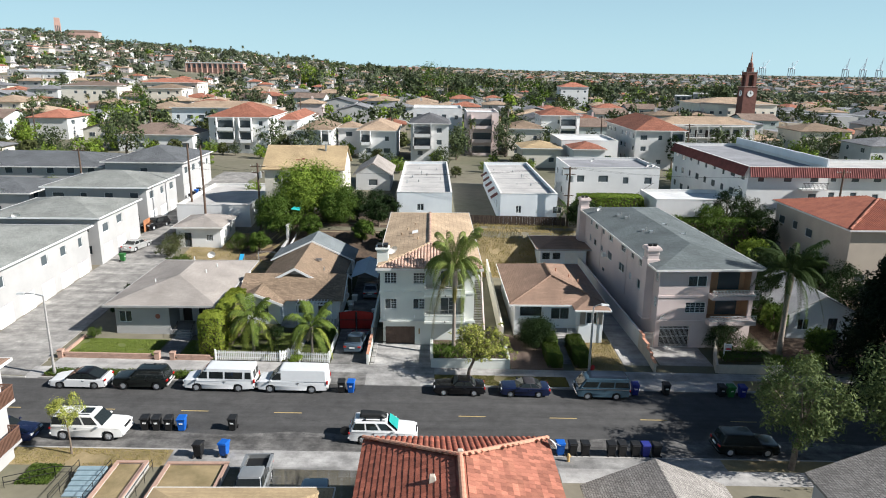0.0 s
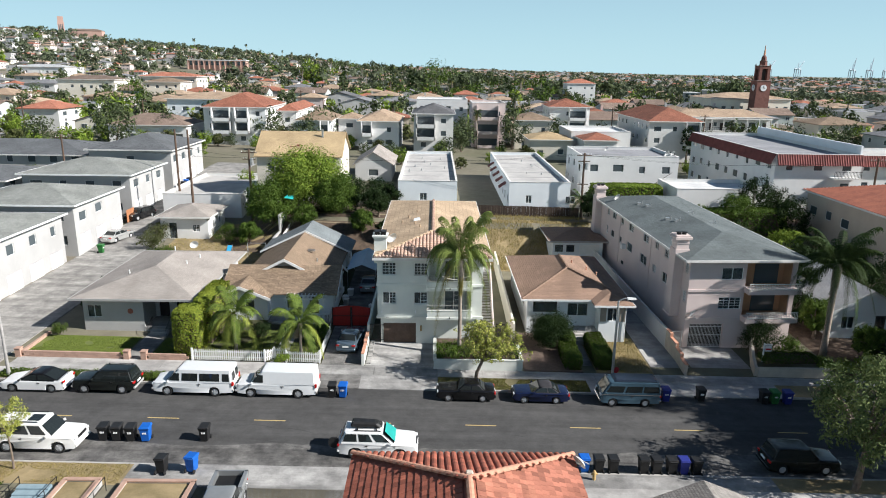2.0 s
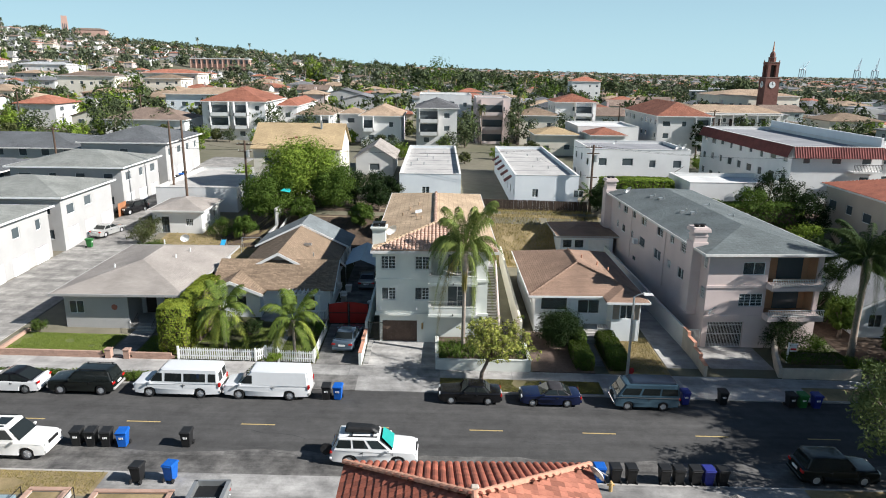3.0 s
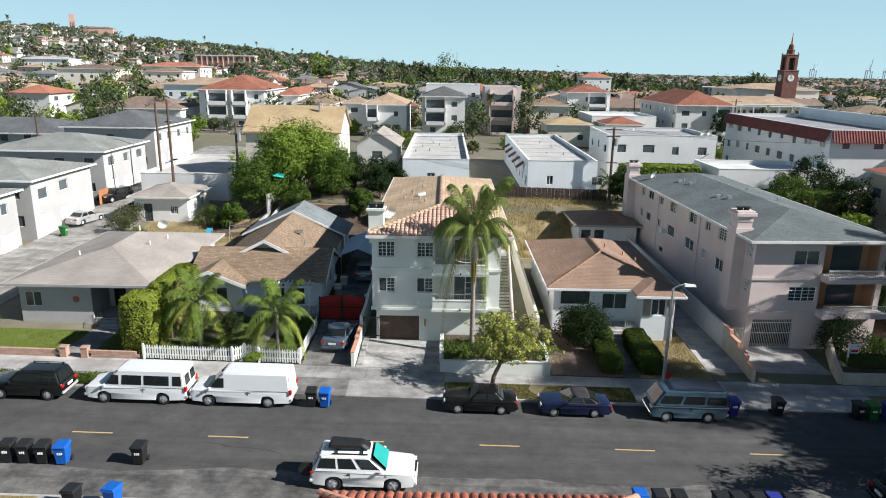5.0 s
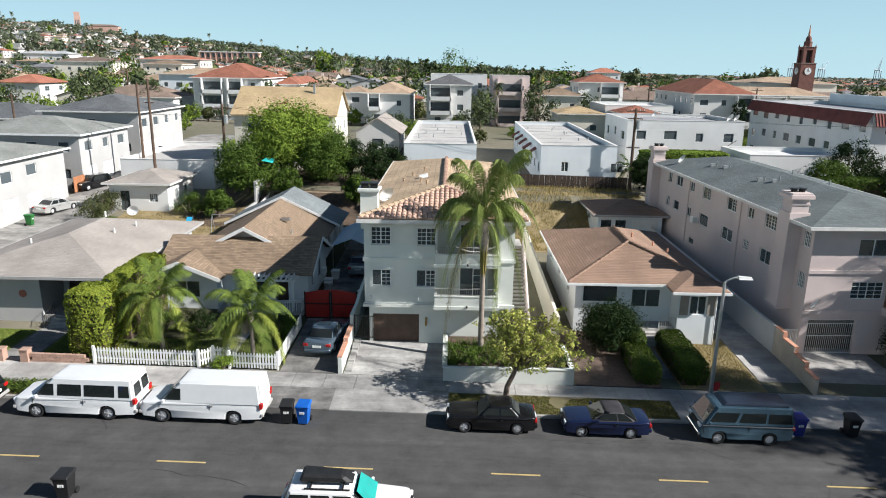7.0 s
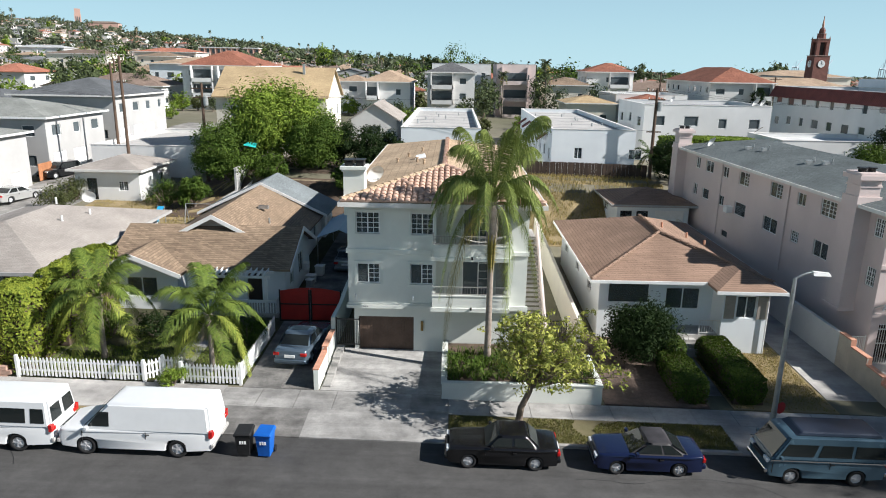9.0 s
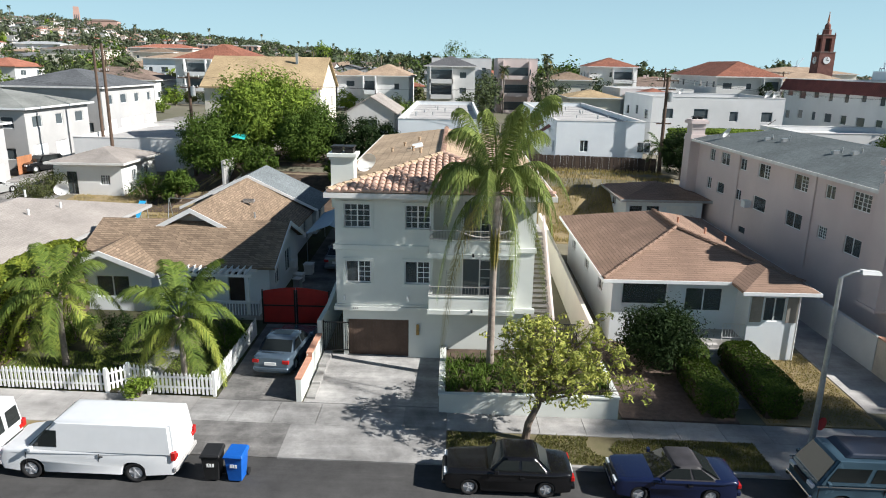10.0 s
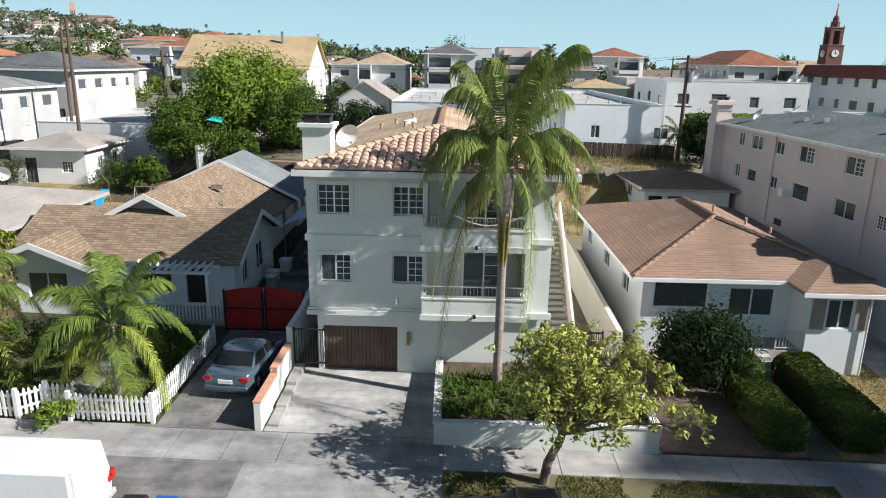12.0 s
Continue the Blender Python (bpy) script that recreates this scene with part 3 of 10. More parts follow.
# ---- building kit ----
def wall_run(bm, a, b, z0, z1, holes=(), th=0.2):
    """An upright wall from a to b (outside on the right of that way), with openings (u0, u1, v0, v1) through it."""
    a, b = Vector((a[0], a[1], 0)), Vector((b[0], b[1], 0))
    d = (b - a)
    ln = d.length
    d /= ln
    inn = Vector((-d.y, d.x, 0)) * th
    def marks(lo, hi, vals):
        out = [lo]
        for v in sorted(vals):
            if out[-1] + 1e-3 < v < hi - 1e-3:
                out.append(v)
        return out + [hi]
    us = marks(0.0, ln, [v for h in holes for v in h[:2]])
    vs = marks(z0, z1, [v for h in holes for v in h[2:]])
    def solid(i, j):
        if not (0 <= i < len(us) - 1 and 0 <= j < len(vs) - 1):
            return False
        u, v = (us[i] + us[i + 1]) / 2, (vs[j] + vs[j + 1]) / 2
        return not any(h[0] < u < h[1] and h[2] < v < h[3] for h in holes)
    made = {}
    def at(i, j, k):
        if (i, j, k) not in made:
            p = a + d * us[i] + inn * k
            made[i, j, k] = bm.verts.new((p.x, p.y, vs[j]))
        return made[i, j, k]
    for i in range(len(us) - 1):
        for j in range(len(vs) - 1):
            if not solid(i, j):
                continue
            bm.faces.new((at(i, j, 0), at(i + 1, j, 0), at(i + 1, j + 1, 0), at(i, j + 1, 0)))
            bm.faces.new((at(i, j, 1), at(i, j + 1, 1), at(i + 1, j + 1, 1), at(i + 1, j, 1)))
            for di, dj, p, q in ((-1, 0, (i, j), (i, j + 1)), (1, 0, (i + 1, j + 1), (i + 1, j)), (0, -1, (i + 1, j), (i, j)), (0, 1, (i, j + 1), (i + 1, j + 1))):
                if not solid(i + di, j + dj):
                    bm.faces.new((at(*p, 0), at(*q, 0), at(*q, 1), at(*p, 1)))

WIN = {}
def window_meshes(w, h, style):
    key = (round(w, 2), round(h, 2), style)
    if key in WIN:
        return WIN[key]
    t = 0.05
    fr = M["dark_frame"] if style in ("dark", "far_dark") else M["white"]
    bm = B()
    leaves = [(t, w - t)] if style in ("pic", "far", "far_dark") else [(t, w / 2 - 0.03), (w / 2 + 0.03, w - t)]
    lights = []
    for s, (x0, x1) in enumerate(leaves):
        if style in ("grid", "shut") or (style == "half" and s == 1):
            for c in (0, 1):
                for k in range(4):
                    hx, hz = (x1 - x0) / 2, (h - 2 * t) / 4
                    lights.append((x0 + hx * c + (0.012 if c else 0), x0 + hx * (c + 1) - (0 if c else 0.012), t + hz * k + (0.012 if k else 0), t + hz * (k + 1) - (0.012 if k < 3 else 0)))
        else:
            lights.append((x0, x1, t, h - t))
    wall_run(bm, (0, 0.06), (w, 0.06), 0, h, lights, 0.06)
    frame_me = mesh_of(bm, "window", fr)
    bm = B()
    box(bm, t, w - t, 0.086, 0.094, t, h - t)
    pane = mesh_of(bm, "pane", M["glass_far"] if style in ("far", "far_dark") else M["glass"])
    bm = B()
    sh = None
    if style in ("grid", "shut", "slide", "half", "dark"):
        n = max(3, int(h / 0.07))
        x0, x1 = (t, w - t) if style in ("grid", "dark") else (w / 2, w - t)
        for k in range(n):
            z = t + (h - 2 * t) * k / n
            slab(bm, [(x0, 0.17, z + 0.02), (x1, 0.17, z + 0.02), (x1, 0.20, z + 0.055), (x0, 0.20, z + 0.055)], 0.006)
        sh = mesh_of(bm, "blind", M["curtain"] if style == "dark" else M["blind"])
    else:
        bm.free()
    WIN[key] = (frame_me, pane, sh)
    return WIN[key]

def add_window(parent, m, w, h, style, sill=None):
    fm, pm, sh = window_meshes(w, h, style)
    ob = part("window", fm, None, parent, m=m)
    pn = part("pane", pm, None, ob)
    pn.visible_shadow = False
    if sh:
        part("blind", sh, None, ob)
    if sill:
        bm = B()
        box(bm, -0.12, w + 0.12, -0.05, 0.05, -0.14, 0.0)
        box(bm, -0.12, 0.0, -0.04, 0.05, 0.0, h)
        box(bm, w, w + 0.12, -0.04, 0.05, 0.0, h)
        box(bm, -0.12, w + 0.12, -0.045, 0.05, h, h + 0.12)
        part("window_surround", bm, sill, ob)
    if style == "shut":
        for x0 in (-0.06 - w * 0.42, w + 0.06):
            bm = B()
            box(bm, x0, x0 + w * 0.42, -0.03, 0.0, 0.0, h)
            for k in range(int(h / 0.12)):
                box(bm, x0 + 0.04, x0 + w * 0.42 - 0.04, -0.045, -0.03, 0.06 + k * 0.12, 0.12 + k * 0.12)
            part("shutter", bm, M["shutter"], ob)
    return ob

def side_matrix(a, b):
    d = Vector((b[0] - a[0], b[1] - a[1], 0)).normalized()
    m = Matrix(((d.x, -d.y, 0, a[0]), (d.y, d.x, 0, a[1]), (0, 0, 1, 0), (0, 0, 0, 1)))
    return m

def shell(parent, x0, x1, y0, y1, z0, z1, material, wins=None, holes=None, sill=None, name="wall", label="", th=0.2):
    """Four walls round a rectangle; wins: side -> [(u, v, w, h, style)]."""
    wins, holes = wins or {}, holes or {}
    bm = B()
    sides = {"S": ((x0, y0), (x1, y0)), "E": ((x1, y0), (x1, y1)), "N": ((x1, y1), (x0, y1)), "W": ((x0, y1), (x0, y0))}
    for k, (a, b) in sides.items():
        # corners butt: the east and west walls stand between the other two
        aa, bb = a, b
        if k == "E":
            aa, bb = (x1, y0 + th), (x1, y1 - th)
        if k == "W":
            aa, bb = (x0, y1 - th), (x0, y0 + th)
        off = th if k in "EW" else 0
        hs = [(u - off, u + w - off, v, v + h) for u, v, w, h, s in wins.get(k, ())] + [(u - off, q - off, v, r) for u, q, v, r in holes.get(k, ())]
        wall_run(bm, aa, bb, z0, z1, hs, th)
    bmesh.ops.remove_doubles(bm, verts=bm.verts, dist=0.002)
    wl = part(name, bm, material, parent, label)
    for k, (a, b) in sides.items():
        m = side_matrix(a, b)
        for u, v, w, h, s in wins.get(k, ()):
            add_window(parent, m @ Matrix.Translation((u, 0, v)), w, h, s, sill)
    return wl

def ring_roof(bm, eave, ridge, z, h, th, faces):
    """Solid roof: eave corners, ridge points, faces by index (ridge indices follow the eave's)."""
    n = len(eave)
    top = [bm.verts.new((x, y, z)) for x, y in eave] + [bm.verts.new((x, y, z + h)) for x, y in ridge]
    low = [bm.verts.new((x, y, z - th)) for x, y in eave]
    for f in faces:
        bm.faces.new([top[i] for i in f])
    for i in range(n):
        j = (i + 1) % n
        bm.faces.new((low[i], low[j], top[j], top[i]))
    bm.faces.new(low[::-1])

def hip(bm, x0, x1, y0, y1, z, h, ov=0.5, th=0.16):
    x0, x1, y0, y1 = x0 - ov, x1 + ov, y0 - ov, y1 + ov
    e = [(x0, y0), (x1, y0), (x1, y1), (x0, y1)]
    if x1 - x0 > y1 - y0:
        k = (y1 - y0) / 2
        ring_roof(bm, e, [(x0 + k, y0 + k), (x1 - k, y0 + k)], z, h, th, ((0, 1, 5, 4), (1, 2, 5), (2, 3, 4, 5), (3, 0, 4)))
        return (x0 + k, y0 + k), (x1 - k, y0 + k)
    k = (x1 - x0) / 2
    ring_roof(bm, e, [(x0 + k, y0 + k), (x0 + k, y1 - k)], z, h, th, ((0, 1, 4), (1, 2, 5, 4), (2, 3, 5), (3, 0, 4, 5)))
    return (x0 + k, y0 + k), (x0 + k, y1 - k)

def gable(bm, x0, x1, y0, y1, z, h, ov=0.45, along="x", th=0.16, side=0.3):
    """Two sloping sheets; along: the way of the ridge. z is the wall's top."""
    if along == "x":
        c, half = (y0 + y1) / 2, (y1 - y0) / 2
        k = h / half
        for s in (-1, 1):
            q = [(x0 - side, c + s * (half + ov), z - k * ov), (x1 + side, c + s * (half + ov), z - k * ov), (x1 + side, c, z + h), (x0 - side, c, z + h)]
            slab(bm, [(a, b, e + th) for a, b, e in q], th)
    else:
        c, half = (x0 + x1) / 2, (x1 - x0) / 2
        k = h / half
        for s in (-1, 1):
            q = [(c + s * (half + ov), y0 - side, z - k * ov), (c + s * (half + ov), y1 + side, z - k * ov), (c, y1 + side, z + h), (c, y0 - side, z + h)]
            slab(bm, [(a, b, e + th) for a, b, e in q], th)

def gable_end(bm, p, q, z, h, th=0.2):
    """The triangle of wall under a gable, from p to q (outside on the right)."""
    a, b = Vector((*p, z)), Vector((*q, z))
    d = (b - a).normalized()
    inn = Vector((-d.y, d.x, 0)) * th
    c = (a + b) / 2 + Vector((0, 0, h))
    f = [bm.verts.new(v) for v in (a, b, c)]
    g = [bm.verts.new(v + inn) for v in (a, b, c)]
    bm.faces.new(f)
    bm.faces.new(g[::-1])
    for i in range(3):
        j = (i + 1) % 3
        bm.faces.new((f[j], f[i], g[i], g[j]))

def fascia(parent, x0, x1, y0, y1, z, ov, material, h=0.18):
    """Boards and gutter round the eave."""
    bm = B()
    X0, X1, Y0, Y1 = x0 - ov, x1 + ov, y0 - ov, y1 + ov
    box(bm, X0 - 0.06, X1 + 0.06, Y0 - 0.07, Y0 - 0.003, z - h, z + 0.015)
    box(bm, X0 - 0.06, X1 + 0.06, Y1 + 0.003, Y1 + 0.07, z - h, z + 0.015)
    box(bm, X0 - 0.06, X0 - 0.003, Y0 - 0.003, Y1 + 0.003, z - h, z + 0.015)
    box(bm, X1 + 0.003, X1 + 0.06, Y0 - 0.003, Y1 + 0.003, z - h, z + 0.015)
    return part("gutter", bm, material, parent)

def row_windows(ln, n, v, w, h, style, margin=1.0):
    """n windows of one size spread along a wall."""
    return [(margin + (ln - 2 * margin - w) * (i + 0.5) / n + 0.0 if n > 1 else (ln - w) / 2, v, w, h, style) for i in range(n)]

def block(name, label, x0, x1, y0, y1, z, h, wall_m, roof_m, roof="hip", rise=1.4, ov=0.5, storeys=2, wins=None, style="far", rot=0.0, category="house", group="", along="x", parapet=0.45, trim_m=None, auto=True, seed=0):
    """A house of one plain volume: walls with windows and a roof."""
    w, d = x1 - x0, y1 - y0
    ob = thing(name, pose(x0, y0, z, 0, 0, rot), label, category, group)
    ws = dict(wins or {})
    rng = random.Random(seed or int(abs(x0 * 13 + y0 * 7)))
    if auto:
        fh = h / storeys
        for k, ln in (("S", w), ("E", d), ("W", d)):
            if k in ws:
                continue
            ws[k] = []
            for s in range(storeys):
                n = max(1, int(ln / 3.4))
                for i in range(n):
                    if rng.random() < 0.12:
                        continue
                    ww = rng.choice((1.0, 1.3, 1.7))
                    u = (i + 0.5) * ln / n - ww / 2
                    ws[k].append((u, fh * s + (1.0 if rng.random() < 0.8 else 0.75), ww, 1.15, style))
    shell(ob, 0, w, 0, d, -0.6, h + (parapet if roof == "flat" else 0), wall_m, ws)
    bm = B()
    if roof == "hip":
        hip(bm, 0, w, 0, d, h + 0.17, rise, ov)
        part("roof", bm, roof_m, ob)
    elif roof == "gable":
        gable(bm, 0, w, 0, d, h, rise, ov, along)
        part("roof", bm, roof_m, ob)
        for p, q in (((w, 0), (w, d)), ((0, d), (0, 0))) if along == "x" else (((0, 0), (w, 0)), ((w, d), (0, d))):
            bm = B()
            gable_end(bm, p, q, h, rise)
            part("gable_wall", bm, wall_m, ob)
    else:
        box(bm, 0.2, w - 0.2, 0.2, d - 0.2, h - 0.2, h)
        part("roof", bm, roof_m, ob)
        bm = B()
        for a, b, c, e in ((-0.04, w + 0.04, -0.04, 0.24), (-0.04, w + 0.04, d - 0.24, d + 0.04), (-0.04, 0.24, 0.24, d - 0.24), (w - 0.24, w + 0.04, 0.24, d - 0.24)):
            box(bm, a, b, c, e, h + parapet, h + parapet + 0.06)
        part("coping", bm, trim_m or M["trim"], ob)
    if roof == "hip":
        fascia(ob, 0, w, 0, d, h + 0.17, ov, trim_m or M["trim"])
    return ob

# ---- street fronts ----
strip("parkway_grass", 0.45, 12.3, ROAD_N + 0.16, 1.1, M["verge"], "patchy dry grass strip between kerb and pavement")
strip("parkway_ivy", -33.3, -20.0, ROAD_N + 0.16, 0.6, M["soil"], "strip of low ivy beside the kerb")
strip("parkway_grass", -20.0, -9.8, ROAD_N + 0.16, 0.6, M["dry_lawn"], "short grass strip beside the kerb")
strip("apron", -9.8, -5.6, ROAD_N - 0.02, 1.1, M["concrete_stained"], "stained grey driveway apron", 0.05, lambda x, y: street(x) + 0.1 * ease((y - ROAD_N) / 1.6), cat="driveway")
strip("apron", -5.6, 0.45, ROAD_N - 0.02, 1.1, M["concrete_mid"], "stained concrete driveway apron", 0.05, lambda x, y: street(x) + 0.1 * ease((y - ROAD_N) / 1.6), cat="driveway")
strip("apron", -34.8, -33.3, ROAD_N - 0.02, 1.1, M["concrete"], "concrete corner apron", 0.05, lambda x, y: street(x) + 0.1 * ease((y - ROAD_N) / 1.6), cat="driveway")
strip("apron", 12.3, 27.5, ROAD_N - 0.02, 1.1, M["concrete"], "wide concrete driveway apron", 0.05, lambda x, y: street(x) + 0.1 * ease((y - ROAD_N) / 1.6), cat="driveway")
strip("parkway_grass", 27.5, 75, ROAD_N + 0.16, 1.1, M["dry_lawn"], "dry grass strip beside the kerb")
pavement_run("pavement_north", -33.6, -9.8, 0.6, 3.0, 2.4, M["concrete"], "pale concrete pavement in square flags")
pavement_run("pavement_north", -9.8, 0.45, 1.1, 2.85, 1.75, M["concrete_mid"], "pale concrete pavement in square flags")
pavement_run("pavement_north", 0.45, 75, 1.1, 2.5, 1.8, M["concrete"], "pale concrete pavement in square flags")
yard = lambda x, y: land(x, y)
strip("driveway", -9.1, -5.85, 2.87, 30, M["concrete_stained"], "worn concrete driveway with brick strip", 0.03, yard, cat="driveway")
strip("driveway", -5.5, 0.1, 2.87, 7.6, M["concrete_mid"], "smooth pale concrete garage driveway", 0.04, yard, cat="driveway")
strip("driveway", 18.4, 21.7, 2.52, 34, M["concrete"], "long pale concrete driveway", 0.03, yard, cat="driveway")
strip("driveway", 21.9, 27.0, 2.52, 9.0, M["concrete"], "pale concrete garage driveway", 0.03, yard, cat="driveway")
strip("alley", -42.25, -34.6, -1.2, 84, M["concrete_dark"], "patched concrete alley between houses", 0.05, yard, cat="road")
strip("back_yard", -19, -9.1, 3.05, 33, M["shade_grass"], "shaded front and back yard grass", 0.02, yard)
# Dark sheet for bare earth, also carrying the tree shade as colour.
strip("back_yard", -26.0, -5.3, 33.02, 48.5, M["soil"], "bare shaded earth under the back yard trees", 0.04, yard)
strip("lawn", -33.6, -25.4, 3.3, 7.3, M["lawn"], "mown green lawn behind a low wall", 0.03, yard)
strip("lawn", -23.3, -19.1, 3.3, 7.3, M["lawn"], "shaded green lawn behind a low wall", 0.03, yard)
strip("garden_path", -25.2, -23.4, 3.05, 8.4, M["concrete_dark"], "concrete path to the front steps", 0.035, yard, cat="path")
strip("garden_path", -13.3, -12.2, 3.05, 9.6, M["concrete"], "concrete path to the porch steps", 0.035, yard, cat="path")
strip("mulch_bed", 7.6, 12.4, 2.6, 10.3, M["gravel"], "front yard bed of brown bark mulch", 0.05, yard)
strip("garden_path", 12.55, 13.45, 2.55, 11.0, M["concrete_dark"], "narrow concrete path between hedges", 0.04, yard, cat="path")
strip("dry_lawn", 13.5, 18.3, 2.6, 9.7, M["dry_lawn"], "parched yellow lawn", 0.04, yard)
strip("dry_bank", 4.9, 21, 28.5, 42.3, M["dry_lawn"], "sloping bank of dry yellow grass", 0.03, yard)
strip("garden", 34.3, 60, 3.1, 52, M["soil"], "dark planted ground between the gardens", 0.015, yard)
strip("back_yard", -19, -5.0, 33, 47, M["ground"], "bare trodden earth back yard", 0.02, yard)
strip("back_yard", -33.5, -20, 22, 44, M["dry_lawn"], "dry back yard with patchy grass", 0.02, yard)

# ---- the three storey apartment house ----
apt = thing("apartment_house", pose(-4.80, 7.35, 0.13) @ Matrix.Scale(1.027, 4), "pale green-grey stucco three storey apartment house with tiled hip roof", "house")
AW, AD, AE = 8.85, 23.5, 7.80
sA = M["stucco"]
wins = {"S": [(0.41, 6.29, 1.17, 1.08, "grid"), (3.10, 6.27, 1.12, 1.07, "grid"), (0.44, 3.75, 1.13, 1.03, "half"), (3.08, 3.73, 1.14, 1.06, "half")],
        "W": [(3 + 4.5 * k, v, 1.2, 1.1, "grid") for k in range(5) for v in (3.75, 6.29)],
        "E": [(3 + 4.5 * k, v, 1.2, 1.1, "grid") for k in range(5) for v in (3.75, 6.29)]}
holes = {"S": [(4.28, 7.92, 2.75, 5.05), (4.28, 7.92, 5.35, 7.55)]}
shell(apt, 0, AW, 0, AD, 2.58, AE, sA, wins, holes, sill=sA, name="upper_wall")
shell(apt, 0.25, AW - 0.1, 0.12, AD, -0.5, 2.58, sA, {}, {"S": [(0.2, 3.01, 0.02, 1.95)]}, name="garage_wall")
for a, b, c, d, e, f in ((-0.10, 4.15, -0.12, -0.003, 2.45, 2.64), (-0.06, 4.15, -0.08, -0.003, 2.643, 2.74), (7.95, AW + 0.1, -0.12, -0.003, 2.45, 2.70), (-0.08, 4.15, -0.09, -0.003, 5.30, 5.52), (-0.08, -0.003, 0.0, 3.0, 5.30, 5.52), (7.97, AW + 0.08, -0.09, -0.003, 5.30, 5.52)):
    bm = B()
    box(bm, a, b, c, d, e, f)
    part("floor_band", bm, sA, apt, "moulded stucco band", bevel=0.01)
# garage door of upright boards
gd = None
bm = B()
box(bm, 0.47, 3.24, 0.30, 0.36, 0.02, 1.94)
gd = part("garage_door", bm, M["garage_brown"], apt, "brown wooden garage door")
for k in range(19):
    bm = B()
    box(bm, 0.48 + k * 0.145, 0.48 + k * 0.145 + 0.125, 0.275, 0.30, 0.04, 1.93)
    part("board", bm, M["garage_brown"], gd)
# balconies
for z0, z1 in ((2.63, 3.47), (5.20, 6.00)):
    bm = B()
    X0, X1 = 4.20, 7.93
    box(bm, X0, X1, -0.82, -0.70, z0 + 0.2, z1 - 0.06)
    box(bm, X0, X0 + 0.12, -0.70, -0.003, z0 + 0.2, z1 - 0.06)
    box(bm, X1 - 0.12, X1, -0.70, -0.003, z0 + 0.2, z1 - 0.06)
    box(bm, X0 - 0.06, X1 + 0.06, -0.88, -0.003, z0, z0 + 0.2)
    box(bm, X0 - 0.03, X1 + 0.03, -0.85, -0.67, z1 - 0.06, z1)
    box(bm, X0 - 0.03, X0 + 0.15, -0.67, -0.003, z1 - 0.06, z1)
    box(bm, X1 - 0.15, X1 + 0.03, -0.67, -0.003, z1 - 0.06, z1)
    bal = part("balcony", bm, sA, apt, "stucco balcony parapet")
    bm = B()
    for zz in (z1 + 0.04, z1 + 0.40):
        box(bm, X0, X1, -0.78, -0.75, zz, zz + 0.03)
        box(bm, X0, X0 + 0.03, -0.75, 0.0, zz, zz + 0.03)
        box(bm, X1 - 0.03, X1, -0.75, 0.0, zz, zz + 0.03)
    for k in range(29):
        x = X0 + 0.02 + k * (X1 - X0 - 0.06) / 28
        box(bm, x, x + 0.018, -0.775, -0.757, z1, z1 + 0.42)
    part("railing", bm, M["grey_trim"], bal, "thin metal railing")
    # recess behind the balcony
    bm = B()
    box(bm, 4.10, 8.0, 1.55, 1.65, z0 + 0.12, z0 + 2.45)
    box(bm, 4.10, 4.22, 0.203, 1.55, z0 + 0.12, z0 + 2.45)
    box(bm, 7.96, 8.06, 0.203, 1.55, z0 + 0.12, z0 + 2.45)
    box(bm, 4.10, 8.06, 0.203, 1.65, z0, z0 + 0.12)
    box(bm, 4.10, 8.06, 0.203, 1.65, z0 + 2.45, z0 + 2.5)
    part("balcony_recess", bm, sA, apt)
    bm = B()
    box(bm, 5.7, 7.3, 1.50, 1.54, z0 + 0.14, z0 + 2.2)
    dr = part("sliding_door", bm, M["glass_far"], apt, "dark glazed sliding door")
    bm = B()
    for x in (5.66, 6.47, 7.27):
        box(bm, x, x + 0.06, 1.46, 1.545, z0 + 0.13, z0 + 2.22)
    box(bm, 5.66, 7.33, 1.455, 1.545, z0 + 2.2, z0 + 2.26)
    for k in range(1, 5):
        box(bm, 6.53, 7.27, 1.475, 1.5, z0 + 0.14 + k * 0.42, z0 + 0.16 + k * 0.42)
    part("door_frame", bm, M["white"], dr)
    bm = B()
    box(bm, 7.45, 7.9, 1.44, 1.545, z0 + 0.13, z0 + 2.2)
    part("curtain", bm, M["curtain"], dr)
# eave, roof
RX0, RX1, RY0, RY1, RZ, RH = -0.28, AW + 0.72, -0.62, AD + 0.5, AE + 0.13, 1.05
bm = B()
kx = (RX0 + RX1) / 2
ry0, ry1 = RY0 + 5.1, RY1 - 5.1
ring_roof(bm, [(RX0, RY0), (RX1, RY0), (RX1, RY1), (RX0, RY1)], [(kx, ry0), (kx, ry1)], RZ, RH, 0.14, ((0, 1, 4), (1, 2, 5, 4), (2, 3, 5), (3, 0, 4, 5)))
part("roof", bm, M["roof_tan"], apt, "tan flat-tile roof")
fascia(apt, 0.27, AW + 0.17, -0.07, AD - 0.05, RZ, 0.55, M["trim"], 0.2)

def tile_mesh(name, length, r0, r1, material, n=6):
    """One barrel tile, lying along y, open below."""
    bm = B()
    rows = []
    for y, r, z in ((0, r0, 0.035), (length, r1, 0.0)):
        rows.append([bm.verts.new((-math.cos(math.pi * i / n) * r, y, math.sin(math.pi * i / n) * r * 0.85 + z)) for i in range(n + 1)])
    for i in range(n):
        bm.faces.new((rows[0][i], rows[0][i + 1], rows[1][i + 1], rows[1][i]))
    bm.faces.new([*rows[0]])
    return mesh_of(bm, name, material)

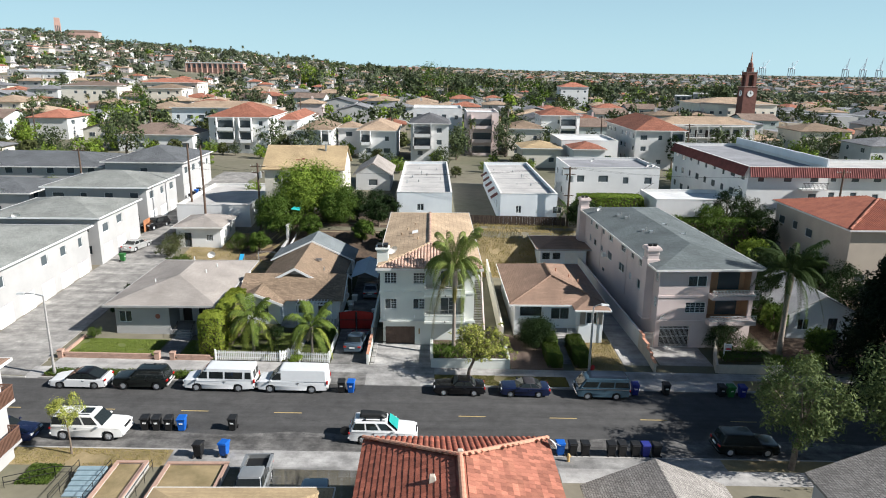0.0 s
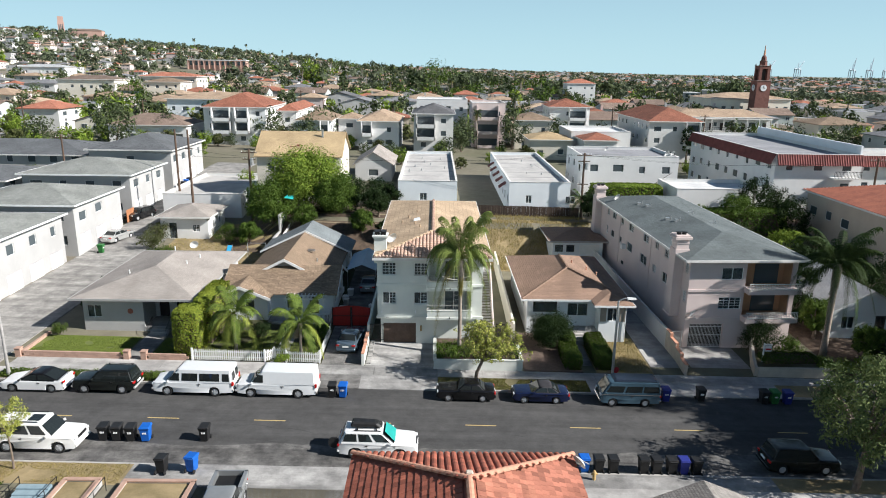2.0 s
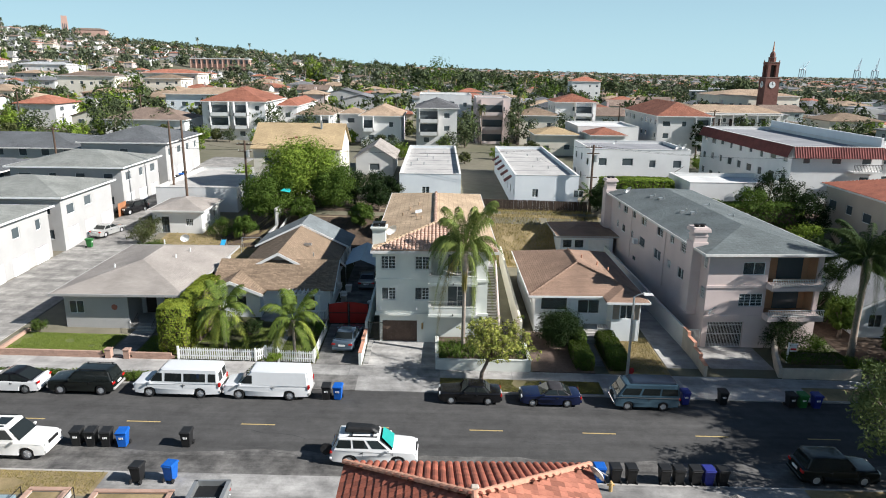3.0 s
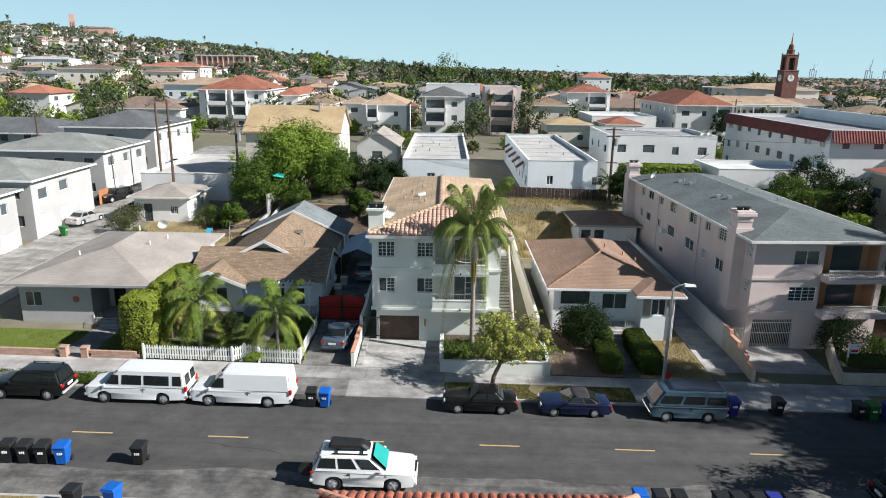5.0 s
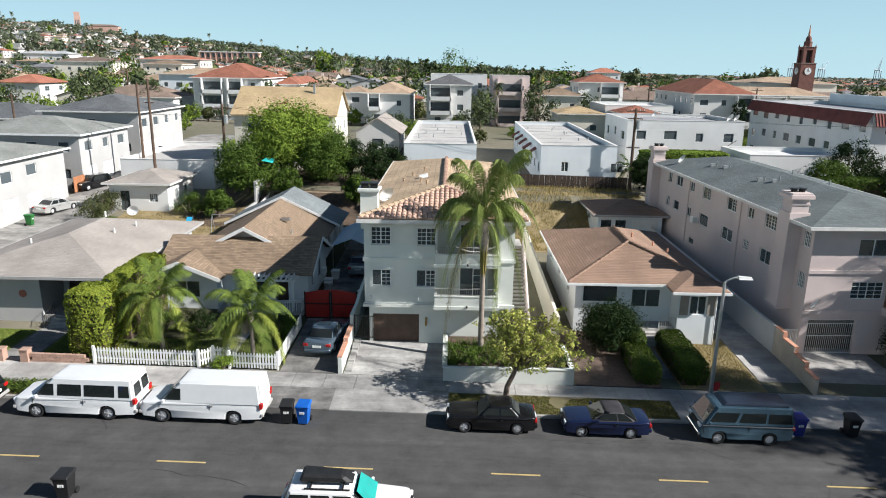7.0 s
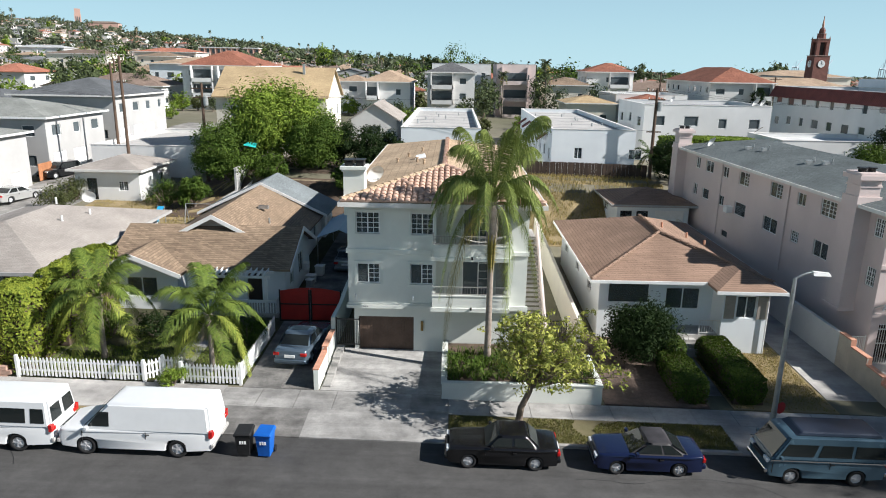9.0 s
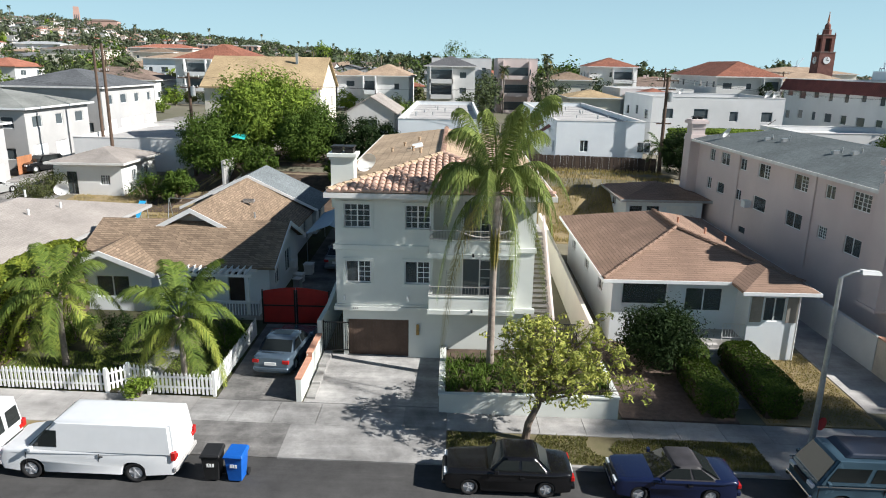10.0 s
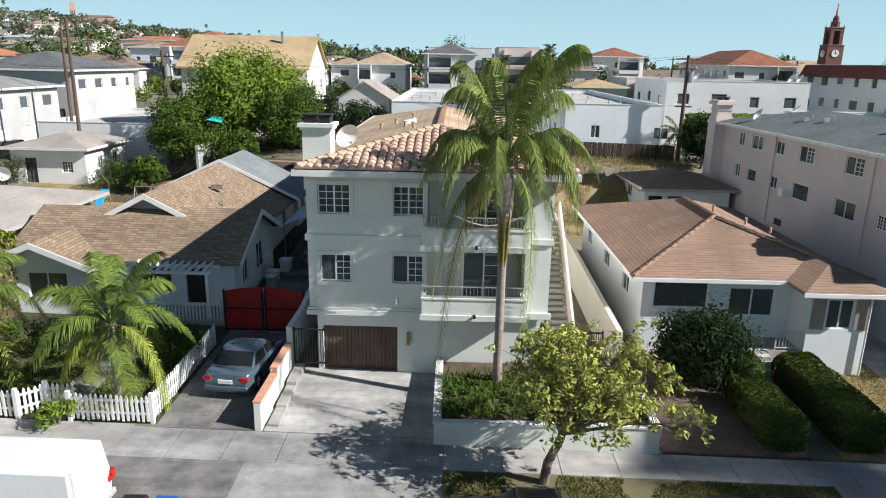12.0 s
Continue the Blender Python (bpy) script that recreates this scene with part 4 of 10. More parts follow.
def ridge_caps(parent, p, q, material, r=0.14, step=0.42, lift=0.04):
    p, q = Vector(p), Vector(q)
    me = tile_mesh("ridge_tile", step + 0.06, r * 1.1, r, material, 5)
    d = q - p
    n = max(1, int(d.length / step))
    qt = d.to_track_quat("Y", "Z").to_matrix().to_4x4()
    for k in range(n):
        part("ridge_tile", me, None, parent, m=Matrix.Translation(p + d * k / n + Vector((0, 0, lift))) @ qt)

def tile_slope(parent, corner_l, corner_r, apex_l, apex_r, pitch, course, material, piece="roof_tile", keep=300, waves=True):
    """Barrel tiles on a slope with a level eave; the slope may narrow towards its top. Returns the count."""
    cl, cr, al, ar = Vector(corner_l), Vector(corner_r), Vector(apex_l), Vector(apex_r)
    ax = (cr - cl).normalized()
    w = (cr - cl).length
    foot = al - ax * (al - cl).dot(ax)
    upv = foot - cl
    h = upv.length
    upv.normalize()
    nor = ax.cross(upv)
    me = tile_mesh(piece, course + 0.07, pitch * 0.5, pitch * 0.44, material)
    rot = Matrix((ax, upv, nor)).transposed().to_4x4()
    l_off, r_off = (al - cl).dot(ax), (cr - ar).dot(ax)
    count, rest = 0, []
    n = int(w / pitch)
    for i in range(n):
        u = (i + 0.5) * w / n
        top = h
        if l_off > 0.01 and u < l_off:
            top = min(top, h * u / l_off)
        if r_off > 0.01 and w - u < r_off:
            top = min(top, h * (w - u) / r_off)
        for j in range(int(max(0, top - 0.05) / course) + (1 if top > 0.15 else 0)):
            v = j * course
            m = Matrix.Translation(cl + ax * u + upv * v + nor * 0.01) @ rot
            if count < keep:
                part(piece, me, None, parent, m=m)
            else:
                rest.append(m)
            count += 1
    if rest:
        vs, fs = [], []
        for m in rest:
            o = len(vs)
            vs += [m @ v.co for v in me.vertices]
            fs += [tuple(o + i for i in p.vertices) for p in me.polygons]
        m2 = bpy.data.meshes.new(piece + "_field")
        m2.from_pydata(vs, [], fs)
        m2.materials.append(material)
        f = part(piece + "_field", m2, None, parent)
        tagged(f, kind="stuff")
    return count


# tiles on the front hip of the apartment house
fe = 0.02
tile_slope(apt, (RX0 + 0.05, RY0 - 0.03, RZ + fe), (RX1 - 0.05, RY0 - 0.03, RZ + fe), (kx, ry0, RZ + RH + fe), (kx, ry0, RZ + RH + fe), 0.30, 0.42, M["tile_pink"], keep=300)
ridge_caps(apt, (RX0 + 0.1, RY0 + 0.1, RZ + 0.05), (kx, ry0, RZ + RH + 0.03), M["roof_tan"])
ridge_caps(apt, (RX1 - 0.1, RY0 + 0.1, RZ + 0.05), (kx, ry0, RZ + RH + 0.03), M["tile_pink"])
ridge_caps(apt, (kx, ry0, RZ + RH), (kx, ry1, RZ + RH), M["tile_pink"])
ridge_caps(apt, (4.3, RY0 + 0.1, RZ + 0.12), (2.45, RY0 + 2.85, RZ + 0.64), M["tile_pink"], 0.12)
# chimney
bm = B()
box(bm, -0.35, 0.68, 1.3, 2.3, AE - 0.9, 9.1)
box(bm, -0.42, 0.75, 1.23, 2.37, 9.1, 9.22)
box(bm, -0.49, 0.82, 1.16, 2.44, 9.22, 9.36)
ch = part("chimney", bm, sA, apt, "stucco chimney")
bm = B()
for dx in (-0.1, 0.45):
    box(bm, dx - 0.2, dx + 0.2, 1.45, 2.15, 9.36, 9.58)
    box(bm, dx - 0.25, dx + 0.25, 1.4, 2.2, 9.62, 9.67)
part("chimney_cap", bm, M["iron"], ch)
for x, y in ((2.9, 9.0), (1.6, 10.5), (3.0, 14.0), (2.2, 12.3), (6.5, 11.0), (3.4, 7.4)):
    z = RZ + RH * clamp(min(x - RX0, RX1 - x) / 4.97)
    bm = B()
    tube(bm, (x, y, z - 0.1), (x, y, z + 0.22), 0.07)
    tube(bm, (x, y, z + 0.22), (x, y, z + 0.27), 0.12)
    part("roof_vent", bm, M["roof_tan"], apt)
bm = B()
hexa(bm, [(2.7, 10.2, RZ + 0.55), (3.4, 10.2, RZ + 0.7), (3.4, 10.9, RZ + 0.7), (2.7, 10.9, RZ + 0.55), (2.75, 10.4, RZ + 0.85), (3.3, 10.4, RZ + 0.98), (3.3, 10.7, RZ + 0.98), (2.75, 10.7, RZ + 0.85)])
part("roof_vent", bm, M["white"], apt)

def dish_on(parent, m, r=0.42):
    """Satellite dish with its arm and foot."""
    bm = B()
    n = 16
    c = bm.verts.new((0, 0.0, 0))
    prev = [c] * n
    for k in (1, 2, 3, 4):
        ring = [bm.verts.new((math.cos(6.2832 * i / n) * r * k / 4, -0.20 * r * (k / 4) ** 2 * 2, math.sin(6.2832 * i / n) * r * k / 4)) for i in range(n)]
        for i in range(n):
            j = (i + 1) % n
            if k == 1:
                bm.faces.new((c, ring[i], ring[j]))
            else:
                bm.faces.new((prev[i], ring[i], ring[j], prev[j]))
        prev = ring
    d = part("satellite_dish", bm, M["dish"], parent, "grey satellite dish", smooth=True, m=m)
    bm = B()
    tube(bm, (0, 0.02, -r * 0.2), (0, 0.25, -r * 1.5), 0.025)
    tube(bm, (0, 0, -r * 0.9), (0, -r * 1.1, -r * 0.2), 0.015)
    box(bm, -0.04, 0.04, -r * 1.15, -r * 1.0, -r * 0.28, -r * 0.1)
    part("arm", bm, M["steel"], d)
    return d
dish_on(apt, pose(0.95, 3.0, 8.85, 25, 0, 40), 0.5)
# small fittings of the front
for u in (0.36, 3.22):
    bm = B()
    tube(bm, (u, -0.06, 2.92), (u, -0.06, 3.16), 0.05)
    box(bm, u - 0.04, u + 0.04, -0.06, 0.0, 3.0, 3.06)
    part("wall_lamp", bm, M["clear_lens"], apt)
bm = B()
box(bm, 3.62, 3.74, 0.02, 0.117, 1.25, 1.75)
part("intercom", bm, surf("brass_box", (0.42, 0.28, 0.09), (0.34, 0.22, 0.08), 0.4, 3, 30, 0, metal=0.5), apt)
for k in range(3):
    bm = B()
    box(bm, 0.75 + k * 0.09, 0.81 + k * 0.09, -0.13, -0.12, 2.53, 2.6)
    part("number_plate", bm, M["grey_trim"], apt)
bm = B()
tube(bm, (6.1, -0.80, 5.4), (6.1, -0.98, 5.36), 0.05)
part("camera_fitting", bm, M["iron"], apt)
bm = B()
tube(bm, (6.1, -0.80, 2.83), (6.1, -0.98, 2.8), 0.05)
part("camera_fitting", bm, M["iron"], apt)
# hammock, chair and plants on the balconies
bm = B()
pts = [(5.3 + 2.4 * t, -0.55, 6.45 - 0.35 * math.sin(math.pi * t)) for t in [i / 10 for i in range(11)]]
for (x0, y0, z0), (x1, y1, z1) in zip(pts, pts[1:]):
    hexa(bm, [(x0, -0.75, z0), (x1, -0.75, z1), (x1, -0.35, z1 - 0.05), (x0, -0.35, z0 - 0.05), (x0, -0.75, z0 + 0.03), (x1, -0.75, z1 + 0.03), (x1, -0.35, z1 - 0.02), (x0, -0.35, z0 - 0.02)])
bmesh.ops.remove_doubles(bm, verts=bm.verts, dist=0.002)
ham = part("hammock", bm, surf("hammock_cloth", (0.62, 0.6, 0.55), (0.2, 0.2, 0.2), 0.9, 9, 30, 0.1, contrast=0.2))
ham.matrix_world = pose(-4.80, 7.35, 0.13) @ Matrix.Scale(1.027, 4)
tagged(ham, "white patterned hammock slung across the upper balcony", "hammock")
ladder = thing("step_ladder", pose(0.4, 8.35, 3.0), "folded metal step ladder leaning on the balcony wall", "ladder")
for s in (-1, 1):
    bm = B()
    tube(bm, (s * 0.18, 0, 0), (s * 0.1, 0.25, 1.3), 0.02)
    part("rail", bm, M["steel"], ladder)
for k in range(4):
    bm = B()
    box(bm, -0.16 + k * 0.015, 0.16 - k * 0.015, 0.05 * (k + 1) - 0.04, 0.05 * (k + 1) + 0.04, 0.26 * (k + 1), 0.26 * (k + 1) + 0.03)
    part("tread", bm, M["steel"], ladder)

# outside stair
stair = thing("outside_stair", pose(4.45, 7.2, 1.15), "steep open outside stair with pinkish stucco side", "stair")
for k in range(23):
    bm = B()
    box(bm, 0.0, 0.86, 0.24 * k, 0.24 * k + 0.30, 0.18 * k, 0.18 * k + 0.06)
    part("step", bm, M["concrete"], stair)
bm = B()
hexa(bm, [(0.87, -0.2, -0.9), (0.97, -0.2, -0.9), (0.97, 5.6, 3.3), (0.87, 5.6, 3.3), (0.87, -0.2, 0.75), (0.97, -0.2, 0.75), (0.97, 5.6, 5.0), (0.87, 5.6, 5.0)])
part("side_wall", bm, M["stucco_pink"], stair)
bm = B()
box(bm, 0.0, 0.86, -0.2, 0.0, -1.3, 0.0)
box(bm, 0.0, 0.86, 5.5, 7.5, 3.9, 4.1)
part("landing", bm, M["concrete"], stair)

def long_wall(name, label, pts, th, material, cap=None, base=-0.5):
    """A garden wall through (x, y, top); top may rise in ramps. cap: material of a coping."""
    ob = thing(name, pose(pts[0][0], pts[0][1], land(pts[0][0], pts[0][1])), label, "wall")
    o = ob.matrix_world.translation
    for k, (p, q) in enumerate(zip(pts, pts[1:])):
        d = Vector((q[0] - p[0], q[1] - p[1], 0)).normalized()
        n = Vector((-d.y, d.x, 0)) * th / 2
        for z0, z1, wd, mt, nm in ((None, 0.0, 1.0, material, "wall"), (0.002, 0.07, 1.25, cap, "coping")):
            if mt is None:
                continue
            lows = [(p[0], p[1], land(p[0], max(p[1], 0)) + base), (q[0], q[1], land(q[0], max(q[1], 0)) + base)] if z0 is None else [(p[0], p[1], p[2] + z0), (q[0], q[1], q[2] + z0)]
            tops = [(p[0], p[1], p[2] + z1), (q[0], q[1], q[2] + z1)]
            bm = B()
            c = []
            for a, b in (lows, tops):
                c += [Vector(a) - n * wd - o, Vector(b) - n * wd - o, Vector(b) + n * wd - o, Vector(a) + n * wd - o]
            hexa(bm, c)
            part(nm, bm, mt, ob)
    return ob
long_wall("garden_wall", "white stucco garden wall with brick coping stepping up the driveway", [(-5.68, 2.9, 1.18), (-5.66, 5.0, 1.18), (-5.659, 5.01, 1.4), (-5.64, 7.2, 1.4)], 0.22, M["stucco"], M["tile_ridge"])
long_wall("garden_wall", "plain pale stucco boundary wall", [(-5.63, 7.25, 2.1), (-5.6, 9.5, 2.1), (-5.6, 12.0, 2.4), (-5.5, 30, 2.6)], 0.2, M["stucco"])
long_wall("garden_wall", "plain pale stucco boundary wall beside the stair", [(7.2, 7.6, 2.1), (7.4, 30, 2.6)], 0.2, M["stucco_cream"])
long_wall("garden_wall", "buff block driveway wall with brick coping stepping up", [(20.9, 2.6, 0.55), (20.98, 4.0, 0.55), (20.981, 4.01, 0.9), (21.02, 5.4, 0.9), (21.021, 5.41, 1.25), (21.0, 6.8, 1.25), (21.0, 6.81, 1.6), (20.98, 7.9, 1.6)], 0.22, M["block_buff"], M["tile_ridge"])
long_wall("garden_wall", "grey block boundary wall along the driveway", [(20.97, 7.95, 1.6), (20.7, 14.0, 1.75), (19.9, 34, 2.3)], 0.2, M["stucco_grey"])
long_wall("garden_wall", "buff block retaining wall beside the garage driveway", [(26.75, 2.75, 0.35), (27.3, 4.6, 0.6), (28.6, 7.8, 1.0)], 0.24, M["block_buff"])
long_wall("garden_wall", "low buff block retaining wall along the pavement", [(26.9, 2.75, 0.35), (33.0, 2.75, 0.3)], 0.24, M["block_buff"])
long_wall("garden_wall", "low white wall beside the back yard", [(-19.2, 24.0, 2.4), (-18.9, 40, 3.4)], 0.2, M["white"])
# planter in front of the apartment house
pl = thing("planter", pose(0.12, 2.5, 0.15), "raised pale stucco planter full of green leaves", "planter")
for a, b, c, d in ((0.0, 7.28, 0.0, 0.2), (0.0, 0.2, 0.2, 4.9), (7.08, 7.28, 0.2, 3.4)):
    bm = B()
    box(bm, a, b, c, d, -0.5, 0.70)
    part("wall", bm, sA, pl)
    bm = B()
    box(bm, a - 0.04, b + 0.04, c - 0.04, d + (0.04 if a or c else 0.0), 0.702, 0.77)
    part("coping", bm, sA, pl)
bm = B()
box(bm, 0.2, 7.08, 0.2, 4.9, -0.3, 0.60)
part("soil", bm, M["soil"], pl)

def bar_gate(name, label, m, w, h, n, material, cat="gate", t=0.02):
    ob = thing(name, m, label, cat)
    bm = B()
    for z in (0.08, h - 0.12):
        box(bm, 0, w, -0.02, 0.02, z, z + 0.05)
    for x in (0, w - 0.05):
        box(bm, x, x + 0.05, -0.025, 0.025, 0.02, h)
    part("gate_frame", bm, material, ob)
    b2 = B()
    box(b2, -t / 2, t / 2, -0.01, 0.01, 0.1, h - 0.08)
    me = mesh_of(b2, "bar", material)
    for k in range(n):
        part("bar", me, None, ob, m=Matrix.Translation((0.05 + (w - 0.1) * (k + 0.5) / n, 0, 0)))
    return ob
bar_gate("metal_gate", "dark iron bar gate beside the garage", pose(-5.5, 7.45, 0.45), 1.25, 1.6, 11, M["iron"])
bar_gate("metal_gate", "dark iron gate at the foot of the stair passage", pose(5.6, 7.4, 0.5), 0.9, 1.7, 9, M["iron"])
bar_gate("metal_gate", "white bar gate beside the pink apartments", pose(21.15, 8.15, -0.2, 0, 0, 2), 1.3, 1.6, 12, M["white_iron"])
# worn brick strip between the wheel tracks, and the stepped ledge below the driveway wall
brick_rng = random.Random(314)
vs, fs = [], []
for r_ in range(72):
    for c_ in range(8):
        x0, y0 = -7.35 + 0.2 * c_ + (0.1 if r_ % 2 else 0.0), 2.95 + 0.106 * r_
        top = [Vector((x, y, land(x, y) + 0.036 + brick_rng.uniform(0.0, 0.012))) for x, y in ((x0, y0), (x0 + 0.188, y0), (x0 + 0.188, y0 + 0.094), (x0, y0 + 0.094))]
        o = len(vs)
        vs += [tuple(v) for v in top] + [(v.x, v.y, v.z - 0.06) for v in top]
        fs += [(o, o + 1, o + 2, o + 3), (o, o + 4, o + 5, o + 1), (o + 1, o + 5, o + 6, o + 2), (o + 2, o + 6, o + 7, o + 3), (o + 3, o + 7, o + 4, o)]
me = bpy.data.meshes.new("paving_bricks")
me.from_pydata(vs, [], fs)
me.materials.append(surf("worn_paving_brick", (0.25, 0.235, 0.215), (0.10, 0.095, 0.09), 0.9, 1.2, 30, 0.2, contrast=0.7, pieces=True))
tagged(new("paving_bricks", me), "worn grey paving bricks in a strip along the driveway", "paving", kind="stuff")
for y0, y1, h in ((3.15, 4.3, 0.12), (4.3, 5.8, 0.2), (5.8, 7.35, 0.3)):
    bm = B()
    box(bm, -5.44, -5.06, y0, y1 - 0.004, -0.4, land(-5.3, (y0 + y1) / 2) + h)
    tagged(part("step", bm, M["concrete_mid"], bevel=0.015), "low concrete step beside the driveway wall", "step", kind="structure")
# red double gate across the driveway
rg = thing("driveway_gate", pose(-9.3, 10.7, land(-7.5, 10.7) + 0.05), "red double driveway gate with dark frame and curved top", "gate")
for k in (0, 1):
    x0, x1 = (0.0, 1.75) if k == 0 else (1.79, 3.55)
    bm = B()
    n = 8
    for i in range(n):
        a, b = x0 + (x1 - x0) * i / n, x0 + (x1 - x0) * (i + 1) / n
        za, zb = 1.85 + 0.22 * math.sin(math.pi * a / 3.55), 1.85 + 0.22 * math.sin(math.pi * b / 3.55)
        hexa(bm, [(a, 0, 0.08), (b, 0, 0.08), (b, 0.03, 0.08), (a, 0.03, 0.08), (a, 0, za), (b, 0, zb), (b, 0.03, zb), (a, 0.03, za)])
    leaf_ = part("gate_leaf", bm, M["red_gate"], rg)
    bm = B()
    for a, b, c, d in ((x0, x1, 0.06, 0.14), (x0, x1, 1.05, 1.12), (x0, x0 + 0.08, 0.06, 1.95), (x1 - 0.08, x1, 0.06, 1.95)):
        box(bm, a, b, -0.035, -0.003, c, d)
    part("gate_frame", bm, M["iron"], leaf_)
# picket fence
fence = thing("picket_fence", pose(-19.7, 3.0, 0.3), "white painted wooden picket fence along the pavement", "fence")
bm = B()
prism(bm, [(-0.045, 0.0), (0.045, 0.0), (0.045, 0.022), (-0.045, 0.022)], 0.0, 0.86)
v = [bm.verts.new(q) for q in ((-0.045, 0, 0.861), (0.045, 0, 0.861), (0, 0, 0.95), (-0.045, 0.022, 0.861), (0.045, 0.022, 0.861), (0, 0.022, 0.95))]
for f in ((0, 1, 2), (5, 4, 3), (0, 2, 5, 3), (2, 1, 4, 5)):
    bm.faces.new([v[i] for i in f])
picket = mesh_of(bm, "picket", M["white"])
def picket_run(p, q):
    p, q = Vector((p[0] + 19.7, p[1] - 3.0, 0)), Vector((q[0] + 19.7, q[1] - 3.0, 0))
    ln = (q - p).length
    n = int(ln / 0.165)
    ang = math.degrees(math.atan2(q.y - p.y, q.x - p.x))
    gz0 = lambda v: land(v.x - 19.7, v.y + 3.0) - 0.3
    for k in range(n):
        c = p.lerp(q, (k + 0.5) / n)
        part("picket", picket, None, fence, m=pose(c.x, c.y, gz0(c) + 0.1 + 0.02 * math.sin(k * 1.7), 0, 0.8 * math.sin(k * 2.3), ang))
    d = (q - p).normalized()
    nrm = Vector((-d.y, d.x, 0))
    for z in (0.25, 0.7):
        bm = B()
        a, b = p + nrm * 0.025, q + nrm * 0.025
        za, zb = gz0(p) + z + 0.08, gz0(q) + z + 0.08
        hexa(bm, [(a.x, a.y, za), (b.x, b.y, zb), (b.x + nrm.x * 0.04, b.y + nrm.y * 0.04, zb), (a.x + nrm.x * 0.04, a.y + nrm.y * 0.04, za), (a.x, a.y, za + 0.08), (b.x, b.y, zb + 0.08), (b.x + nrm.x * 0.04, b.y + nrm.y * 0.04, zb + 0.08), (a.x + nrm.x * 0.04, a.y + nrm.y * 0.04, za + 0.08)])
        part("fence_rail", bm, M["white"], fence)
    for c in (p,):
        bm = B()
        box(bm, c.x - 0.06, c.x + 0.06, c.y - 0.06, c.y + 0.06, gz0(c) - 0.2, gz0(c) + 1.12)
        part("post", bm, M["white"], fence)
picket_run((-19.6, 3.02), (-13.7, 3.02))
picket_run((-13.7, 3.02), (-13.1, 3.6))
picket_run((-13.05, 3.62), (-12.05, 3.62))
picket_run((-11.95, 3.02), (-9.28, 3.02))
picket_run((-9.24, 3.1), (-9.18, 9.2))
# low rosy block wall round the lawn
lw = thing("low_wall", pose(-33.6, 3.05, land(-30, 3.05)), "low rosy concrete block wall with square piers", "wall")
bm = B()
box(bm, 0, 0.385, -0.1, 0.1, 0, 0.185)
blk = mesh_of(bm, "block", M["block_pink"])
for x0, x1 in ((0.2, 8.5), (10.3, 13.8)):
    for c in range(3):
        n = int((x1 - x0) / 0.4)
        for k in range(n):
            xx = x0 + 0.4 * k + (0.2 if c % 2 else 0)
            if xx + 0.39 < x1 + 0.05:
                part("block", blk, None, lw, m=Matrix.Translation((xx, 0, 0.2 * c - 0.05 - 0.019 * xx + 0.05)))
for k in range(11):
    for c in range(2):
        part("block", blk, None, lw, m=pose(0.0, 0.15 + 0.4 * k, 0.2 * c + 0.05, 0, 0, 90))
for x in (-0.02, 8.7, 10.1):
    bm = B()
    box(bm, x - 0.22, x + 0.22, -0.22, 0.22, -0.4, 0.78 - 0.019 * x)
    box(bm, x - 0.26, x + 0.26, -0.26, 0.26, 0.78 - 0.019 * x, 0.84 - 0.019 * x)
    part("pier", bm, M["block_pink"], lw)

# ---- bungalow with the lawn ----
def bungalow():
    ob = thing("bungalow", pose(-31.0, 8.6, 0.85), "single storey grey stucco bungalow with mauve-grey hip roof", "house")
    W, D, H = 9.6, 14.5, 2.95
    shell(ob, 0, 5.3, 0, D, -0.5, H, M["stucco_white"], {"S": [(0.35, 1.15, 1.25, 1.15, "slide")], "W": [(3, 1.2, 1.2, 1.1, "slide"), (9, 1.2, 1.2, 1.1, "slide")]}, name="wall")
    shell(ob, 5.3, W, 2.6, D, -0.5, H, M["stucco_grey"], {"S": [(1.9, 1.0, 1.5, 1.2, "slide")], "E": [(5.5, 1.0, 1.1, 1.3, "dark"), (9.0, 1.0, 1.6, 1.3, "dark")]}, {"S": [(0.35, 1.3, 0.3, 2.4)]}, name="wall")
    bm = B()
    box(bm, 5.68, 6.58, 2.66, 2.71, 0.3, 2.38)
    part("door", bm, M["door_dark"], ob, "dark front door")
    bm = B()
    hip(bm, 0, W, 0, D, H + 0.17, 1.45, 0.75)
    part("roof", bm, M["roof_mauve"], ob)
    fascia(ob, 0, W, 0, D, H + 0.17, 0.75, M["grey_trim"])
    bm = B()
    box(bm, 5.3, W, 0.0, 2.6, -0.5, 0.3)
    part("porch_floor", bm, M["concrete"], ob)
    for x in (9.35,):
        bm = B()
        box(bm, x, x + 0.16, 0.1, 0.26, 0.3, H)
        part("post", bm, M["white"], ob)
    return ob
bungalow()

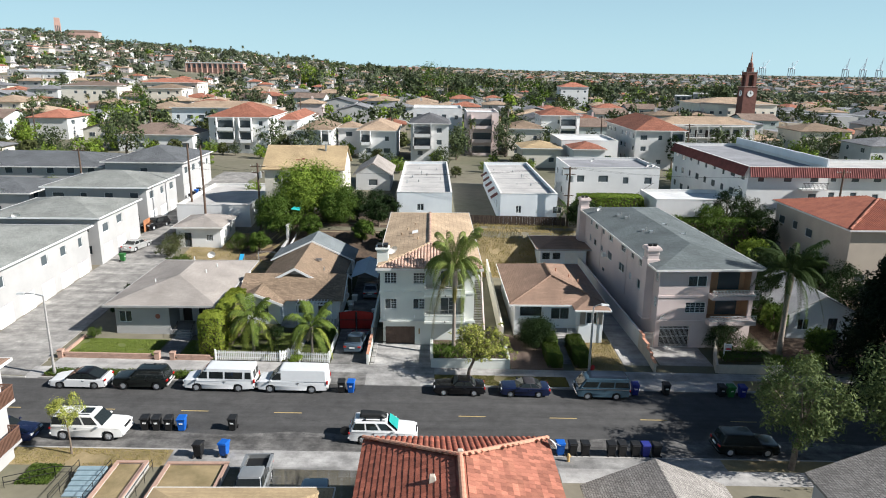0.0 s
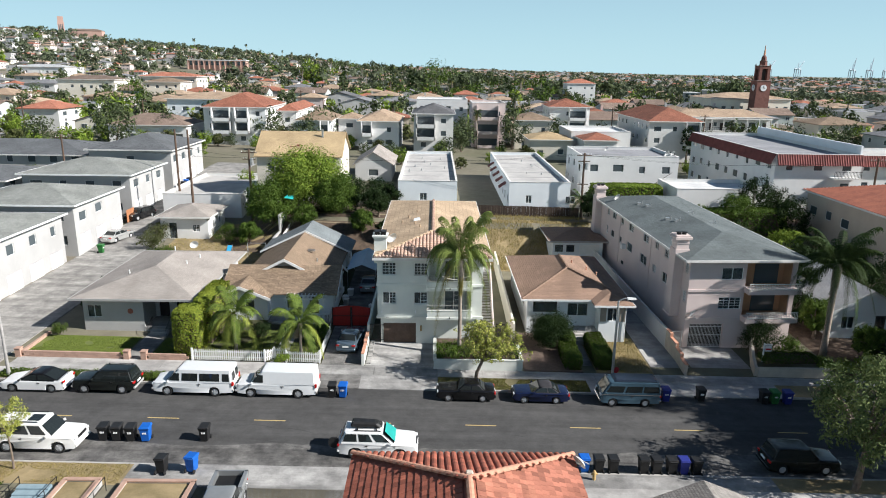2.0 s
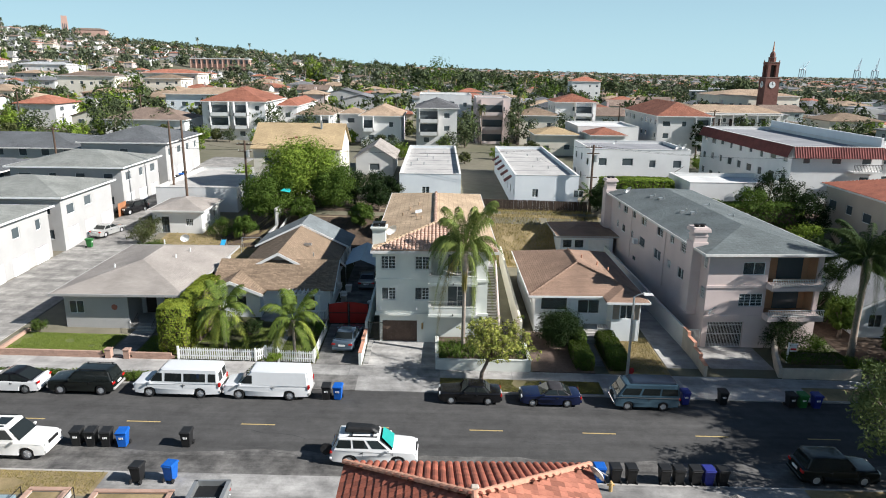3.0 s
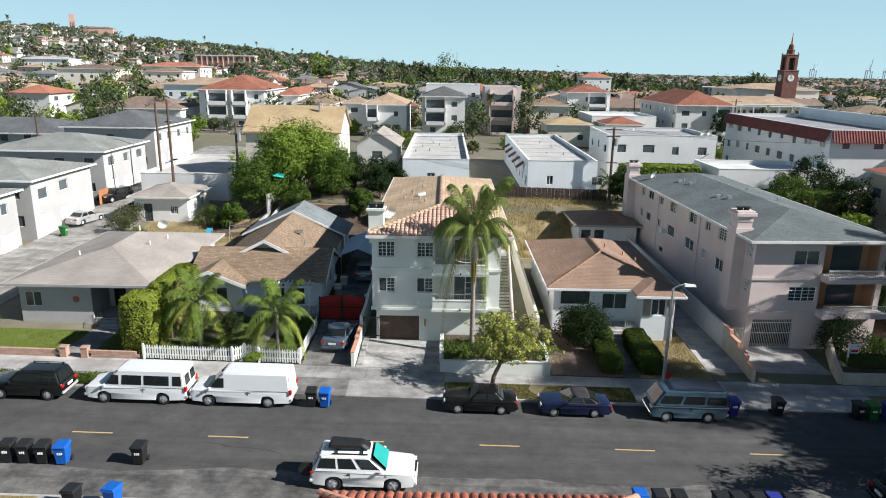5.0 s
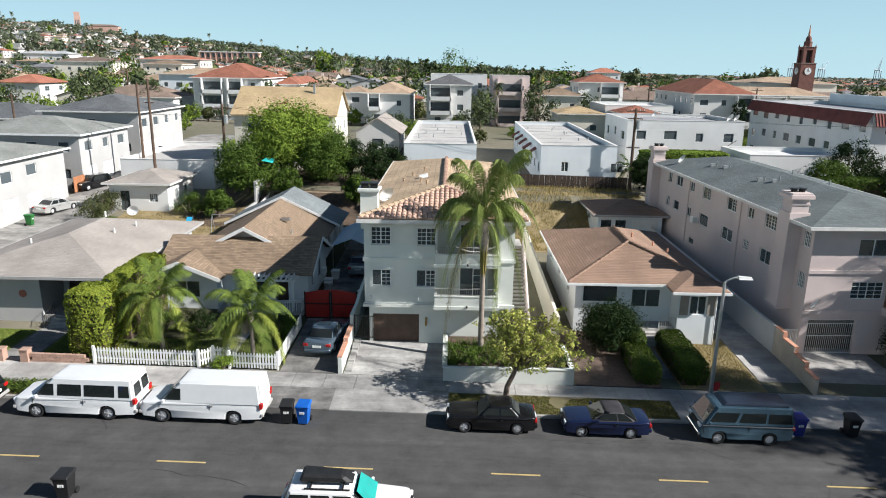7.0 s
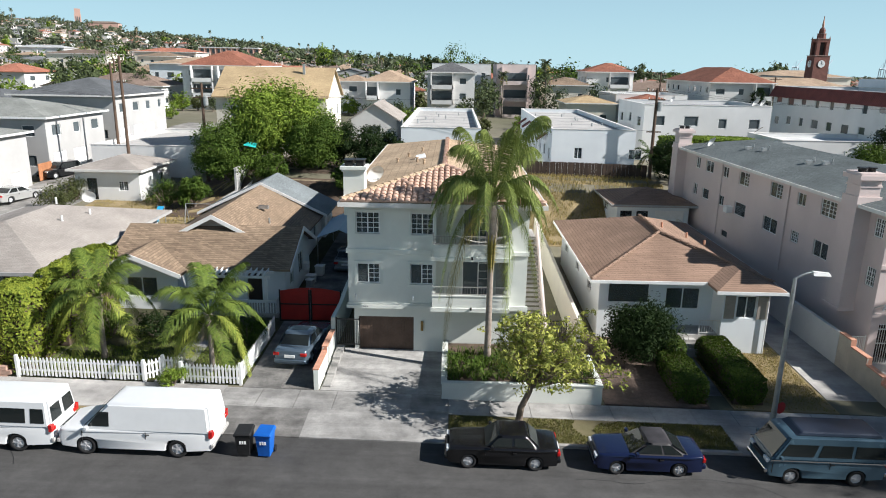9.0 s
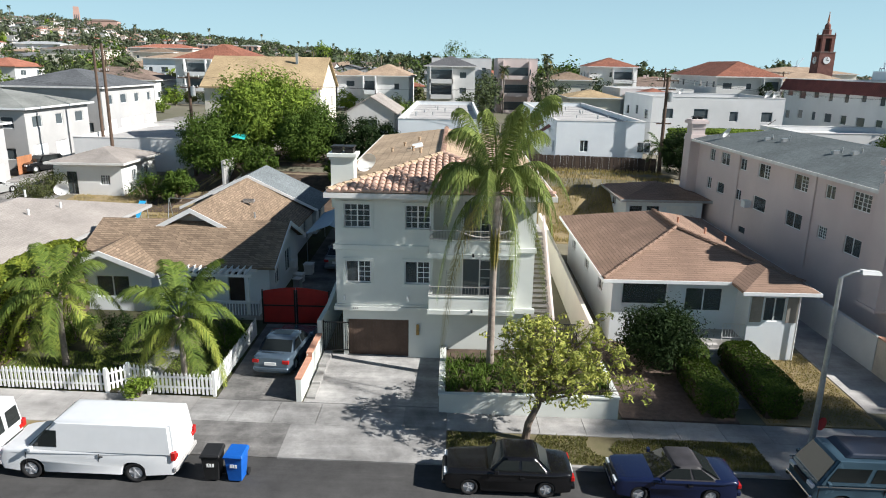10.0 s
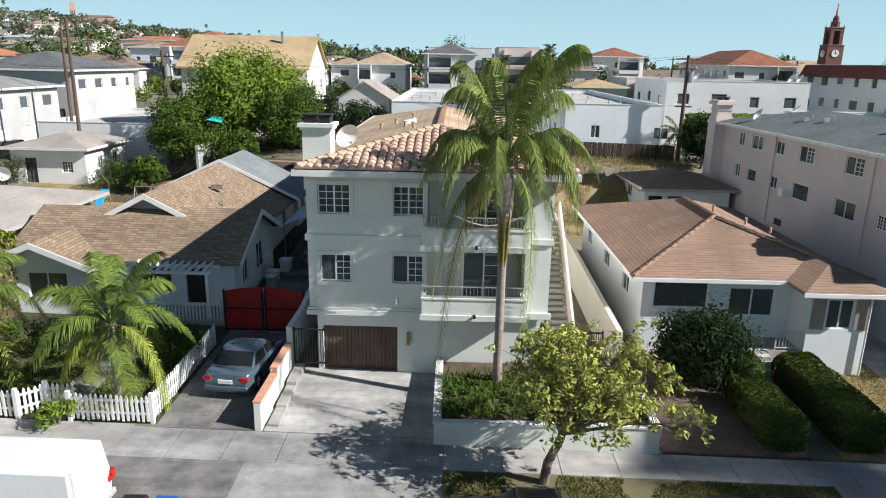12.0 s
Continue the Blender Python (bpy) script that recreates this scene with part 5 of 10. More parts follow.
# ---- craftsman house with the brown shingle roof ----
def craftsman():
    ob = thing("craftsman_house", pose(-14.5, 13.0, 0.5), "white wooden craftsman house with brown shingle roof and porch", "house")
    m, r = M["stucco_blue"], M["roof_brown"]
    # cross wing, rear wing, porch wing
    shell(ob, -5.2, 5.0, 0.0, 6.8, -0.6, 2.6, m, {"S": [(5.6, 0.9, 1.6, 1.3, "dark"), (1.0, 0.9, 1.9, 1.2, "slide")], "E": [(1.2, 0.9, 1.0, 1.4, "slide"), (3.6, 0.9, 1.3, 1.4, "slide")]}, {"S": [(7.9, 8.8, 0.35, 2.4)]})
    shell(ob, -4.3, 4.2, 6.82, 15.5, -0.6, 2.65, m, {"E": [(1.5, 0.9, 1.0, 1.3, "slide"), (5.5, 0.9, 1.0, 1.3, "slide")], "W": [(4.0, 0.9, 1.0, 1.3, "slide")]}, name="rear_wall")
    shell(ob, -5.2, -1.0, -1.2, -0.02, -0.6, 2.45, m, {"S": [(1.2, 0.9, 1.8, 1.2, "slide")]}, name="porch_wall")
    bm = B()
    box(bm, 2.75, 3.55, 0.06, 0.11, 0.36, 2.38)
    part("door", bm, M["door_dark"], ob, "dark front door")
    bm = B()
    gable(bm, -5.2, 5.0, 0.0, 6.8, 2.6, 1.5, 0.5, "x", 0.12, 0.45)
    part("cross_roof", bm, r, ob)
    for p, q in (((5.0, 0.0), (5.0, 6.8)), ((-5.2, 6.8), (-5.2, 0.0))):
        bm = B()
        gable_end(bm, p, q, 2.6, 1.5)
        part("gable_wall", bm, m, ob)
    bm = B()
    gable(bm, -4.5, 4.1, 3.2, 15.5, 2.62, 2.25, 0.45, "y", 0.12, 0.45)
    part("main_roof", bm, r, ob)
    bm = B()
    gable_end(bm, (-4.5, 3.25), (4.1, 3.25), 2.62, 2.2)
    part("gable_wall", bm, M["grey_trim"], ob)
    bm = B()
    gable_end(bm, (4.1, 15.5), (-4.5, 15.5), 2.62, 2.2)
    part("gable_wall", bm, m, ob)
    bm = B()
    gable(bm, -5.9, -1.0, -1.2, 3.0, 2.45, 1.0, 0.4, "y", 0.12, 0.45)
    part("porch_roof", bm, r, ob)
    bm = B()
    gable_end(bm, (-5.9, -1.2), (-1.0, -1.2), 2.45, 1.0)
    part("gable_wall", bm, m, ob)
    # newer rear part under grey shingles, a little higher and wider
    bm = B()
    gable(bm, -5.0, 4.6, 14.3, 19.0, 2.72, 2.3, 0.4, "y", 0.12, 0.35)
    part("rear_roof", bm, M["roof_bluegrey"], ob, "blue-grey shingle roof")
    shell(ob, -4.9, 4.5, 15.52, 18.9, -0.6, 2.7, m, {"E": [(1.0, 0.9, 1.0, 1.3, "slide")]}, name="rear_wall")
    for s in (-1, 1):
        bm = B()
        hexa(bm, [(-0.2, 13.90, 4.97), (-0.2, 13.95, 4.97), (-0.2 + s * 5.2, 13.95, 2.48), (-0.2 + s * 5.2, 13.90, 2.48), (-0.2, 13.90, 5.19), (-0.2, 13.95, 5.19), (-0.2 + s * 5.2, 13.95, 2.70), (-0.2 + s * 5.2, 13.90, 2.70)])
        part("bargeboard", bm, M["white"], ob)
    # white bargeboards on each gable
    def barge(x0, x1, y, z, h, ov, k):
        c, half = (x0 + x1) / 2, (x1 - x0) / 2
        for s in (-1, 1):
            bm = B()
            e = (c + s * (half + ov), z - h / half * ov)
            hexa(bm, [(c, y - 0.05, z + h - 0.14), (c, y, z + h - 0.14), (e[0], y, e[1] - 0.14), (e[0], y - 0.05, e[1] - 0.14),
                      (c, y - 0.05, z + h + 0.14), (c, y, z + h + 0.14), (e[0], y, e[1] + 0.14), (e[0], y - 0.05, e[1] + 0.14)])
            part("bargeboard", bm, M["white"], ob)
    barge(-4.5, 4.1, 2.74, 2.62, 2.25, 0.0 - 2.0, 0)
    barge(-5.9, -1.0, -1.66, 2.45, 1.0, 0.4, 0)
    for s in (-1, 1):
        bm = B()
        c, half, z, h = 3.4, 3.4, 2.6, 1.5
        e = (c + s * (half + 0.5), z - h / half * 0.5)
        hexa(bm, [(5.46, c, z + h - 0.14), (5.51, c, z + h - 0.14), (5.51, e[0], e[1] - 0.14), (5.46, e[0], e[1] - 0.14), (5.46, c, z + h + 0.14), (5.51, c, z + h + 0.14), (5.51, e[0], e[1] + 0.14), (5.46, e[0], e[1] + 0.14)])
        part("bargeboard", bm, M["white"], ob)
    # pergola over the porch
    for k in range(11):
        bm = B()
        box(bm, 0.75 + k * 0.34, 0.80 + k * 0.34, -1.75, -0.05, 2.42, 2.56)
        part("pergola_slat", bm, M["white"], ob)
    for y in (-1.6, -0.6):
        bm = B()
        box(bm, 0.6, 4.5, y, y + 0.08, 2.28, 2.42)
        part("pergola_beam", bm, M["white"], ob)
    for x in (0.8, 4.2):
        bm = B()
        box(bm, x, x + 0.14, -1.62, -1.48, 0.2, 2.28)
        part("post", bm, M["white"], ob)
    bm = B()
    box(bm, -0.9, 5.0, -1.8, -0.02, -0.6, 0.22)
    part("porch_floor", bm, M["concrete"], ob)
    bm = B()
    box(bm, 1.2, 4.9, -1.75, -1.69, 0.95, 1.02)
    box(bm, 4.84, 4.9, -1.69, -0.02, 0.95, 1.02)
    bmesh.ops.remove_doubles(bm, verts=bm.verts, dist=0.002)
    rail = part("porch_rail", bm, M["white"], ob)
    for x, y in [(1.25 + k * 0.155, -1.74) for k in range(24)] + [(4.85, -1.6 + k * 0.16) for k in range(10)]:
        bm = B()
        box(bm, x, x + 0.045, y, y + 0.045, 0.22, 0.95)
        part("baluster", bm, M["white"], rail)
    for k in range(4):
        bm = B()
        box(bm, -0.5, 0.9, -1.8 - 0.3 * (k + 1), -1.8 - 0.3 * k, -0.6, 0.22 - 0.16 * (k + 1) + 0.1)
        part("step", bm, M["concrete"], ob)
    # roof fittings
    bm = B()
    box(bm, 1.2, 1.9, 8.2, 8.55, 4.28, 4.48)
    part("roof_vent", bm, M["roof_wood"], ob)
    bm = B()
    tube(bm, (2.4, 6.6, 3.4), (2.4, 6.6, 4.0), 0.06)
    part("vent_pipe", bm, M["steel"], ob)
    bm = B()
    box(bm, 5.0, 5.35, 4.7, 5.3, 0.9, 1.35)
    part("air_conditioner", bm, M["white"], ob)
    return ob
craftsman()

# ---- white ranch house ----
def ranch():
    ob = thing("ranch_house", pose(8.7, 9.75, 0.6), "white single storey ranch house with low rust-brown hip roof", "house")
    w = M["stucco_blue"]
    shell(ob, 0, 8.7, 0.6, 14.0, -1.1, 2.9, w, {"S": [(0.5, 1.55, 2.3, 1.25, "pic"), (3.7, 1.25, 1.9, 1.25, "slide")], "W": [(1.5, 1.3, 1.2, 1.3, "slide"), (6, 1.3, 1.2, 1.3, "slide"), (10, 1.3, 1.2, 1.3, "slide")]})
    shell(ob, 6.3, 8.7, -0.95, 0.597, -1.1, 2.9, w, {"S": [(0.72, 1.35, 1.05, 1.25, "slide")]}, name="wing_wall")
    for x0 in (6.38, 8.12):
        bm = B()
        box(bm, x0, x0 + 0.54, -0.99, -0.952, 1.33, 2.62)
        part("window_panel", bm, M["shutter"], ob, "taupe panel beside the window")
    # hip with a wing towards the street
    o = 0.6
    bm = B()
    hip(bm, 0, 8.7, 0.6, 14.0, 3.05, 1.55, o)
    part("roof", bm, M["roof_rust"], ob)
    bm = B()
    # wing roof runs back into the main slope
    e = [(6.3 - o, -0.95 - o, 3.06), (8.7 + o, -0.95 - o, 3.06), (8.7 + o, 4.0, 3.06), (7.5, 4.0, 3.66), (6.3 - o, 4.0, 3.06), (7.5, 0.4, 3.66)]
    v = [bm.verts.new(p) for p in e]
    lo = [bm.verts.new((p[0], p[1], 2.92)) for p in (e[0], e[1], e[2], e[4])]
    for f in ((v[0], v[1], v[5]), (v[1], v[2], v[3], v[5]), (v[4], v[0], v[5], v[3])):
        bm.faces.new(f)
    for a, b, c, d in ((lo[0], lo[1], v[1], v[0]), (lo[1], lo[2], v[2], v[1]), (lo[3], lo[0], v[0], v[4])):
        bm.faces.new((a, b, c, d))
    bm.faces.new(lo[::-1])
    part("wing_roof", bm, M["roof_rust"], ob)
    bm = B()
    box(bm, 3.2, 6.3, -0.8, 0.597, -1.1, 0.3)
    part("porch_floor", bm, M["concrete"], ob)
    return ob
ranch()

def ranch_garage():
    ob = thing("garage", pose(14.7, 32.2, 0.9), "small white detached garage with low brown hip roof", "garage")
    shell(ob, 0, 6.2, 0, 6.3, -0.6, 2.45, M["stucco_blue"], {"S": [(0.3, 1.1, 1.0, 0.9, "dark"), (1.7, 1.1, 1.0, 0.9, "dark")], "W": [(1.2, 1.2, 1.4, 0.9, "slide")]}, {"S": [(3.3, 5.8, 0.0, 2.05)]})
    bm = B()
    box(bm, 3.3, 5.8, 0.08, 0.14, 0.0, 2.05)
    for k in range(4):
        box(bm, 3.34, 5.76, 0.06, 0.08, 0.03 + k * 0.51, 0.49 + k * 0.51)
    part("garage_door", bm, M["white"], ob)
    bm = B()
    hip(bm, 0, 6.2, 0, 6.3, 2.62, 0.95, 0.6)
    part("roof", bm, M["roof_rust"], ob)
    fascia(ob, 0, 6.2, 0, 6.3, 2.62, 0.6, M["grey_trim"])
ranch_garage()

# ---- pink apartment house ----
def pink_apartments():
    ob = thing("apartment_house", pose(22.5, 8.1, -0.3, 0, 0, 2.6), "long pink stucco apartment house with dark grey hip roof and chimneys", "house")
    W, D, H = 9.7, 28.3, 8.25
    p = M["stucco_pink"]
    up = [(0.35, 6.85, 0.75, 1.0, "grid"), (4.5, 6.9, 1.55, 1.0, "grid"), (7.7, 7.0, 0.95, 0.8, "slide"), (10.5, 6.9, 1.6, 1.0, "half"), (15.2, 6.9, 1.6, 1.0, "half"), (18.6, 7.0, 1.0, 0.85, "slide"), (21.4, 6.95, 1.5, 0.95, "slide"), (24.1, 6.95, 0.9, 0.95, "slide")]
    lo = [(0.35, 4.2, 0.75, 1.05, "grid"), (4.7, 4.4, 1.5, 1.0, "slide"), (7.9, 4.6, 0.9, 0.75, "grid"), (10.6, 4.5, 1.9, 1.0, "slide"), (15.2, 4.6, 1.8, 1.0, "pic"), (18.9, 4.75, 0.9, 0.8, "slide"), (21.8, 4.7, 1.3, 0.85, "pic"), (24.2, 4.7, 0.8, 0.95, "slide"), (17.6, 2.55, 1.0, 0.45, "far_dark")]
    wi = {"W": [(D - u - w, v, w, h, s) for u, v, w, h, s in up + lo], "S": [(2.85, 3.7, 2.05, 1.12, "grid"), (2.9, 6.45, 1.9, 1.1, "slide")]}
    shell(ob, 0, W, 0, D, -0.7, H, p, wi, {"S": [(0.45, 3.55, 0.02, 2.35), (5.1, 9.3, 5.75, 7.95), (5.1, 9.3, 3.1, 5.2)]})
    bm = B()
    hip(bm, 0, W, 0, D, H + 0.17, 1.2, 0.7)
    part("roof", bm, M["roof_slate"], ob)
    fascia(ob, 0, W, 0, D, H + 0.17, 0.7, M["trim"])
    for y, top, z0 in ((1.55, 10.05, 2.55), (27.3, 10.0, -0.7)):
        bm = B()
        box(bm, -0.85, 0.45, y, y + 1.35, z0, top - 1.25)
        box(bm, -0.75, 0.35, y + 0.1, y + 1.25, top - 1.25, top - 0.35)
        box(bm, -0.80, 0.40, y + 0.05, y + 1.3, top - 0.75, top - 0.65)
        box(bm, -0.95, 0.55, y - 0.1, y + 1.45, top - 0.35, top - 0.12)
        box(bm, -0.85, 0.45, y, y + 1.35, top - 0.12, top)
        if z0 > 0:
            box(bm, -0.92, -0.002, y - 0.07, y + 1.42, z0 - 0.02, z0 + 0.14)
        ch = part("chimney", bm, p, ob)
        bm = B()
        for k in (0, 1):
            tube(bm, (-0.45 + 0.5 * k, y + 0.65, top), (-0.45 + 0.5 * k, y + 0.65, top + 0.16), 0.2, None, 10)
            tube(bm, (-0.45 + 0.5 * k, y + 0.65, top + 0.19), (-0.45 + 0.5 * k, y + 0.65, top + 0.24), 0.28, None, 10)
        part("chimney_cap", bm, M["iron"], ch)
    bm = B()
    box(bm, -0.06, 5.0, -0.08, -0.003, 5.35, 5.58)
    part("floor_band", bm, p, ob)
    bm = B()
    box(bm, -0.08, 9.7, -0.10, -0.003, 2.75, 2.95)
    part("floor_band", bm, p, ob)
    # garage gate of white bars
    bm = B()
    for z in (0.05, 1.2, 2.0, 2.28):
        box(bm, 0.47, 3.53, 0.10, 0.13, z, z + 0.05)
    gate = part("garage_gate", bm, M["white_iron"], ob, "white barred garage gate")
    bm0 = B()
    box(bm0, -0.012, 0.012, 0.105, 0.125, 0.05, 2.3)
    bar = mesh_of(bm0, "bar", M["white_iron"])
    for k in range(24):
        part("bar", bar, None, gate, m=Matrix.Translation((0.53 + k * 0.1285, 0, 0)))
    # Near-black panel added behind the bars for the dimness inside the garage.
    bm = B()
    box(bm, 0.2, 3.8, 0.9, 1.0, -0.3, 2.6)
    part("garage_back", bm, M["door_dark"], ob)
    # balconies at the right of the front
    for z0 in (5.35, 2.7):
        bm = B()
        box(bm, 5.0, 9.75, -1.0, -0.003, z0, z0 + 0.35)
        box(bm, 5.0, 5.12, -1.0, -0.003, z0 + 0.35, z0 + 0.5)
        bal = part("balcony", bm, p, ob, "stucco balcony with white rail")
        bm = B()
        box(bm, 5.0, 9.75, -0.98, -0.93, z0 + 0.95, z0 + 1.0)
        box(bm, 5.0, 9.75, -0.98, -0.93, z0 + 0.45, z0 + 0.5)
        for k in range(34):
            box(bm, 5.02 + k * 0.142, 5.05 + k * 0.142, -0.97, -0.94, z0 + 0.35, z0 + 0.95)
        part("balcony_rail", bm, M["white_iron"], bal)
        bm = B()
        box(bm, 5.0, 9.5, 1.5, 1.6, z0 + 0.3, z0 + 2.75)
        box(bm, 4.95, 5.05, 0.203, 1.5, z0 + 0.3, z0 + 2.75)
        box(bm, 9.35, 9.45, 0.203, 1.5, z0 + 0.3, z0 + 2.75)
        box(bm, 4.95, 9.45, 0.203, 1.6, z0 + 0.2, z0 + 0.3)
        part("balcony_recess", bm, surf("ochre_recess_%d" % (z0 * 10), (0.45, 0.26, 0.15), (0.38, 0.22, 0.13), 0.9, 0.5, 40, 0.1), ob)
        bm = B()
        box(bm, 6.6, 8.8, 1.44, 1.49, z0 + 0.32, z0 + 2.4)
        part("sliding_door", bm, M["glass_far"], ob)
    # pipes down the long wall
    for u in (9.6, 19.6):
        bm = B()
        tube(bm, (-0.06, u, 2.4), (-0.06, u, 8.1), 0.04)
        part("downpipe", bm, p, ob)
    bm = B()
    box(bm, -0.45, -0.003, 17.2, 17.8, 4.6, 5.1)
    part("air_conditioner", bm, M["white"], ob)
    for x, y in ((2.6, 20.5), (3.0, 18.8), (2.8, 12.2), (3.3, 11.0), (6.3, 9.5), (5.9, 14.0)):
        bm = B()
        z = H + 0.17 + 1.2 * clamp((min(x + 0.7, W + 0.7 - x)) / 5.55)
        tube(bm, (x, y, z - 0.1), (x, y, z + 0.35), 0.05)
        box(bm, x - 0.5, x - 0.1, y, y + 0.35, z - 0.15, z + 0.14)
        part("roof_vent", bm, M["steel"], ob)
    return ob
pink_apartments()

# ---- houses behind, block by block ----
sB = M["stucco_bright"]
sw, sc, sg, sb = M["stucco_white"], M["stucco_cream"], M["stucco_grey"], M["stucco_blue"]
G = lambda x, y: land(x, y)
AL = "white stucco alley apartments"
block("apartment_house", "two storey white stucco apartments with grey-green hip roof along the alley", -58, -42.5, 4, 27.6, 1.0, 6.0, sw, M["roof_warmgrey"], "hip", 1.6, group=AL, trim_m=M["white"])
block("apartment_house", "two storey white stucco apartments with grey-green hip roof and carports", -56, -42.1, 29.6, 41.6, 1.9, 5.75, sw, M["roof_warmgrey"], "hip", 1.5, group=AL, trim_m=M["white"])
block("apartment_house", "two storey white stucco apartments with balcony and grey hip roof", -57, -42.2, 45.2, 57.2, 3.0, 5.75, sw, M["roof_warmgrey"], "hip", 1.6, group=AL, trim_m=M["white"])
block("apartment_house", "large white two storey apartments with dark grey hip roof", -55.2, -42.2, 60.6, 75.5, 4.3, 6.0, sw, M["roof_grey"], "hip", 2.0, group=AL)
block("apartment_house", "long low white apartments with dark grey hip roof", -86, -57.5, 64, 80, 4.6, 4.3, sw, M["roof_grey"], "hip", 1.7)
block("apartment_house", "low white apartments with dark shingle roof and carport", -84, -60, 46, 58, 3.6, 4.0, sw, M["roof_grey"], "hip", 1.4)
block("garage", "white stucco garage with tan-grey hip roof", -35.3, -29.2, 37.4, 44.5, 1.9, 2.75, sB, M["roof_mauve"], "hip", 1.0, storeys=1, category="garage", wins={"S": [(1.1, 0.0, 0.95, 2.05, "dark"), (4.1, 0.9, 0.9, 0.9, "grid")], "E": [(2, 1.0, 0.8, 1.0, "slide"), (4.5, 1.0, 0.8, 1.0, "slide")], "W": []})
block("garage", "long white flat-roofed garage row", -38.6, -27.5, 47.0, 66, 2.5, 3.0, sB, M["flatroof"], "flat", storeys=1, category="garage", wins={"S": [], "W": [], "E": []})
block("apartment_house", "tall cream stucco house with buff shingle gable roof", -25.6, -13.5, 49.5, 58.9, 4.7, 6.65, M["stucco_cream"], M["roof_buff"], "gable", 2.8, along="x")
block("house", "small white stucco house with tan gable roof", -13.6, -7.4, 68, 80, 4.5, 3.1, sg, M["roof_mauve"], "gable", 1.9, storeys=1, along="y")
block("flat_roofed_building", "long low white building with pale felt flat roof", -5.0, 3.2, 44.6, 78, 4.7, 3.45, sb, M["flatroof"], "flat", storeys=1, wins={"S": [(3, 1.2, 1, 1, "slide")]})
block("flat_roofed_building", "long low white stucco building with tiled awnings and flat roof", 10.3, 18.7, 43.2, 76.5, 4.6, 3.75, sb, M["flatroof"], "flat", storeys=1, wins={"S": [(2.3, 1.3, 0.8, 1.1, "slide"), (7.8, 1.3, 1.3, 1.0, "slide")]})
block("flat_roofed_building", "white two storey stucco building with flat roof and outside stair", 23.3, 38.5, 57.8, 71, 4.2, 6.0, sB, M["flatroof_grey"], "flat")
block("apartment_house", "white three storey apartments with maroon tile mansard roof", 48.2, 60.5, 46.6, 79, 3.6, 8.6, sB, M["flatroof_grey"], "flat", storeys=3)
block("apartment_house", "white apartments with maroon tile mansard roof", 60.8, 92, 48.5, 58, 3.6, 8.3, sB, M["flatroof"], "flat", storeys=3)
# Tan stucco in place of cream: the shadowed side is put into the colour.
block("house", "cream two storey house with red tile hip roof", 50.4, 65.9, 23.2, 41.2, 0.8, 7.6, M["stucco_tan"], M["tile_red_far"], "hip", 2.2)
R1 = block("apartment_house", "white three storey apartments with red tile hip roof", -54.2, -39.8, 113.6, 134, 5.2, 8.7, sB, M["roof_far_red"], "hip", 3.0, storeys=3)
block("apartment_house", "white two storey wing with red tile roof", -39.6, -35.0, 126, 152, 5.0, 7.4, sB, M["roof_far_red"], "hip", 1.6)
W1 = block("apartment_house", "white two storey apartments with tan hip roof", -31.9, -24.0, 109.6, 127, 5.2, 6.2, sB, M["roof_far"], "hip", 1.9)
W2 = block("apartment_house", "white two storey apartments with tan hip roof", -17.4, -8.3, 109.6, 127, 5.2, 6.2, sB, M["roof_far"], "hip", 2.1)
block("apartment_house", "two storey apartment wing with tan roof between two houses", -23.4, -18.0, 118.5, 127, 5.2, 6.0, sB, M["roof_far"], "hip", 1.2)
G3 = block("apartment_house", "grey three storey apartments with balconies and grey roof", -4.8, 4.2, 107.4, 122, 5.0, 8.4, sg, M["roof_far_grey"], "hip", 1.9, storeys=3)
block("flat_roofed_building", "long white flat-roofed apartments behind the street front", -5.0, 8.8, 139, 153, 4.4, 10.4, sB, M["flatroof_white"], "flat", storeys=3)
P3 = block("apartment_house", "pink three storey apartments with balconies", 9.3, 17.6, 124, 138, 4.2, 10.6, M["stucco_pink"], M["flatroof_white"], "flat", storeys=3)
block("house", "cream two storey house with tan hip roof", 20.2, 29.6, 123.5, 136, 4.0, 7.0, sc, M["roof_far"], "hip", 1.6)
block("house", "cream single storey house with tan hip roof", 21.4, 30.5, 103.5, 114, 4.2, 4.1, sc, M["roof_buff"], "hip", 1.3, storeys=1)
block("house", "white house with small red tile roof", 32.2, 39.2, 97.4, 106, 4.8, 4.1, sB, M["roof_far_red"], "hip", 1.3, storeys=1)
block("garage", "low white flat-roofed wing behind the small red roof", 31.0, 44.5, 106.4, 122, 4.4, 5.2, sB, M["flatroof_white"], "flat", storeys=1, category="garage")
RD = block("apartment_house", "white three storey apartments with red tile hip roof", 30.4, 41.0, 134, 146, 4.4, 9.4, sB, M["roof_far_red"], "hip", 2.0, storeys=3)
RB = block("apartment_house", "grey-white three storey apartments with red-brown hip roof", 48.6, 60.4, 106.5, 134, 3.8, 8.6, sg, M["roof_far_red"], "hip", 2.8, storeys=3)
MO = block("apartment_house", "long two storey motel-like apartments with tan roof and walkways", 66, 93.2, 141.5, 152, 4.4, 6.8, sg, M["roof_far"], "hip", 1.9)
block("church_hall", "low church hall with wide tan hip roof", 110, 142, 226.5, 250, 3.0, 9.8, sc, M["roof_far"], "hip", 2.2)
block("house", "white house with wide brown hip roof", -75.4, -57.4, 110.6, 123, 5.8, 4.0, sB, M["roof_far_brown"], "hip", 2.3, storeys=1)
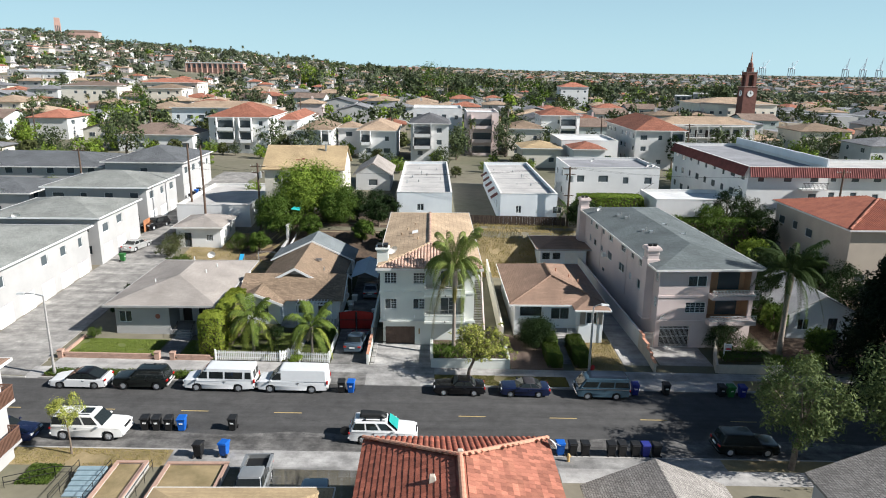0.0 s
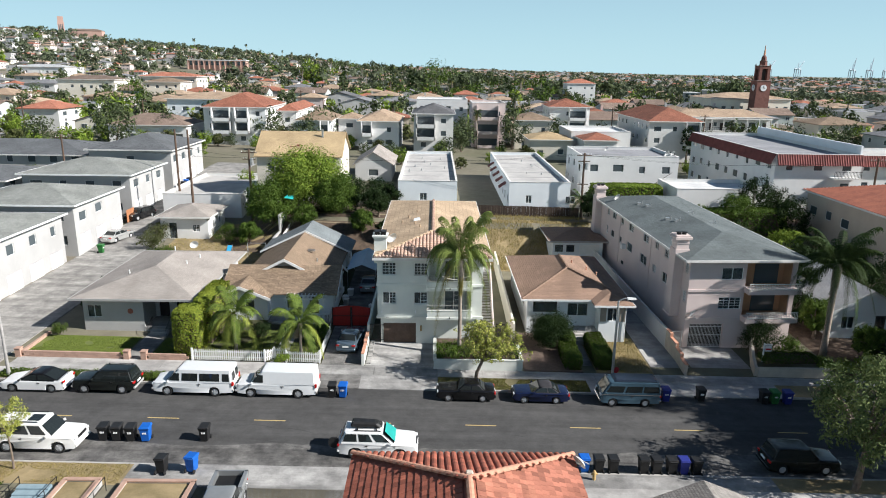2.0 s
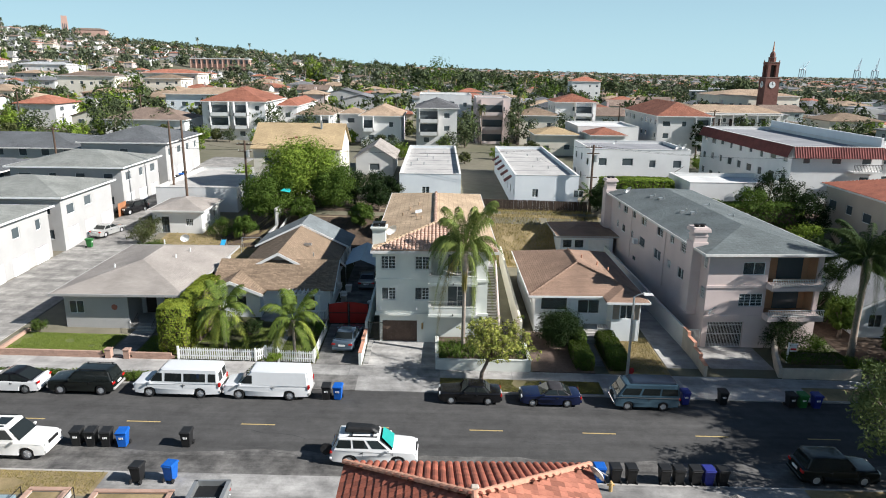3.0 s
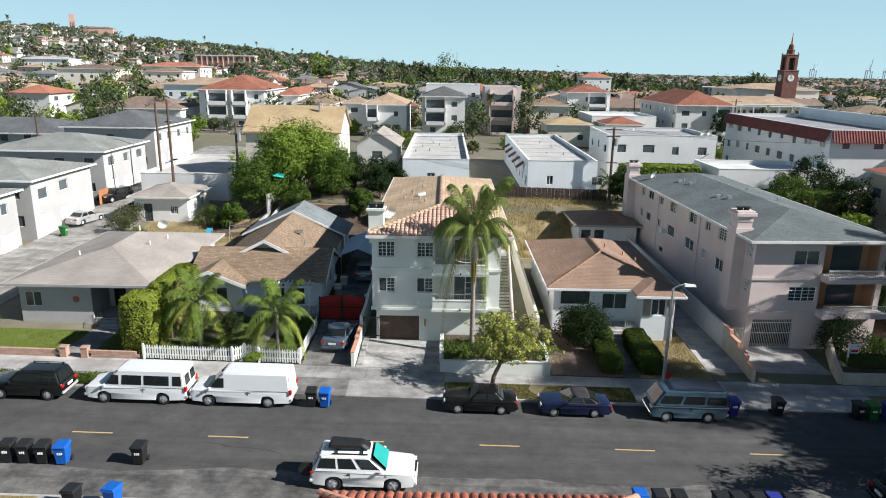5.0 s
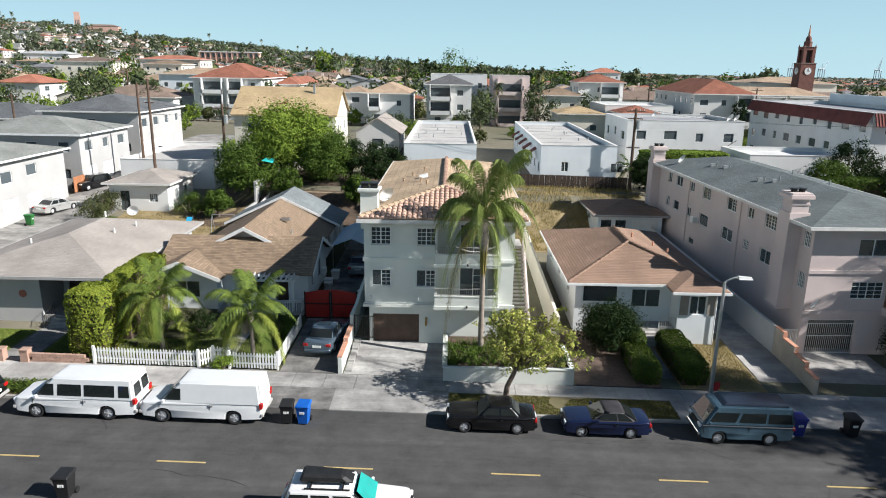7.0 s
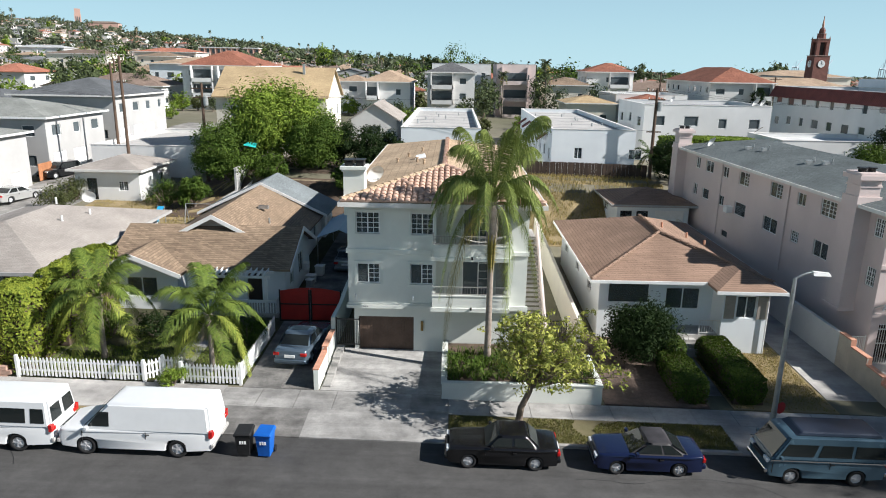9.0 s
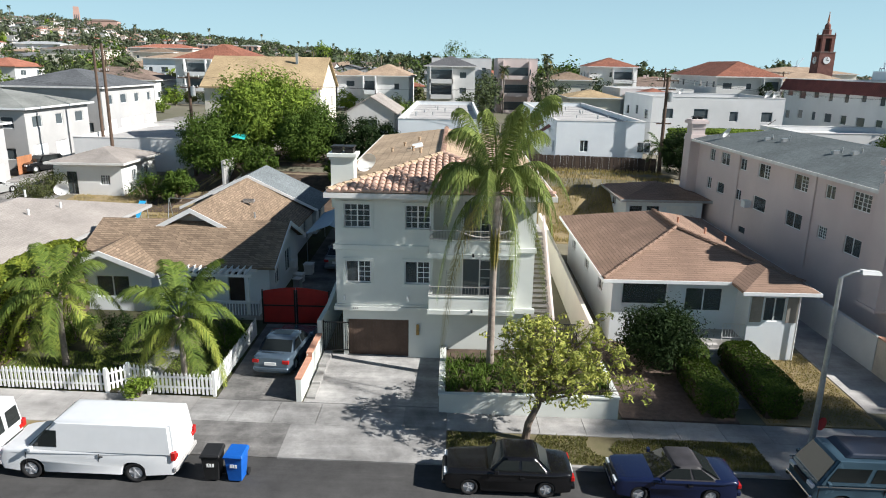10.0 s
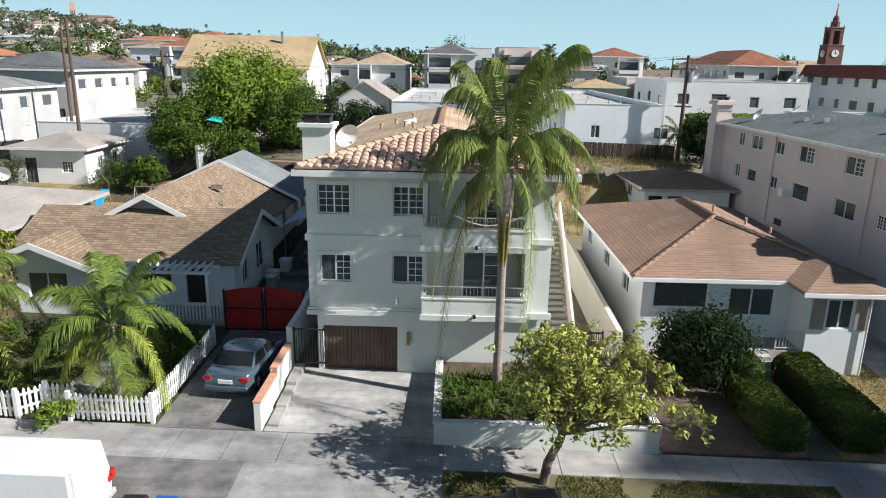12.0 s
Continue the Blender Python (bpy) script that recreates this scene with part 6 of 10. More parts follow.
block("apartment_house", "pale two storey apartments with flat tan hip roof", -75.2, -48, 146.5, 162, 5.8, 8.2, sb, M["roof_far"], "hip", 1.6)
block("apartment_house", "long white apartments with red tile roof", -126, -101.6, 249.5, 264, 8.0, 10.0, sc, M["roof_far_red"], "hip", 1.6, storeys=3)
block("apartment_house", "cream apartments with tan hip roof", -116.4, -101.8, 230.5, 244, 7.0, 9.2, sc, M["roof_far"], "hip", 1.6, storeys=3)
block("apartment_house", "long two storey apartments with brown roof", -153, -130, 235.5, 250, 8.5, 8.2, sc, M["roof_far_brown"], "hip", 1.6)
block("apartment_house", "wide white hillside apartments with pale green roof", -232, -205, 341, 354, 12.4, 8.0, sB, M["roof_pale"], "hip", 1.4)
block("house", "small white house with orange tile roof", -131, -118.2, 181, 192, 6.0, 3.7, sB, M["roof_far_red"], "hip", 1.4, storeys=1)
block("apartment_house", "white three storey house with red hip roof rising over the trees", 78.4, 95.2, 364.4, 378, 2.7, 12.2, sB, M["roof_far_red"], "hip", 2.6, storeys=3)
block("garage", "low white flat-roofed garages behind the pink apartments", 33.7, 46.2, 44.0, 52.5, 3.7, 3.85, sB, M["flatroof_white"], "flat", storeys=1, category="garage", wins={"S": [], "W": [], "E": []})

def loggia(ob, x0, x1, storeys, rise, wall, first=1, depth=1.15):
    """Balconies one over another on the front: door glass, slab, solid parapet and a rail."""
    for k in range(first, storeys):
        z = rise * k
        bm = B()
        box(bm, x0 + 0.2, x1 - 0.2, -0.07, -0.02, z + 0.05, z + 2.25)
        part("balcony_door", bm, M["glass_far"], ob)
        bm = B()
        box(bm, x0, x1, -depth, -0.003, z - 0.18, z)
        part("balcony_slab", bm, wall, ob)
        bm = B()
        box(bm, x0, x1, -depth - 0.1, -depth - 0.003, z - 0.18, z + 0.62)
        part("balcony_parapet", bm, wall, ob)
        bm = B()
        box(bm, x0, x1, -depth - 0.08, -depth - 0.03, z + 0.92, z + 0.98)
        for q in range(int((x1 - x0) / 0.4) + 1):
            box(bm, x0 + 0.4 * q, x0 + 0.4 * q + 0.03, -depth - 0.07, -depth - 0.04, z + 0.62, z + 0.92)
        part("balcony_rail", bm, M["iron"], ob)
    for x in (x0, x1 - 0.2):
        bm = B()
        box(bm, x, x + 0.2, -depth - 0.1, -0.004, rise * first - 0.2, rise * storeys)
        part("balcony_pier", bm, wall, ob)
loggia(R1, 2.0, 6.4, 3, 2.9, sB)
loggia(R1, 7.4, 10.6, 3, 2.9, sB)
loggia(G3, 0.6, 4.9, 3, 2.8, sg)
loggia(P3, 1.0, 6.6, 3, 3.5, M["stucco_pink"], 0)
loggia(RD, 5.0, 9.6, 3, 3.1, sB)
loggia(RB, 8.0, 11.4, 3, 2.85, sg)
loggia(W1, 5.6, 7.6, 2, 3.1, sB)
loggia(W2, 0.5, 3.0, 2, 3.1, sB)
# open walkways along the front of the motel-like block
for k in (0, 1):
    bm = B()
    box(bm, 0.0, 27.2, -1.5, -0.003, 3.3 * k + 3.1, 3.3 * k + 3.3)
    part("walkway_slab", bm, M["trim"], MO)
bm = B()
box(bm, 0.0, 27.2, -1.5, -1.44, 4.2, 4.28)
for q in range(54):
    box(bm, 0.5 * q + 0.2, 0.5 * q + 0.24, -1.49, -1.45, 3.3, 4.2)
part("walkway_rail", bm, M["iron"], MO)
for q in range(9):
    bm = B()
    box(bm, 0.3 + 3.3 * q, 0.5 + 3.3 * q, -1.5, -1.3, -0.6, 6.4)
    part("walkway_post", bm, M["trim"], MO)
    for k in (0, 1):
        bm = B()
        box(bm, 1.2 + 3.0 * q, 2.1 + 3.0 * q, -0.06, -0.01, 3.3 * k, 3.3 * k + 2.05)
        part("door", bm, M["door_dark"], MO)

# ---- near side of the street ----
strip("pavement_south", -18, 9.0, -14.0, ROAD_S, M["concrete_mid"], "concrete pavement and driveway aprons", 0.13, lambda x, y: street(x), cat="pavement")
strip("dry_lawn", -60, -18, -14.0, ROAD_S - 0.16, M["dry_lawn"], "brown dry grass verge", 0.13, lambda x, y: street(x))
def tile_house():
    ob = thing("tile_roofed_house", pose(-4.0, -36, street(0)), "house with red clay tile hip roof beside the street", "house")
    W, D, E = 11.3, 18.5, 4.75
    shell(ob, 0.6, W - 0.6, 0.6, D - 0.6, -0.6, E - 0.1, M["stucco_cream"])
    bm = B()
    h = 2.35
    k = W / 2
    ring_roof(bm, [(0, 0), (W, 0), (W, D), (0, D)], [(k, k), (k, D - k)], E, h, 0.14, ((0, 1, 4), (1, 2, 5, 4), (2, 3, 5), (3, 0, 4, 5)))
    part("roof", bm, M["tile_red_far"], ob)
    # street slope in barrel tiles, side slopes in flat tiles
    tile_slope(ob, (W, D, E + 0.02), (0, D, E + 0.02), (k, D - k, E + h + 0.02), (k, D - k, E + h + 0.02), 0.33, 0.42, M["tile_red"], keep=150)
    sl = math.hypot(k, h)
    for side in (0, 1):
        bm = B()
        hexa(bm, [(-0.17, 0, 0), (0.17, 0, 0), (0.17, 0.40, -0.012), (-0.17, 0.40, -0.012), (-0.163, 0, 0.06), (0.163, 0, 0.06), (0.163, 0.40, 0.02), (-0.163, 0.40, 0.02)])
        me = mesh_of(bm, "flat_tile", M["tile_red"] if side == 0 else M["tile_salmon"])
        up = Vector((k if side == 0 else -k, 0, h)).normalized()
        ax = Vector((0, -1 if side == 0 else 1, 0))
        nor = ax.cross(up)
        rot = Matrix((ax, up, nor)).transposed().to_4x4()
        count, rest = 0, []
        rng = random.Random(side)
        for j in range(int(sl / 0.36)):
            y = D
            v = j * 0.36
            while y > 4.5:
                y -= 0.345
                if D - y < v / sl * k + 0.3:
                    continue
                p = Vector((0 if side == 0 else W, y + (0.17 if j % 2 and side else 0), E + 0.02)) + up * v
                count += 1
                mt = Matrix.Translation(p + nor * rng.uniform(0.0, 0.012)) @ rot @ pose(0, 0, 0, 0, 0, rng.uniform(-1, 1))
                if y > 13.2 and count <= 300:
                    part("flat_tile", me, None, ob, m=mt)
                else:
                    rest.append(mt)
        vs, fs = [], []
        for mt in rest:
            o = len(vs)
            vs += [tuple(mt @ v.co) for v in me.vertices]
            fs += [tuple(o + i for i in p.vertices) for p in me.polygons]
        if vs:
            field = bpy.data.meshes.new("flat_tile_field")
            field.from_pydata(vs, [], fs)
            field.materials.append(me.materials[0])
            tagged(part("flat_tile_field", field, None, ob), "rest of the flat roof tiles", kind="stuff")
    for p, q in (((0, D, E), (k, D - k, E + h)), ((W, D, E), (k, D - k, E + h)), ((k, D - k, E + h), (k, k, E + h))):
        ridge_caps(ob, (p[0], p[1], p[2] + 0.05), (q[0], q[1], q[2] + 0.03), M["tile_ridge"], 0.15)
    for x, y, z in ((4.2, D - 7.0, E + 1.95), (5.7, D - 5.2, E + 2.3)):
        bm = B()
        hexa(bm, [(x - 0.2, y - 0.2, z - 0.25), (x + 0.2, y - 0.2, z - 0.1), (x + 0.2, y + 0.2, z - 0.1), (x - 0.2, y + 0.2, z - 0.25), (x - 0.16, y - 0.1, z + 0.18), (x + 0.1, y - 0.1, z + 0.18), (x + 0.1, y + 0.14, z + 0.18), (x - 0.16, y + 0.14, z + 0.18)])
        part("roof_vent", bm, M["block_buff"], ob, bevel=0.02)
    dish_on(ob, pose(W + 0.25, D - 0.9, E + 0.35, 30, 0, -60), 0.42)
tile_house()
block("house", "house with weathered grey shake roof", 9.7, 17.5, -34, -19.2, -0.2, 2.7, sw, M["roof_wood"], "gable", 1.6, storeys=1, along="y", auto=False)
block("house", "white house with grey shake roof and porch", 24, 33, -34, -18.2, -0.5, 3.2, sw, M["roof_wood"], "gable", 1.8, storeys=1, along="y", auto=False)
south_flats = block("apartment_house", "white stucco apartments with brown roof and balconies", -44, -28.3, -30, -13.2, 0.6, 7.0, sw, M["roof_rust"], "hip", 1.6, auto=False, wins={"E": [(2.0, 1.0, 1.3, 1.2, "slide"), (6.5, 1.0, 1.3, 1.2, "slide"), (2.0, 4.2, 1.3, 1.2, "slide"), (6.5, 4.2, 1.3, 1.2, "slide")], "S": [], "W": []})
block("house", "house with tan shingle hip roof", -15.5, -6.0, -34, -20.5, 0.1, 2.7, sw, M["roof_buff"], "hip", 1.5, storeys=1, auto=False)

# terraced front gardens of the flats
SY = lambda x, y: street(x)
strip("forecourt", -28.9, -13.4, -34, -14.0, M["concrete_mid"], "grey concrete forecourt below the flats", 0.10, SY, cat="pavement")
strip("driveway", -13.4, -4.6, -34, -14.0, M["concrete_mid"], "pale concrete driveway", 0.12, SY, cat="driveway")
strip("yard", 7.4, 40, -34, -15.0, M["dry_lawn"], "dry grass yard between the near houses", 0.10, SY)
strip("pavement_south", 9.0, 75, -15.0, -13.3, M["concrete"], "concrete pavement in the shade of trees", 0.14, SY, cat="pavement")
strip("pavement_south", 9.0, 21.0, -13.3, ROAD_S - 0.16, M["concrete_mid"], "paved strip beside the kerb where the bins stand", 0.13, SY, cat="pavement")
strip("parkway_grass", 21.0, 75, -13.3, ROAD_S - 0.16, M["dry_lawn"], "patchy grass strip with kerb trees", 0.13, SY)

def planter_bed(x0, x1, y0, y1, label):
    z = street((x0 + x1) / 2) + 0.1
    ob = thing("planter_bed", pose(0, 0, z), label, "planter")
    for a, b, c, d in ((x0, x1, y1 - 0.2, y1), (x0, x0 + 0.2, y0, y1 - 0.2), (x1 - 0.2, x1, y0, y1 - 0.2)):
        bm = B()
        box(bm, a, b, c, d, -0.1, 0.42)
        part("wall", bm, M["stucco_white"], ob)
        bm = B()
        box(bm, a - 0.03, b + 0.03, c - 0.03, d + 0.03, 0.42, 0.50)
        part("coping", bm, M["block_pink"], ob, "rosy coping")
    bm = B()
    box(bm, x0 + 0.2, x1 - 0.2, y0, y1 - 0.2, -0.1, 0.34)
    part("soil", bm, M["dry_lawn"], ob, "dry brown grass")
planter_bed(-21.0, -18.9, -20.5, -14.0, "low walled planter bed with dry grass and rosy coping")
planter_bed(-17.6, -13.5, -20.5, -14.0, "low walled planter bed with brown grass and rosy coping")
def entrance_steps():
    z = street(-22) + 0.1
    ob = thing("steps", pose(-22.1, -14.9, z), "pale blue painted concrete steps down to the flats", "steps")
    for k in range(7):
        bm = B()
        box(bm, -0.9, 0.9, -0.42 * (k + 1), -0.42 * k, -0.6, 0.62 - 0.10 * k)
        part("step", bm, M["step_blue"], ob)
entrance_steps()
def hand_rail(pts, label, h=0.9):
    ob = thing("handrail", pose(*pts[0]), label, "railing", "handrails of the forecourt")
    o = Vector(pts[0])
    for p, q in zip(pts, pts[1:]):
        p, q = Vector(p) - o, Vector(q) - o
        for k in (h, h * 0.55):
            bm = B()
            tube(bm, p + Vector((0, 0, k)), q + Vector((0, 0, k)), 0.025, None, 6)
            part("rail", bm, M["iron"], ob)
        n = max(1, int((q - p).length / 1.1))
        for i in range(n + 1):
            c = p.lerp(q, i / n)
            bm = B()
            tube(bm, c, c + Vector((0, 0, h)), 0.022, None, 6)
            part("post", bm, M["iron"], ob)
zf = street(-22) + 0.1
hand_rail([(-23.2, -14.6, zf), (-23.2, -18.4, zf)], "black iron handrail beside the steps")
hand_rail([(-21.1, -14.6, zf), (-21.1, -18.4, zf)], "black iron handrail beside the planter")
hand_rail([(-27.0, -16.6, zf), (-24.4, -15.4, zf), (-23.3, -15.4, zf)], "black iron handrail on the landing")
hand_rail([(-18.4, -14.6, zf), (-18.4, -18.6, zf)], "black iron handrail beside the path")
def flats_balcony(z):
    bm = B()
    box(bm, 15.7, 16.5, 14.0, 16.6, z - 0.2, z)
    part("balcony_slab", bm, M["stucco_white"], south_flats)
    for y0, y1, x0, x1 in ((14.0, 16.6, 16.45, 16.5), (16.55, 16.6, 15.7, 16.45)):
        bm = B()
        box(bm, x0, x1, y0, y1, z + 0.98, z + 1.05)
        for k in range(int(max(y1 - y0, x1 - x0) / 0.13)):
            if y1 - y0 > 1:
                box(bm, x0, x1, y0 + k * 0.13, y0 + k * 0.13 + 0.06, z, z + 0.98)
            else:
                box(bm, x0 + k * 0.13, x0 + k * 0.13 + 0.06, y0, y1, z, z + 0.98)
        part("balcony_rail", bm, M["rail_brown"], south_flats, "brown slatted rail")
if south_flats:
    for z in (1.6, 4.6):
        flats_balcony(z)

# ---- features of the houses behind ----
def feature(kind_label, near):
    """The house whose base lies nearest the given point."""
    return min((o for o in scene.objects if o.parent is None and o.get("category") in ("house", "garage") and o.type == "EMPTY"), key=lambda o: (o.location.xy - Vector(near)).length)

def ribbed(parent, a, b, drop, out, material, pitch=0.35, name="mansard"):
    """A steep skirt of barrel tiles along a wall top, from a to b (outside on the right)."""
    a, b = Vector(a), Vector(b)
    d = (b - a).normalized()
    o = Vector((d.y, -d.x, 0))
    n = int((b - a).length / pitch)
    vs, fs = [], []
    for k in range(n * 4 + 1):
        t = k / (n * 4)
        w = 0.06 * math.sin(math.pi * (k % 4) / 2.0) if k % 4 in (0, 1, 2) else -0.02
        p = a.lerp(b, t)
        vs += [p + o * (0.05 + w), p + o * (out + w) - Vector((0, 0, drop))]
    for k in range(n * 4):
        fs.append((2 * k, 2 * k + 1, 2 * k + 3, 2 * k + 2))
    me = bpy.data.meshes.new(name)
    me.from_pydata([tuple(v) for v in vs], [], fs)
    me.materials.append(material)
    return part(name, me, None, parent)

# maroon tile skirts round the flat roofs
for px, py, w, d, h in ((48.2, 46.6, 12.3, 32.4, 9.05), (60.8, 48.5, 31.2, 9.5, 8.75)):
    ob = feature("", (px, py))
    mt = M["tile_maroon"]
    ribbed(ob, (0, 0, h), (w, 0, h), 1.5, 0.75, mt)
    if px < 60:
        ribbed(ob, (0, d, h), (0, 0, h), 1.5, 0.75, mt)
    bm = B()
    for k in (1, 2):
        box(bm, w - 4.5, w - 0.6, -1.4, -0.003, 2.9 * k + 0.1 - 0.2, 2.9 * k + 0.1)
    part("balcony_slab", bm, M["trim"], ob)
    bm = B()
    for k in (1, 2):
        box(bm, w - 4.5, w - 0.6, -1.4, -1.35, 2.9 * k + 1.0, 2.9 * k + 1.06)
        for q in range(20):
            box(bm, w - 4.5 + q * 0.2, w - 4.46 + q * 0.2, -1.39, -1.36, 2.9 * k + 0.1, 2.9 * k + 1.0)
    part("balcony_rail", bm, M["iron"], ob)
# raised firewall along one side of the mansard building
bm = B()
box(bm, 11.98, 12.28, 0.3, 32.1, 9.12, 10.3)
part("firewall", bm, M["stucco_blue"], feature("", (48.2, 46.6)))
# ribbed tiles on the red-roofed house
rr = feature("", (50.4, 23.2))
W, D, Z, RH2, o_ = 15.5, 18.0, 7.77, 2.2, 0.5
k2 = (W + 2 * o_) / 2
def ribs(parent, cl, cr, al, ar, material, pitch=0.3, name="tile_field"):
    """Long barrel rows running up a slope."""
    cl, cr, al, ar = (Vector(v) for v in (cl, cr, al, ar))
    ax = (cr - cl).normalized()
    w = (cr - cl).length
    up = (al - ax * (al - cl).dot(ax)) - cl
    h = up.length
    up.normalize()
    nor = ax.cross(up)
    lo, ro = (al - cl).dot(ax), (cr - ar).dot(ax)
    vs, fs = [], []
    n = int(w / pitch)
    for i in range(n):
        u = (i + 0.5) * w / n
        top = h
        if lo > 0.01 and u < lo:
            top = min(top, h * u / lo)
        if ro > 0.01 and w - u < ro:
            top = min(top, h * (w - u) / ro)
        b0, b1 = cl + ax * u, cl + ax * u + up * top
        o = len(vs)
        for p in (b0, b1):
            for q in range(5):
                a = math.pi * q / 4
                vs.append(p - ax * math.cos(a) * pitch * 0.42 + nor * (math.sin(a) * pitch * 0.34 + 0.01))
        for q in range(4):
            fs.append((o + q, o + q + 1, o + q + 6, o + q + 5))
        fs.append((o, o + 1, o + 2, o + 3, o + 4))
    me = bpy.data.meshes.new(name)
    me.from_pydata([tuple(v) for v in vs], [], fs)
    me.materials.append(material)
    return tagged(part(name, me, None, parent), kind="stuff")
ribs(rr, (-o_, -o_, Z), (W + o_, -o_, Z), (W / 2, k2 - o_, Z + RH2), (W / 2, k2 - o_, Z + RH2), M["tile_red_far"])
ribs(rr, (-o_, D + o_, Z), (-o_, -o_, Z), (W / 2, D + o_ - k2, Z + RH2), (W / 2, k2 - o_, Z + RH2), M["tile_red_far"])
for p, q in (((-o_, -o_, Z), (W / 2, k2 - o_, Z + RH2)), ((W + o_, -o_, Z), (W / 2, k2 - o_, Z + RH2))):
    ridge_caps(rr, (p[0], p[1], p[2] + 0.08), (q[0], q[1], q[2] + 0.06), M["tile_salmon"], 0.16)
bm = B()
box(bm, 8.6, 13.5, -1.3, -0.003, 2.75, 2.95)
part("balcony_slab", bm, M["trim"], rr)
bm = B()
box(bm, 8.6, 13.5, -1.3, -1.22, 2.95, 3.9)
part("balcony_parapet", bm, M["stucco_cream"], rr)
# small tiled awnings on the low white building
f2 = feature("", (10.3, 43.6))
for k in range(5):
    y = 5.0 + k * 5.2
    bm = B()
    hexa(bm, [(-1.0, y - 0.8, 2.6), (0.0, y - 0.8, 3.3), (0.0, y + 0.8, 3.3), (-1.0, y + 0.8, 2.6), (-1.0, y - 0.8, 2.72), (0.0, y - 0.8, 3.42), (0.0, y + 0.8, 3.42), (-1.0, y + 0.8, 2.72)])
    part("awning", bm, M["tile_maroon"], f2, "small dark tiled awning")
for px, py, w, d, h in ((-5.0, 44.6, 8.2, 33.4, 3.45), (10.3, 43.2, 8.4, 33.3, 3.75)):
    ob = feature("", (px, py))
    rv = random.Random(int(w * 10))
    for k in range(9):
        x, y = rv.uniform(1, w - 1), rv.uniform(2, d - 2)
        bm = B()
        tube(bm, (x, y, h - 0.05), (x, y, h + rv.uniform(0.25, 0.5)), rv.uniform(0.05, 0.12))
        part("roof_vent", bm, M["steel"], ob)
    for k in range(7):
        bm = B()
        y = 2.5 + k * (d - 5) / 6
        box(bm, 0.3, w - 0.3, y - 0.06, y + 0.06, h + 0.002, h + 0.02)
        part("felt_seam", bm, M["flatroof_grey"], ob)
# outside stair and doors of the white flat-roofed building
wb = feature("", (23.3, 57.8))
for k in range(16):
    bm = B()
    box(bm, 9.6 + 0.26 * k, 9.9 + 0.26 * k, -1.1, -0.1, 0.3 + 0.18 * k, 0.36 + 0.18 * k)
    part("step", bm, M["concrete_dark"], wb)
bm = B()
hexa(bm, [(9.6, -1.16, 0.0), (13.9, -1.16, 2.9), (13.9, -1.1, 2.9), (9.6, -1.1, 0.0), (9.6, -1.16, 0.3), (13.9, -1.16, 3.2), (13.9, -1.1, 3.2), (9.6, -1.1, 0.3)])
part("stringer", bm, M["pole_wood"], wb)
bm = B()
hexa(bm, [(9.6, -1.16, 1.2), (13.9, -1.16, 4.1), (13.9, -1.12, 4.1), (9.6, -1.12, 1.2), (9.6, -1.16, 1.28), (13.9, -1.16, 4.18), (13.9, -1.12, 4.18), (9.6, -1.12, 1.28)])
part("handrail", bm, M["pole_wood"], wb)
for x, y, r in ((13.4, 1.0, 0.6), (14.4, 1.2, 0.5), (5.0, 6.0, 0.4)):
    dish_on(wb, pose(x, y, 7.0, 30, 0, 40), r)
# garages, doors and stairs on the alley walls
for px, py, d in ((-58, 4, 23.6), (-56, 29.6, 12.0), (-57, 45.2, 12.0), (-55.2, 60.6, 14.9)):
    ob = feature("", (px, py))
    w = {-58: 15.5, -56: 13.9, -57: 14.8, -55.2: 13.0}[px]
    n = int(d / 3.4)
    for k in range(n):
        y = (k + 0.5) * d / n - 1.2
        bm = B()
        box(bm, w + 0.005, w + 0.05, y, y + 2.4, 0.0, 2.1)
        gdr = part("garage_door", bm, M["white"], ob)
        for q in range(4):
            bm = B()
            box(bm, w + 0.05, w + 0.065, y + 0.04, y + 2.36, 0.04 + q * 0.52, 0.52 + q * 0.52)
            part("panel", bm, M["white"], gdr)
# dishes along the dark roofs
for px, py, pts in ((-86, 64, ((4, -0.2, 4.6), (9, -0.2, 4.6), (11, -0.2, 4.7))), (-56, 29.6, ((4, -0.3, 6.25),)), (-84, 46, ((20, 0, 4.5),))):
    ob = feature("", (px, py))
    for q in pts:
        dish_on(ob, pose(*q, 30, 0, 30), 0.5)
# bays and fittings of the tan-roofed house
t1 = feature("", (-25.6, 49.5))
bm = B()
box(bm, 8.9, 9.15, 3.4, 3.65, 8.3, 10.0)
part("vent_pipe", bm, M["steel"], t1)
bm = B()
box(bm, 4.6, 5.5, 1.4, 2.1, 7.2, 7.75)
box(bm, 5.6, 6.0, 1.5, 2.0, 7.2, 7.95)
part("roof_unit", bm, M["brick"], t1)

# ---- ranch house fittings ----
rh = feature("", (8.7, 9.75))
bm = B()
for x in (5.2, 6.25):
    box(bm, x, x + 0.03, -0.8, -0.77, 0.3, 1.15)
for z in (0.4, 1.11):
    box(bm, 5.2, 6.28, -0.8, -0.77, z, z + 0.04)
for k in range(8):
    box(bm, 5.25 + k * 0.13, 5.265 + k * 0.13, -0.795, -0.775, 0.43, 1.11)
part("porch_rail", bm, M["white_iron"], rh)
bm = B()
box(bm, 3.2, 3.23, -0.8, 0.5, 1.11, 1.15)
for k in range(8):
    box(bm, 3.2, 3.22, -0.78 + k * 0.17, -0.76 + k * 0.17, 0.3, 1.11)
part("porch_rail", bm, M["white_iron"], rh)
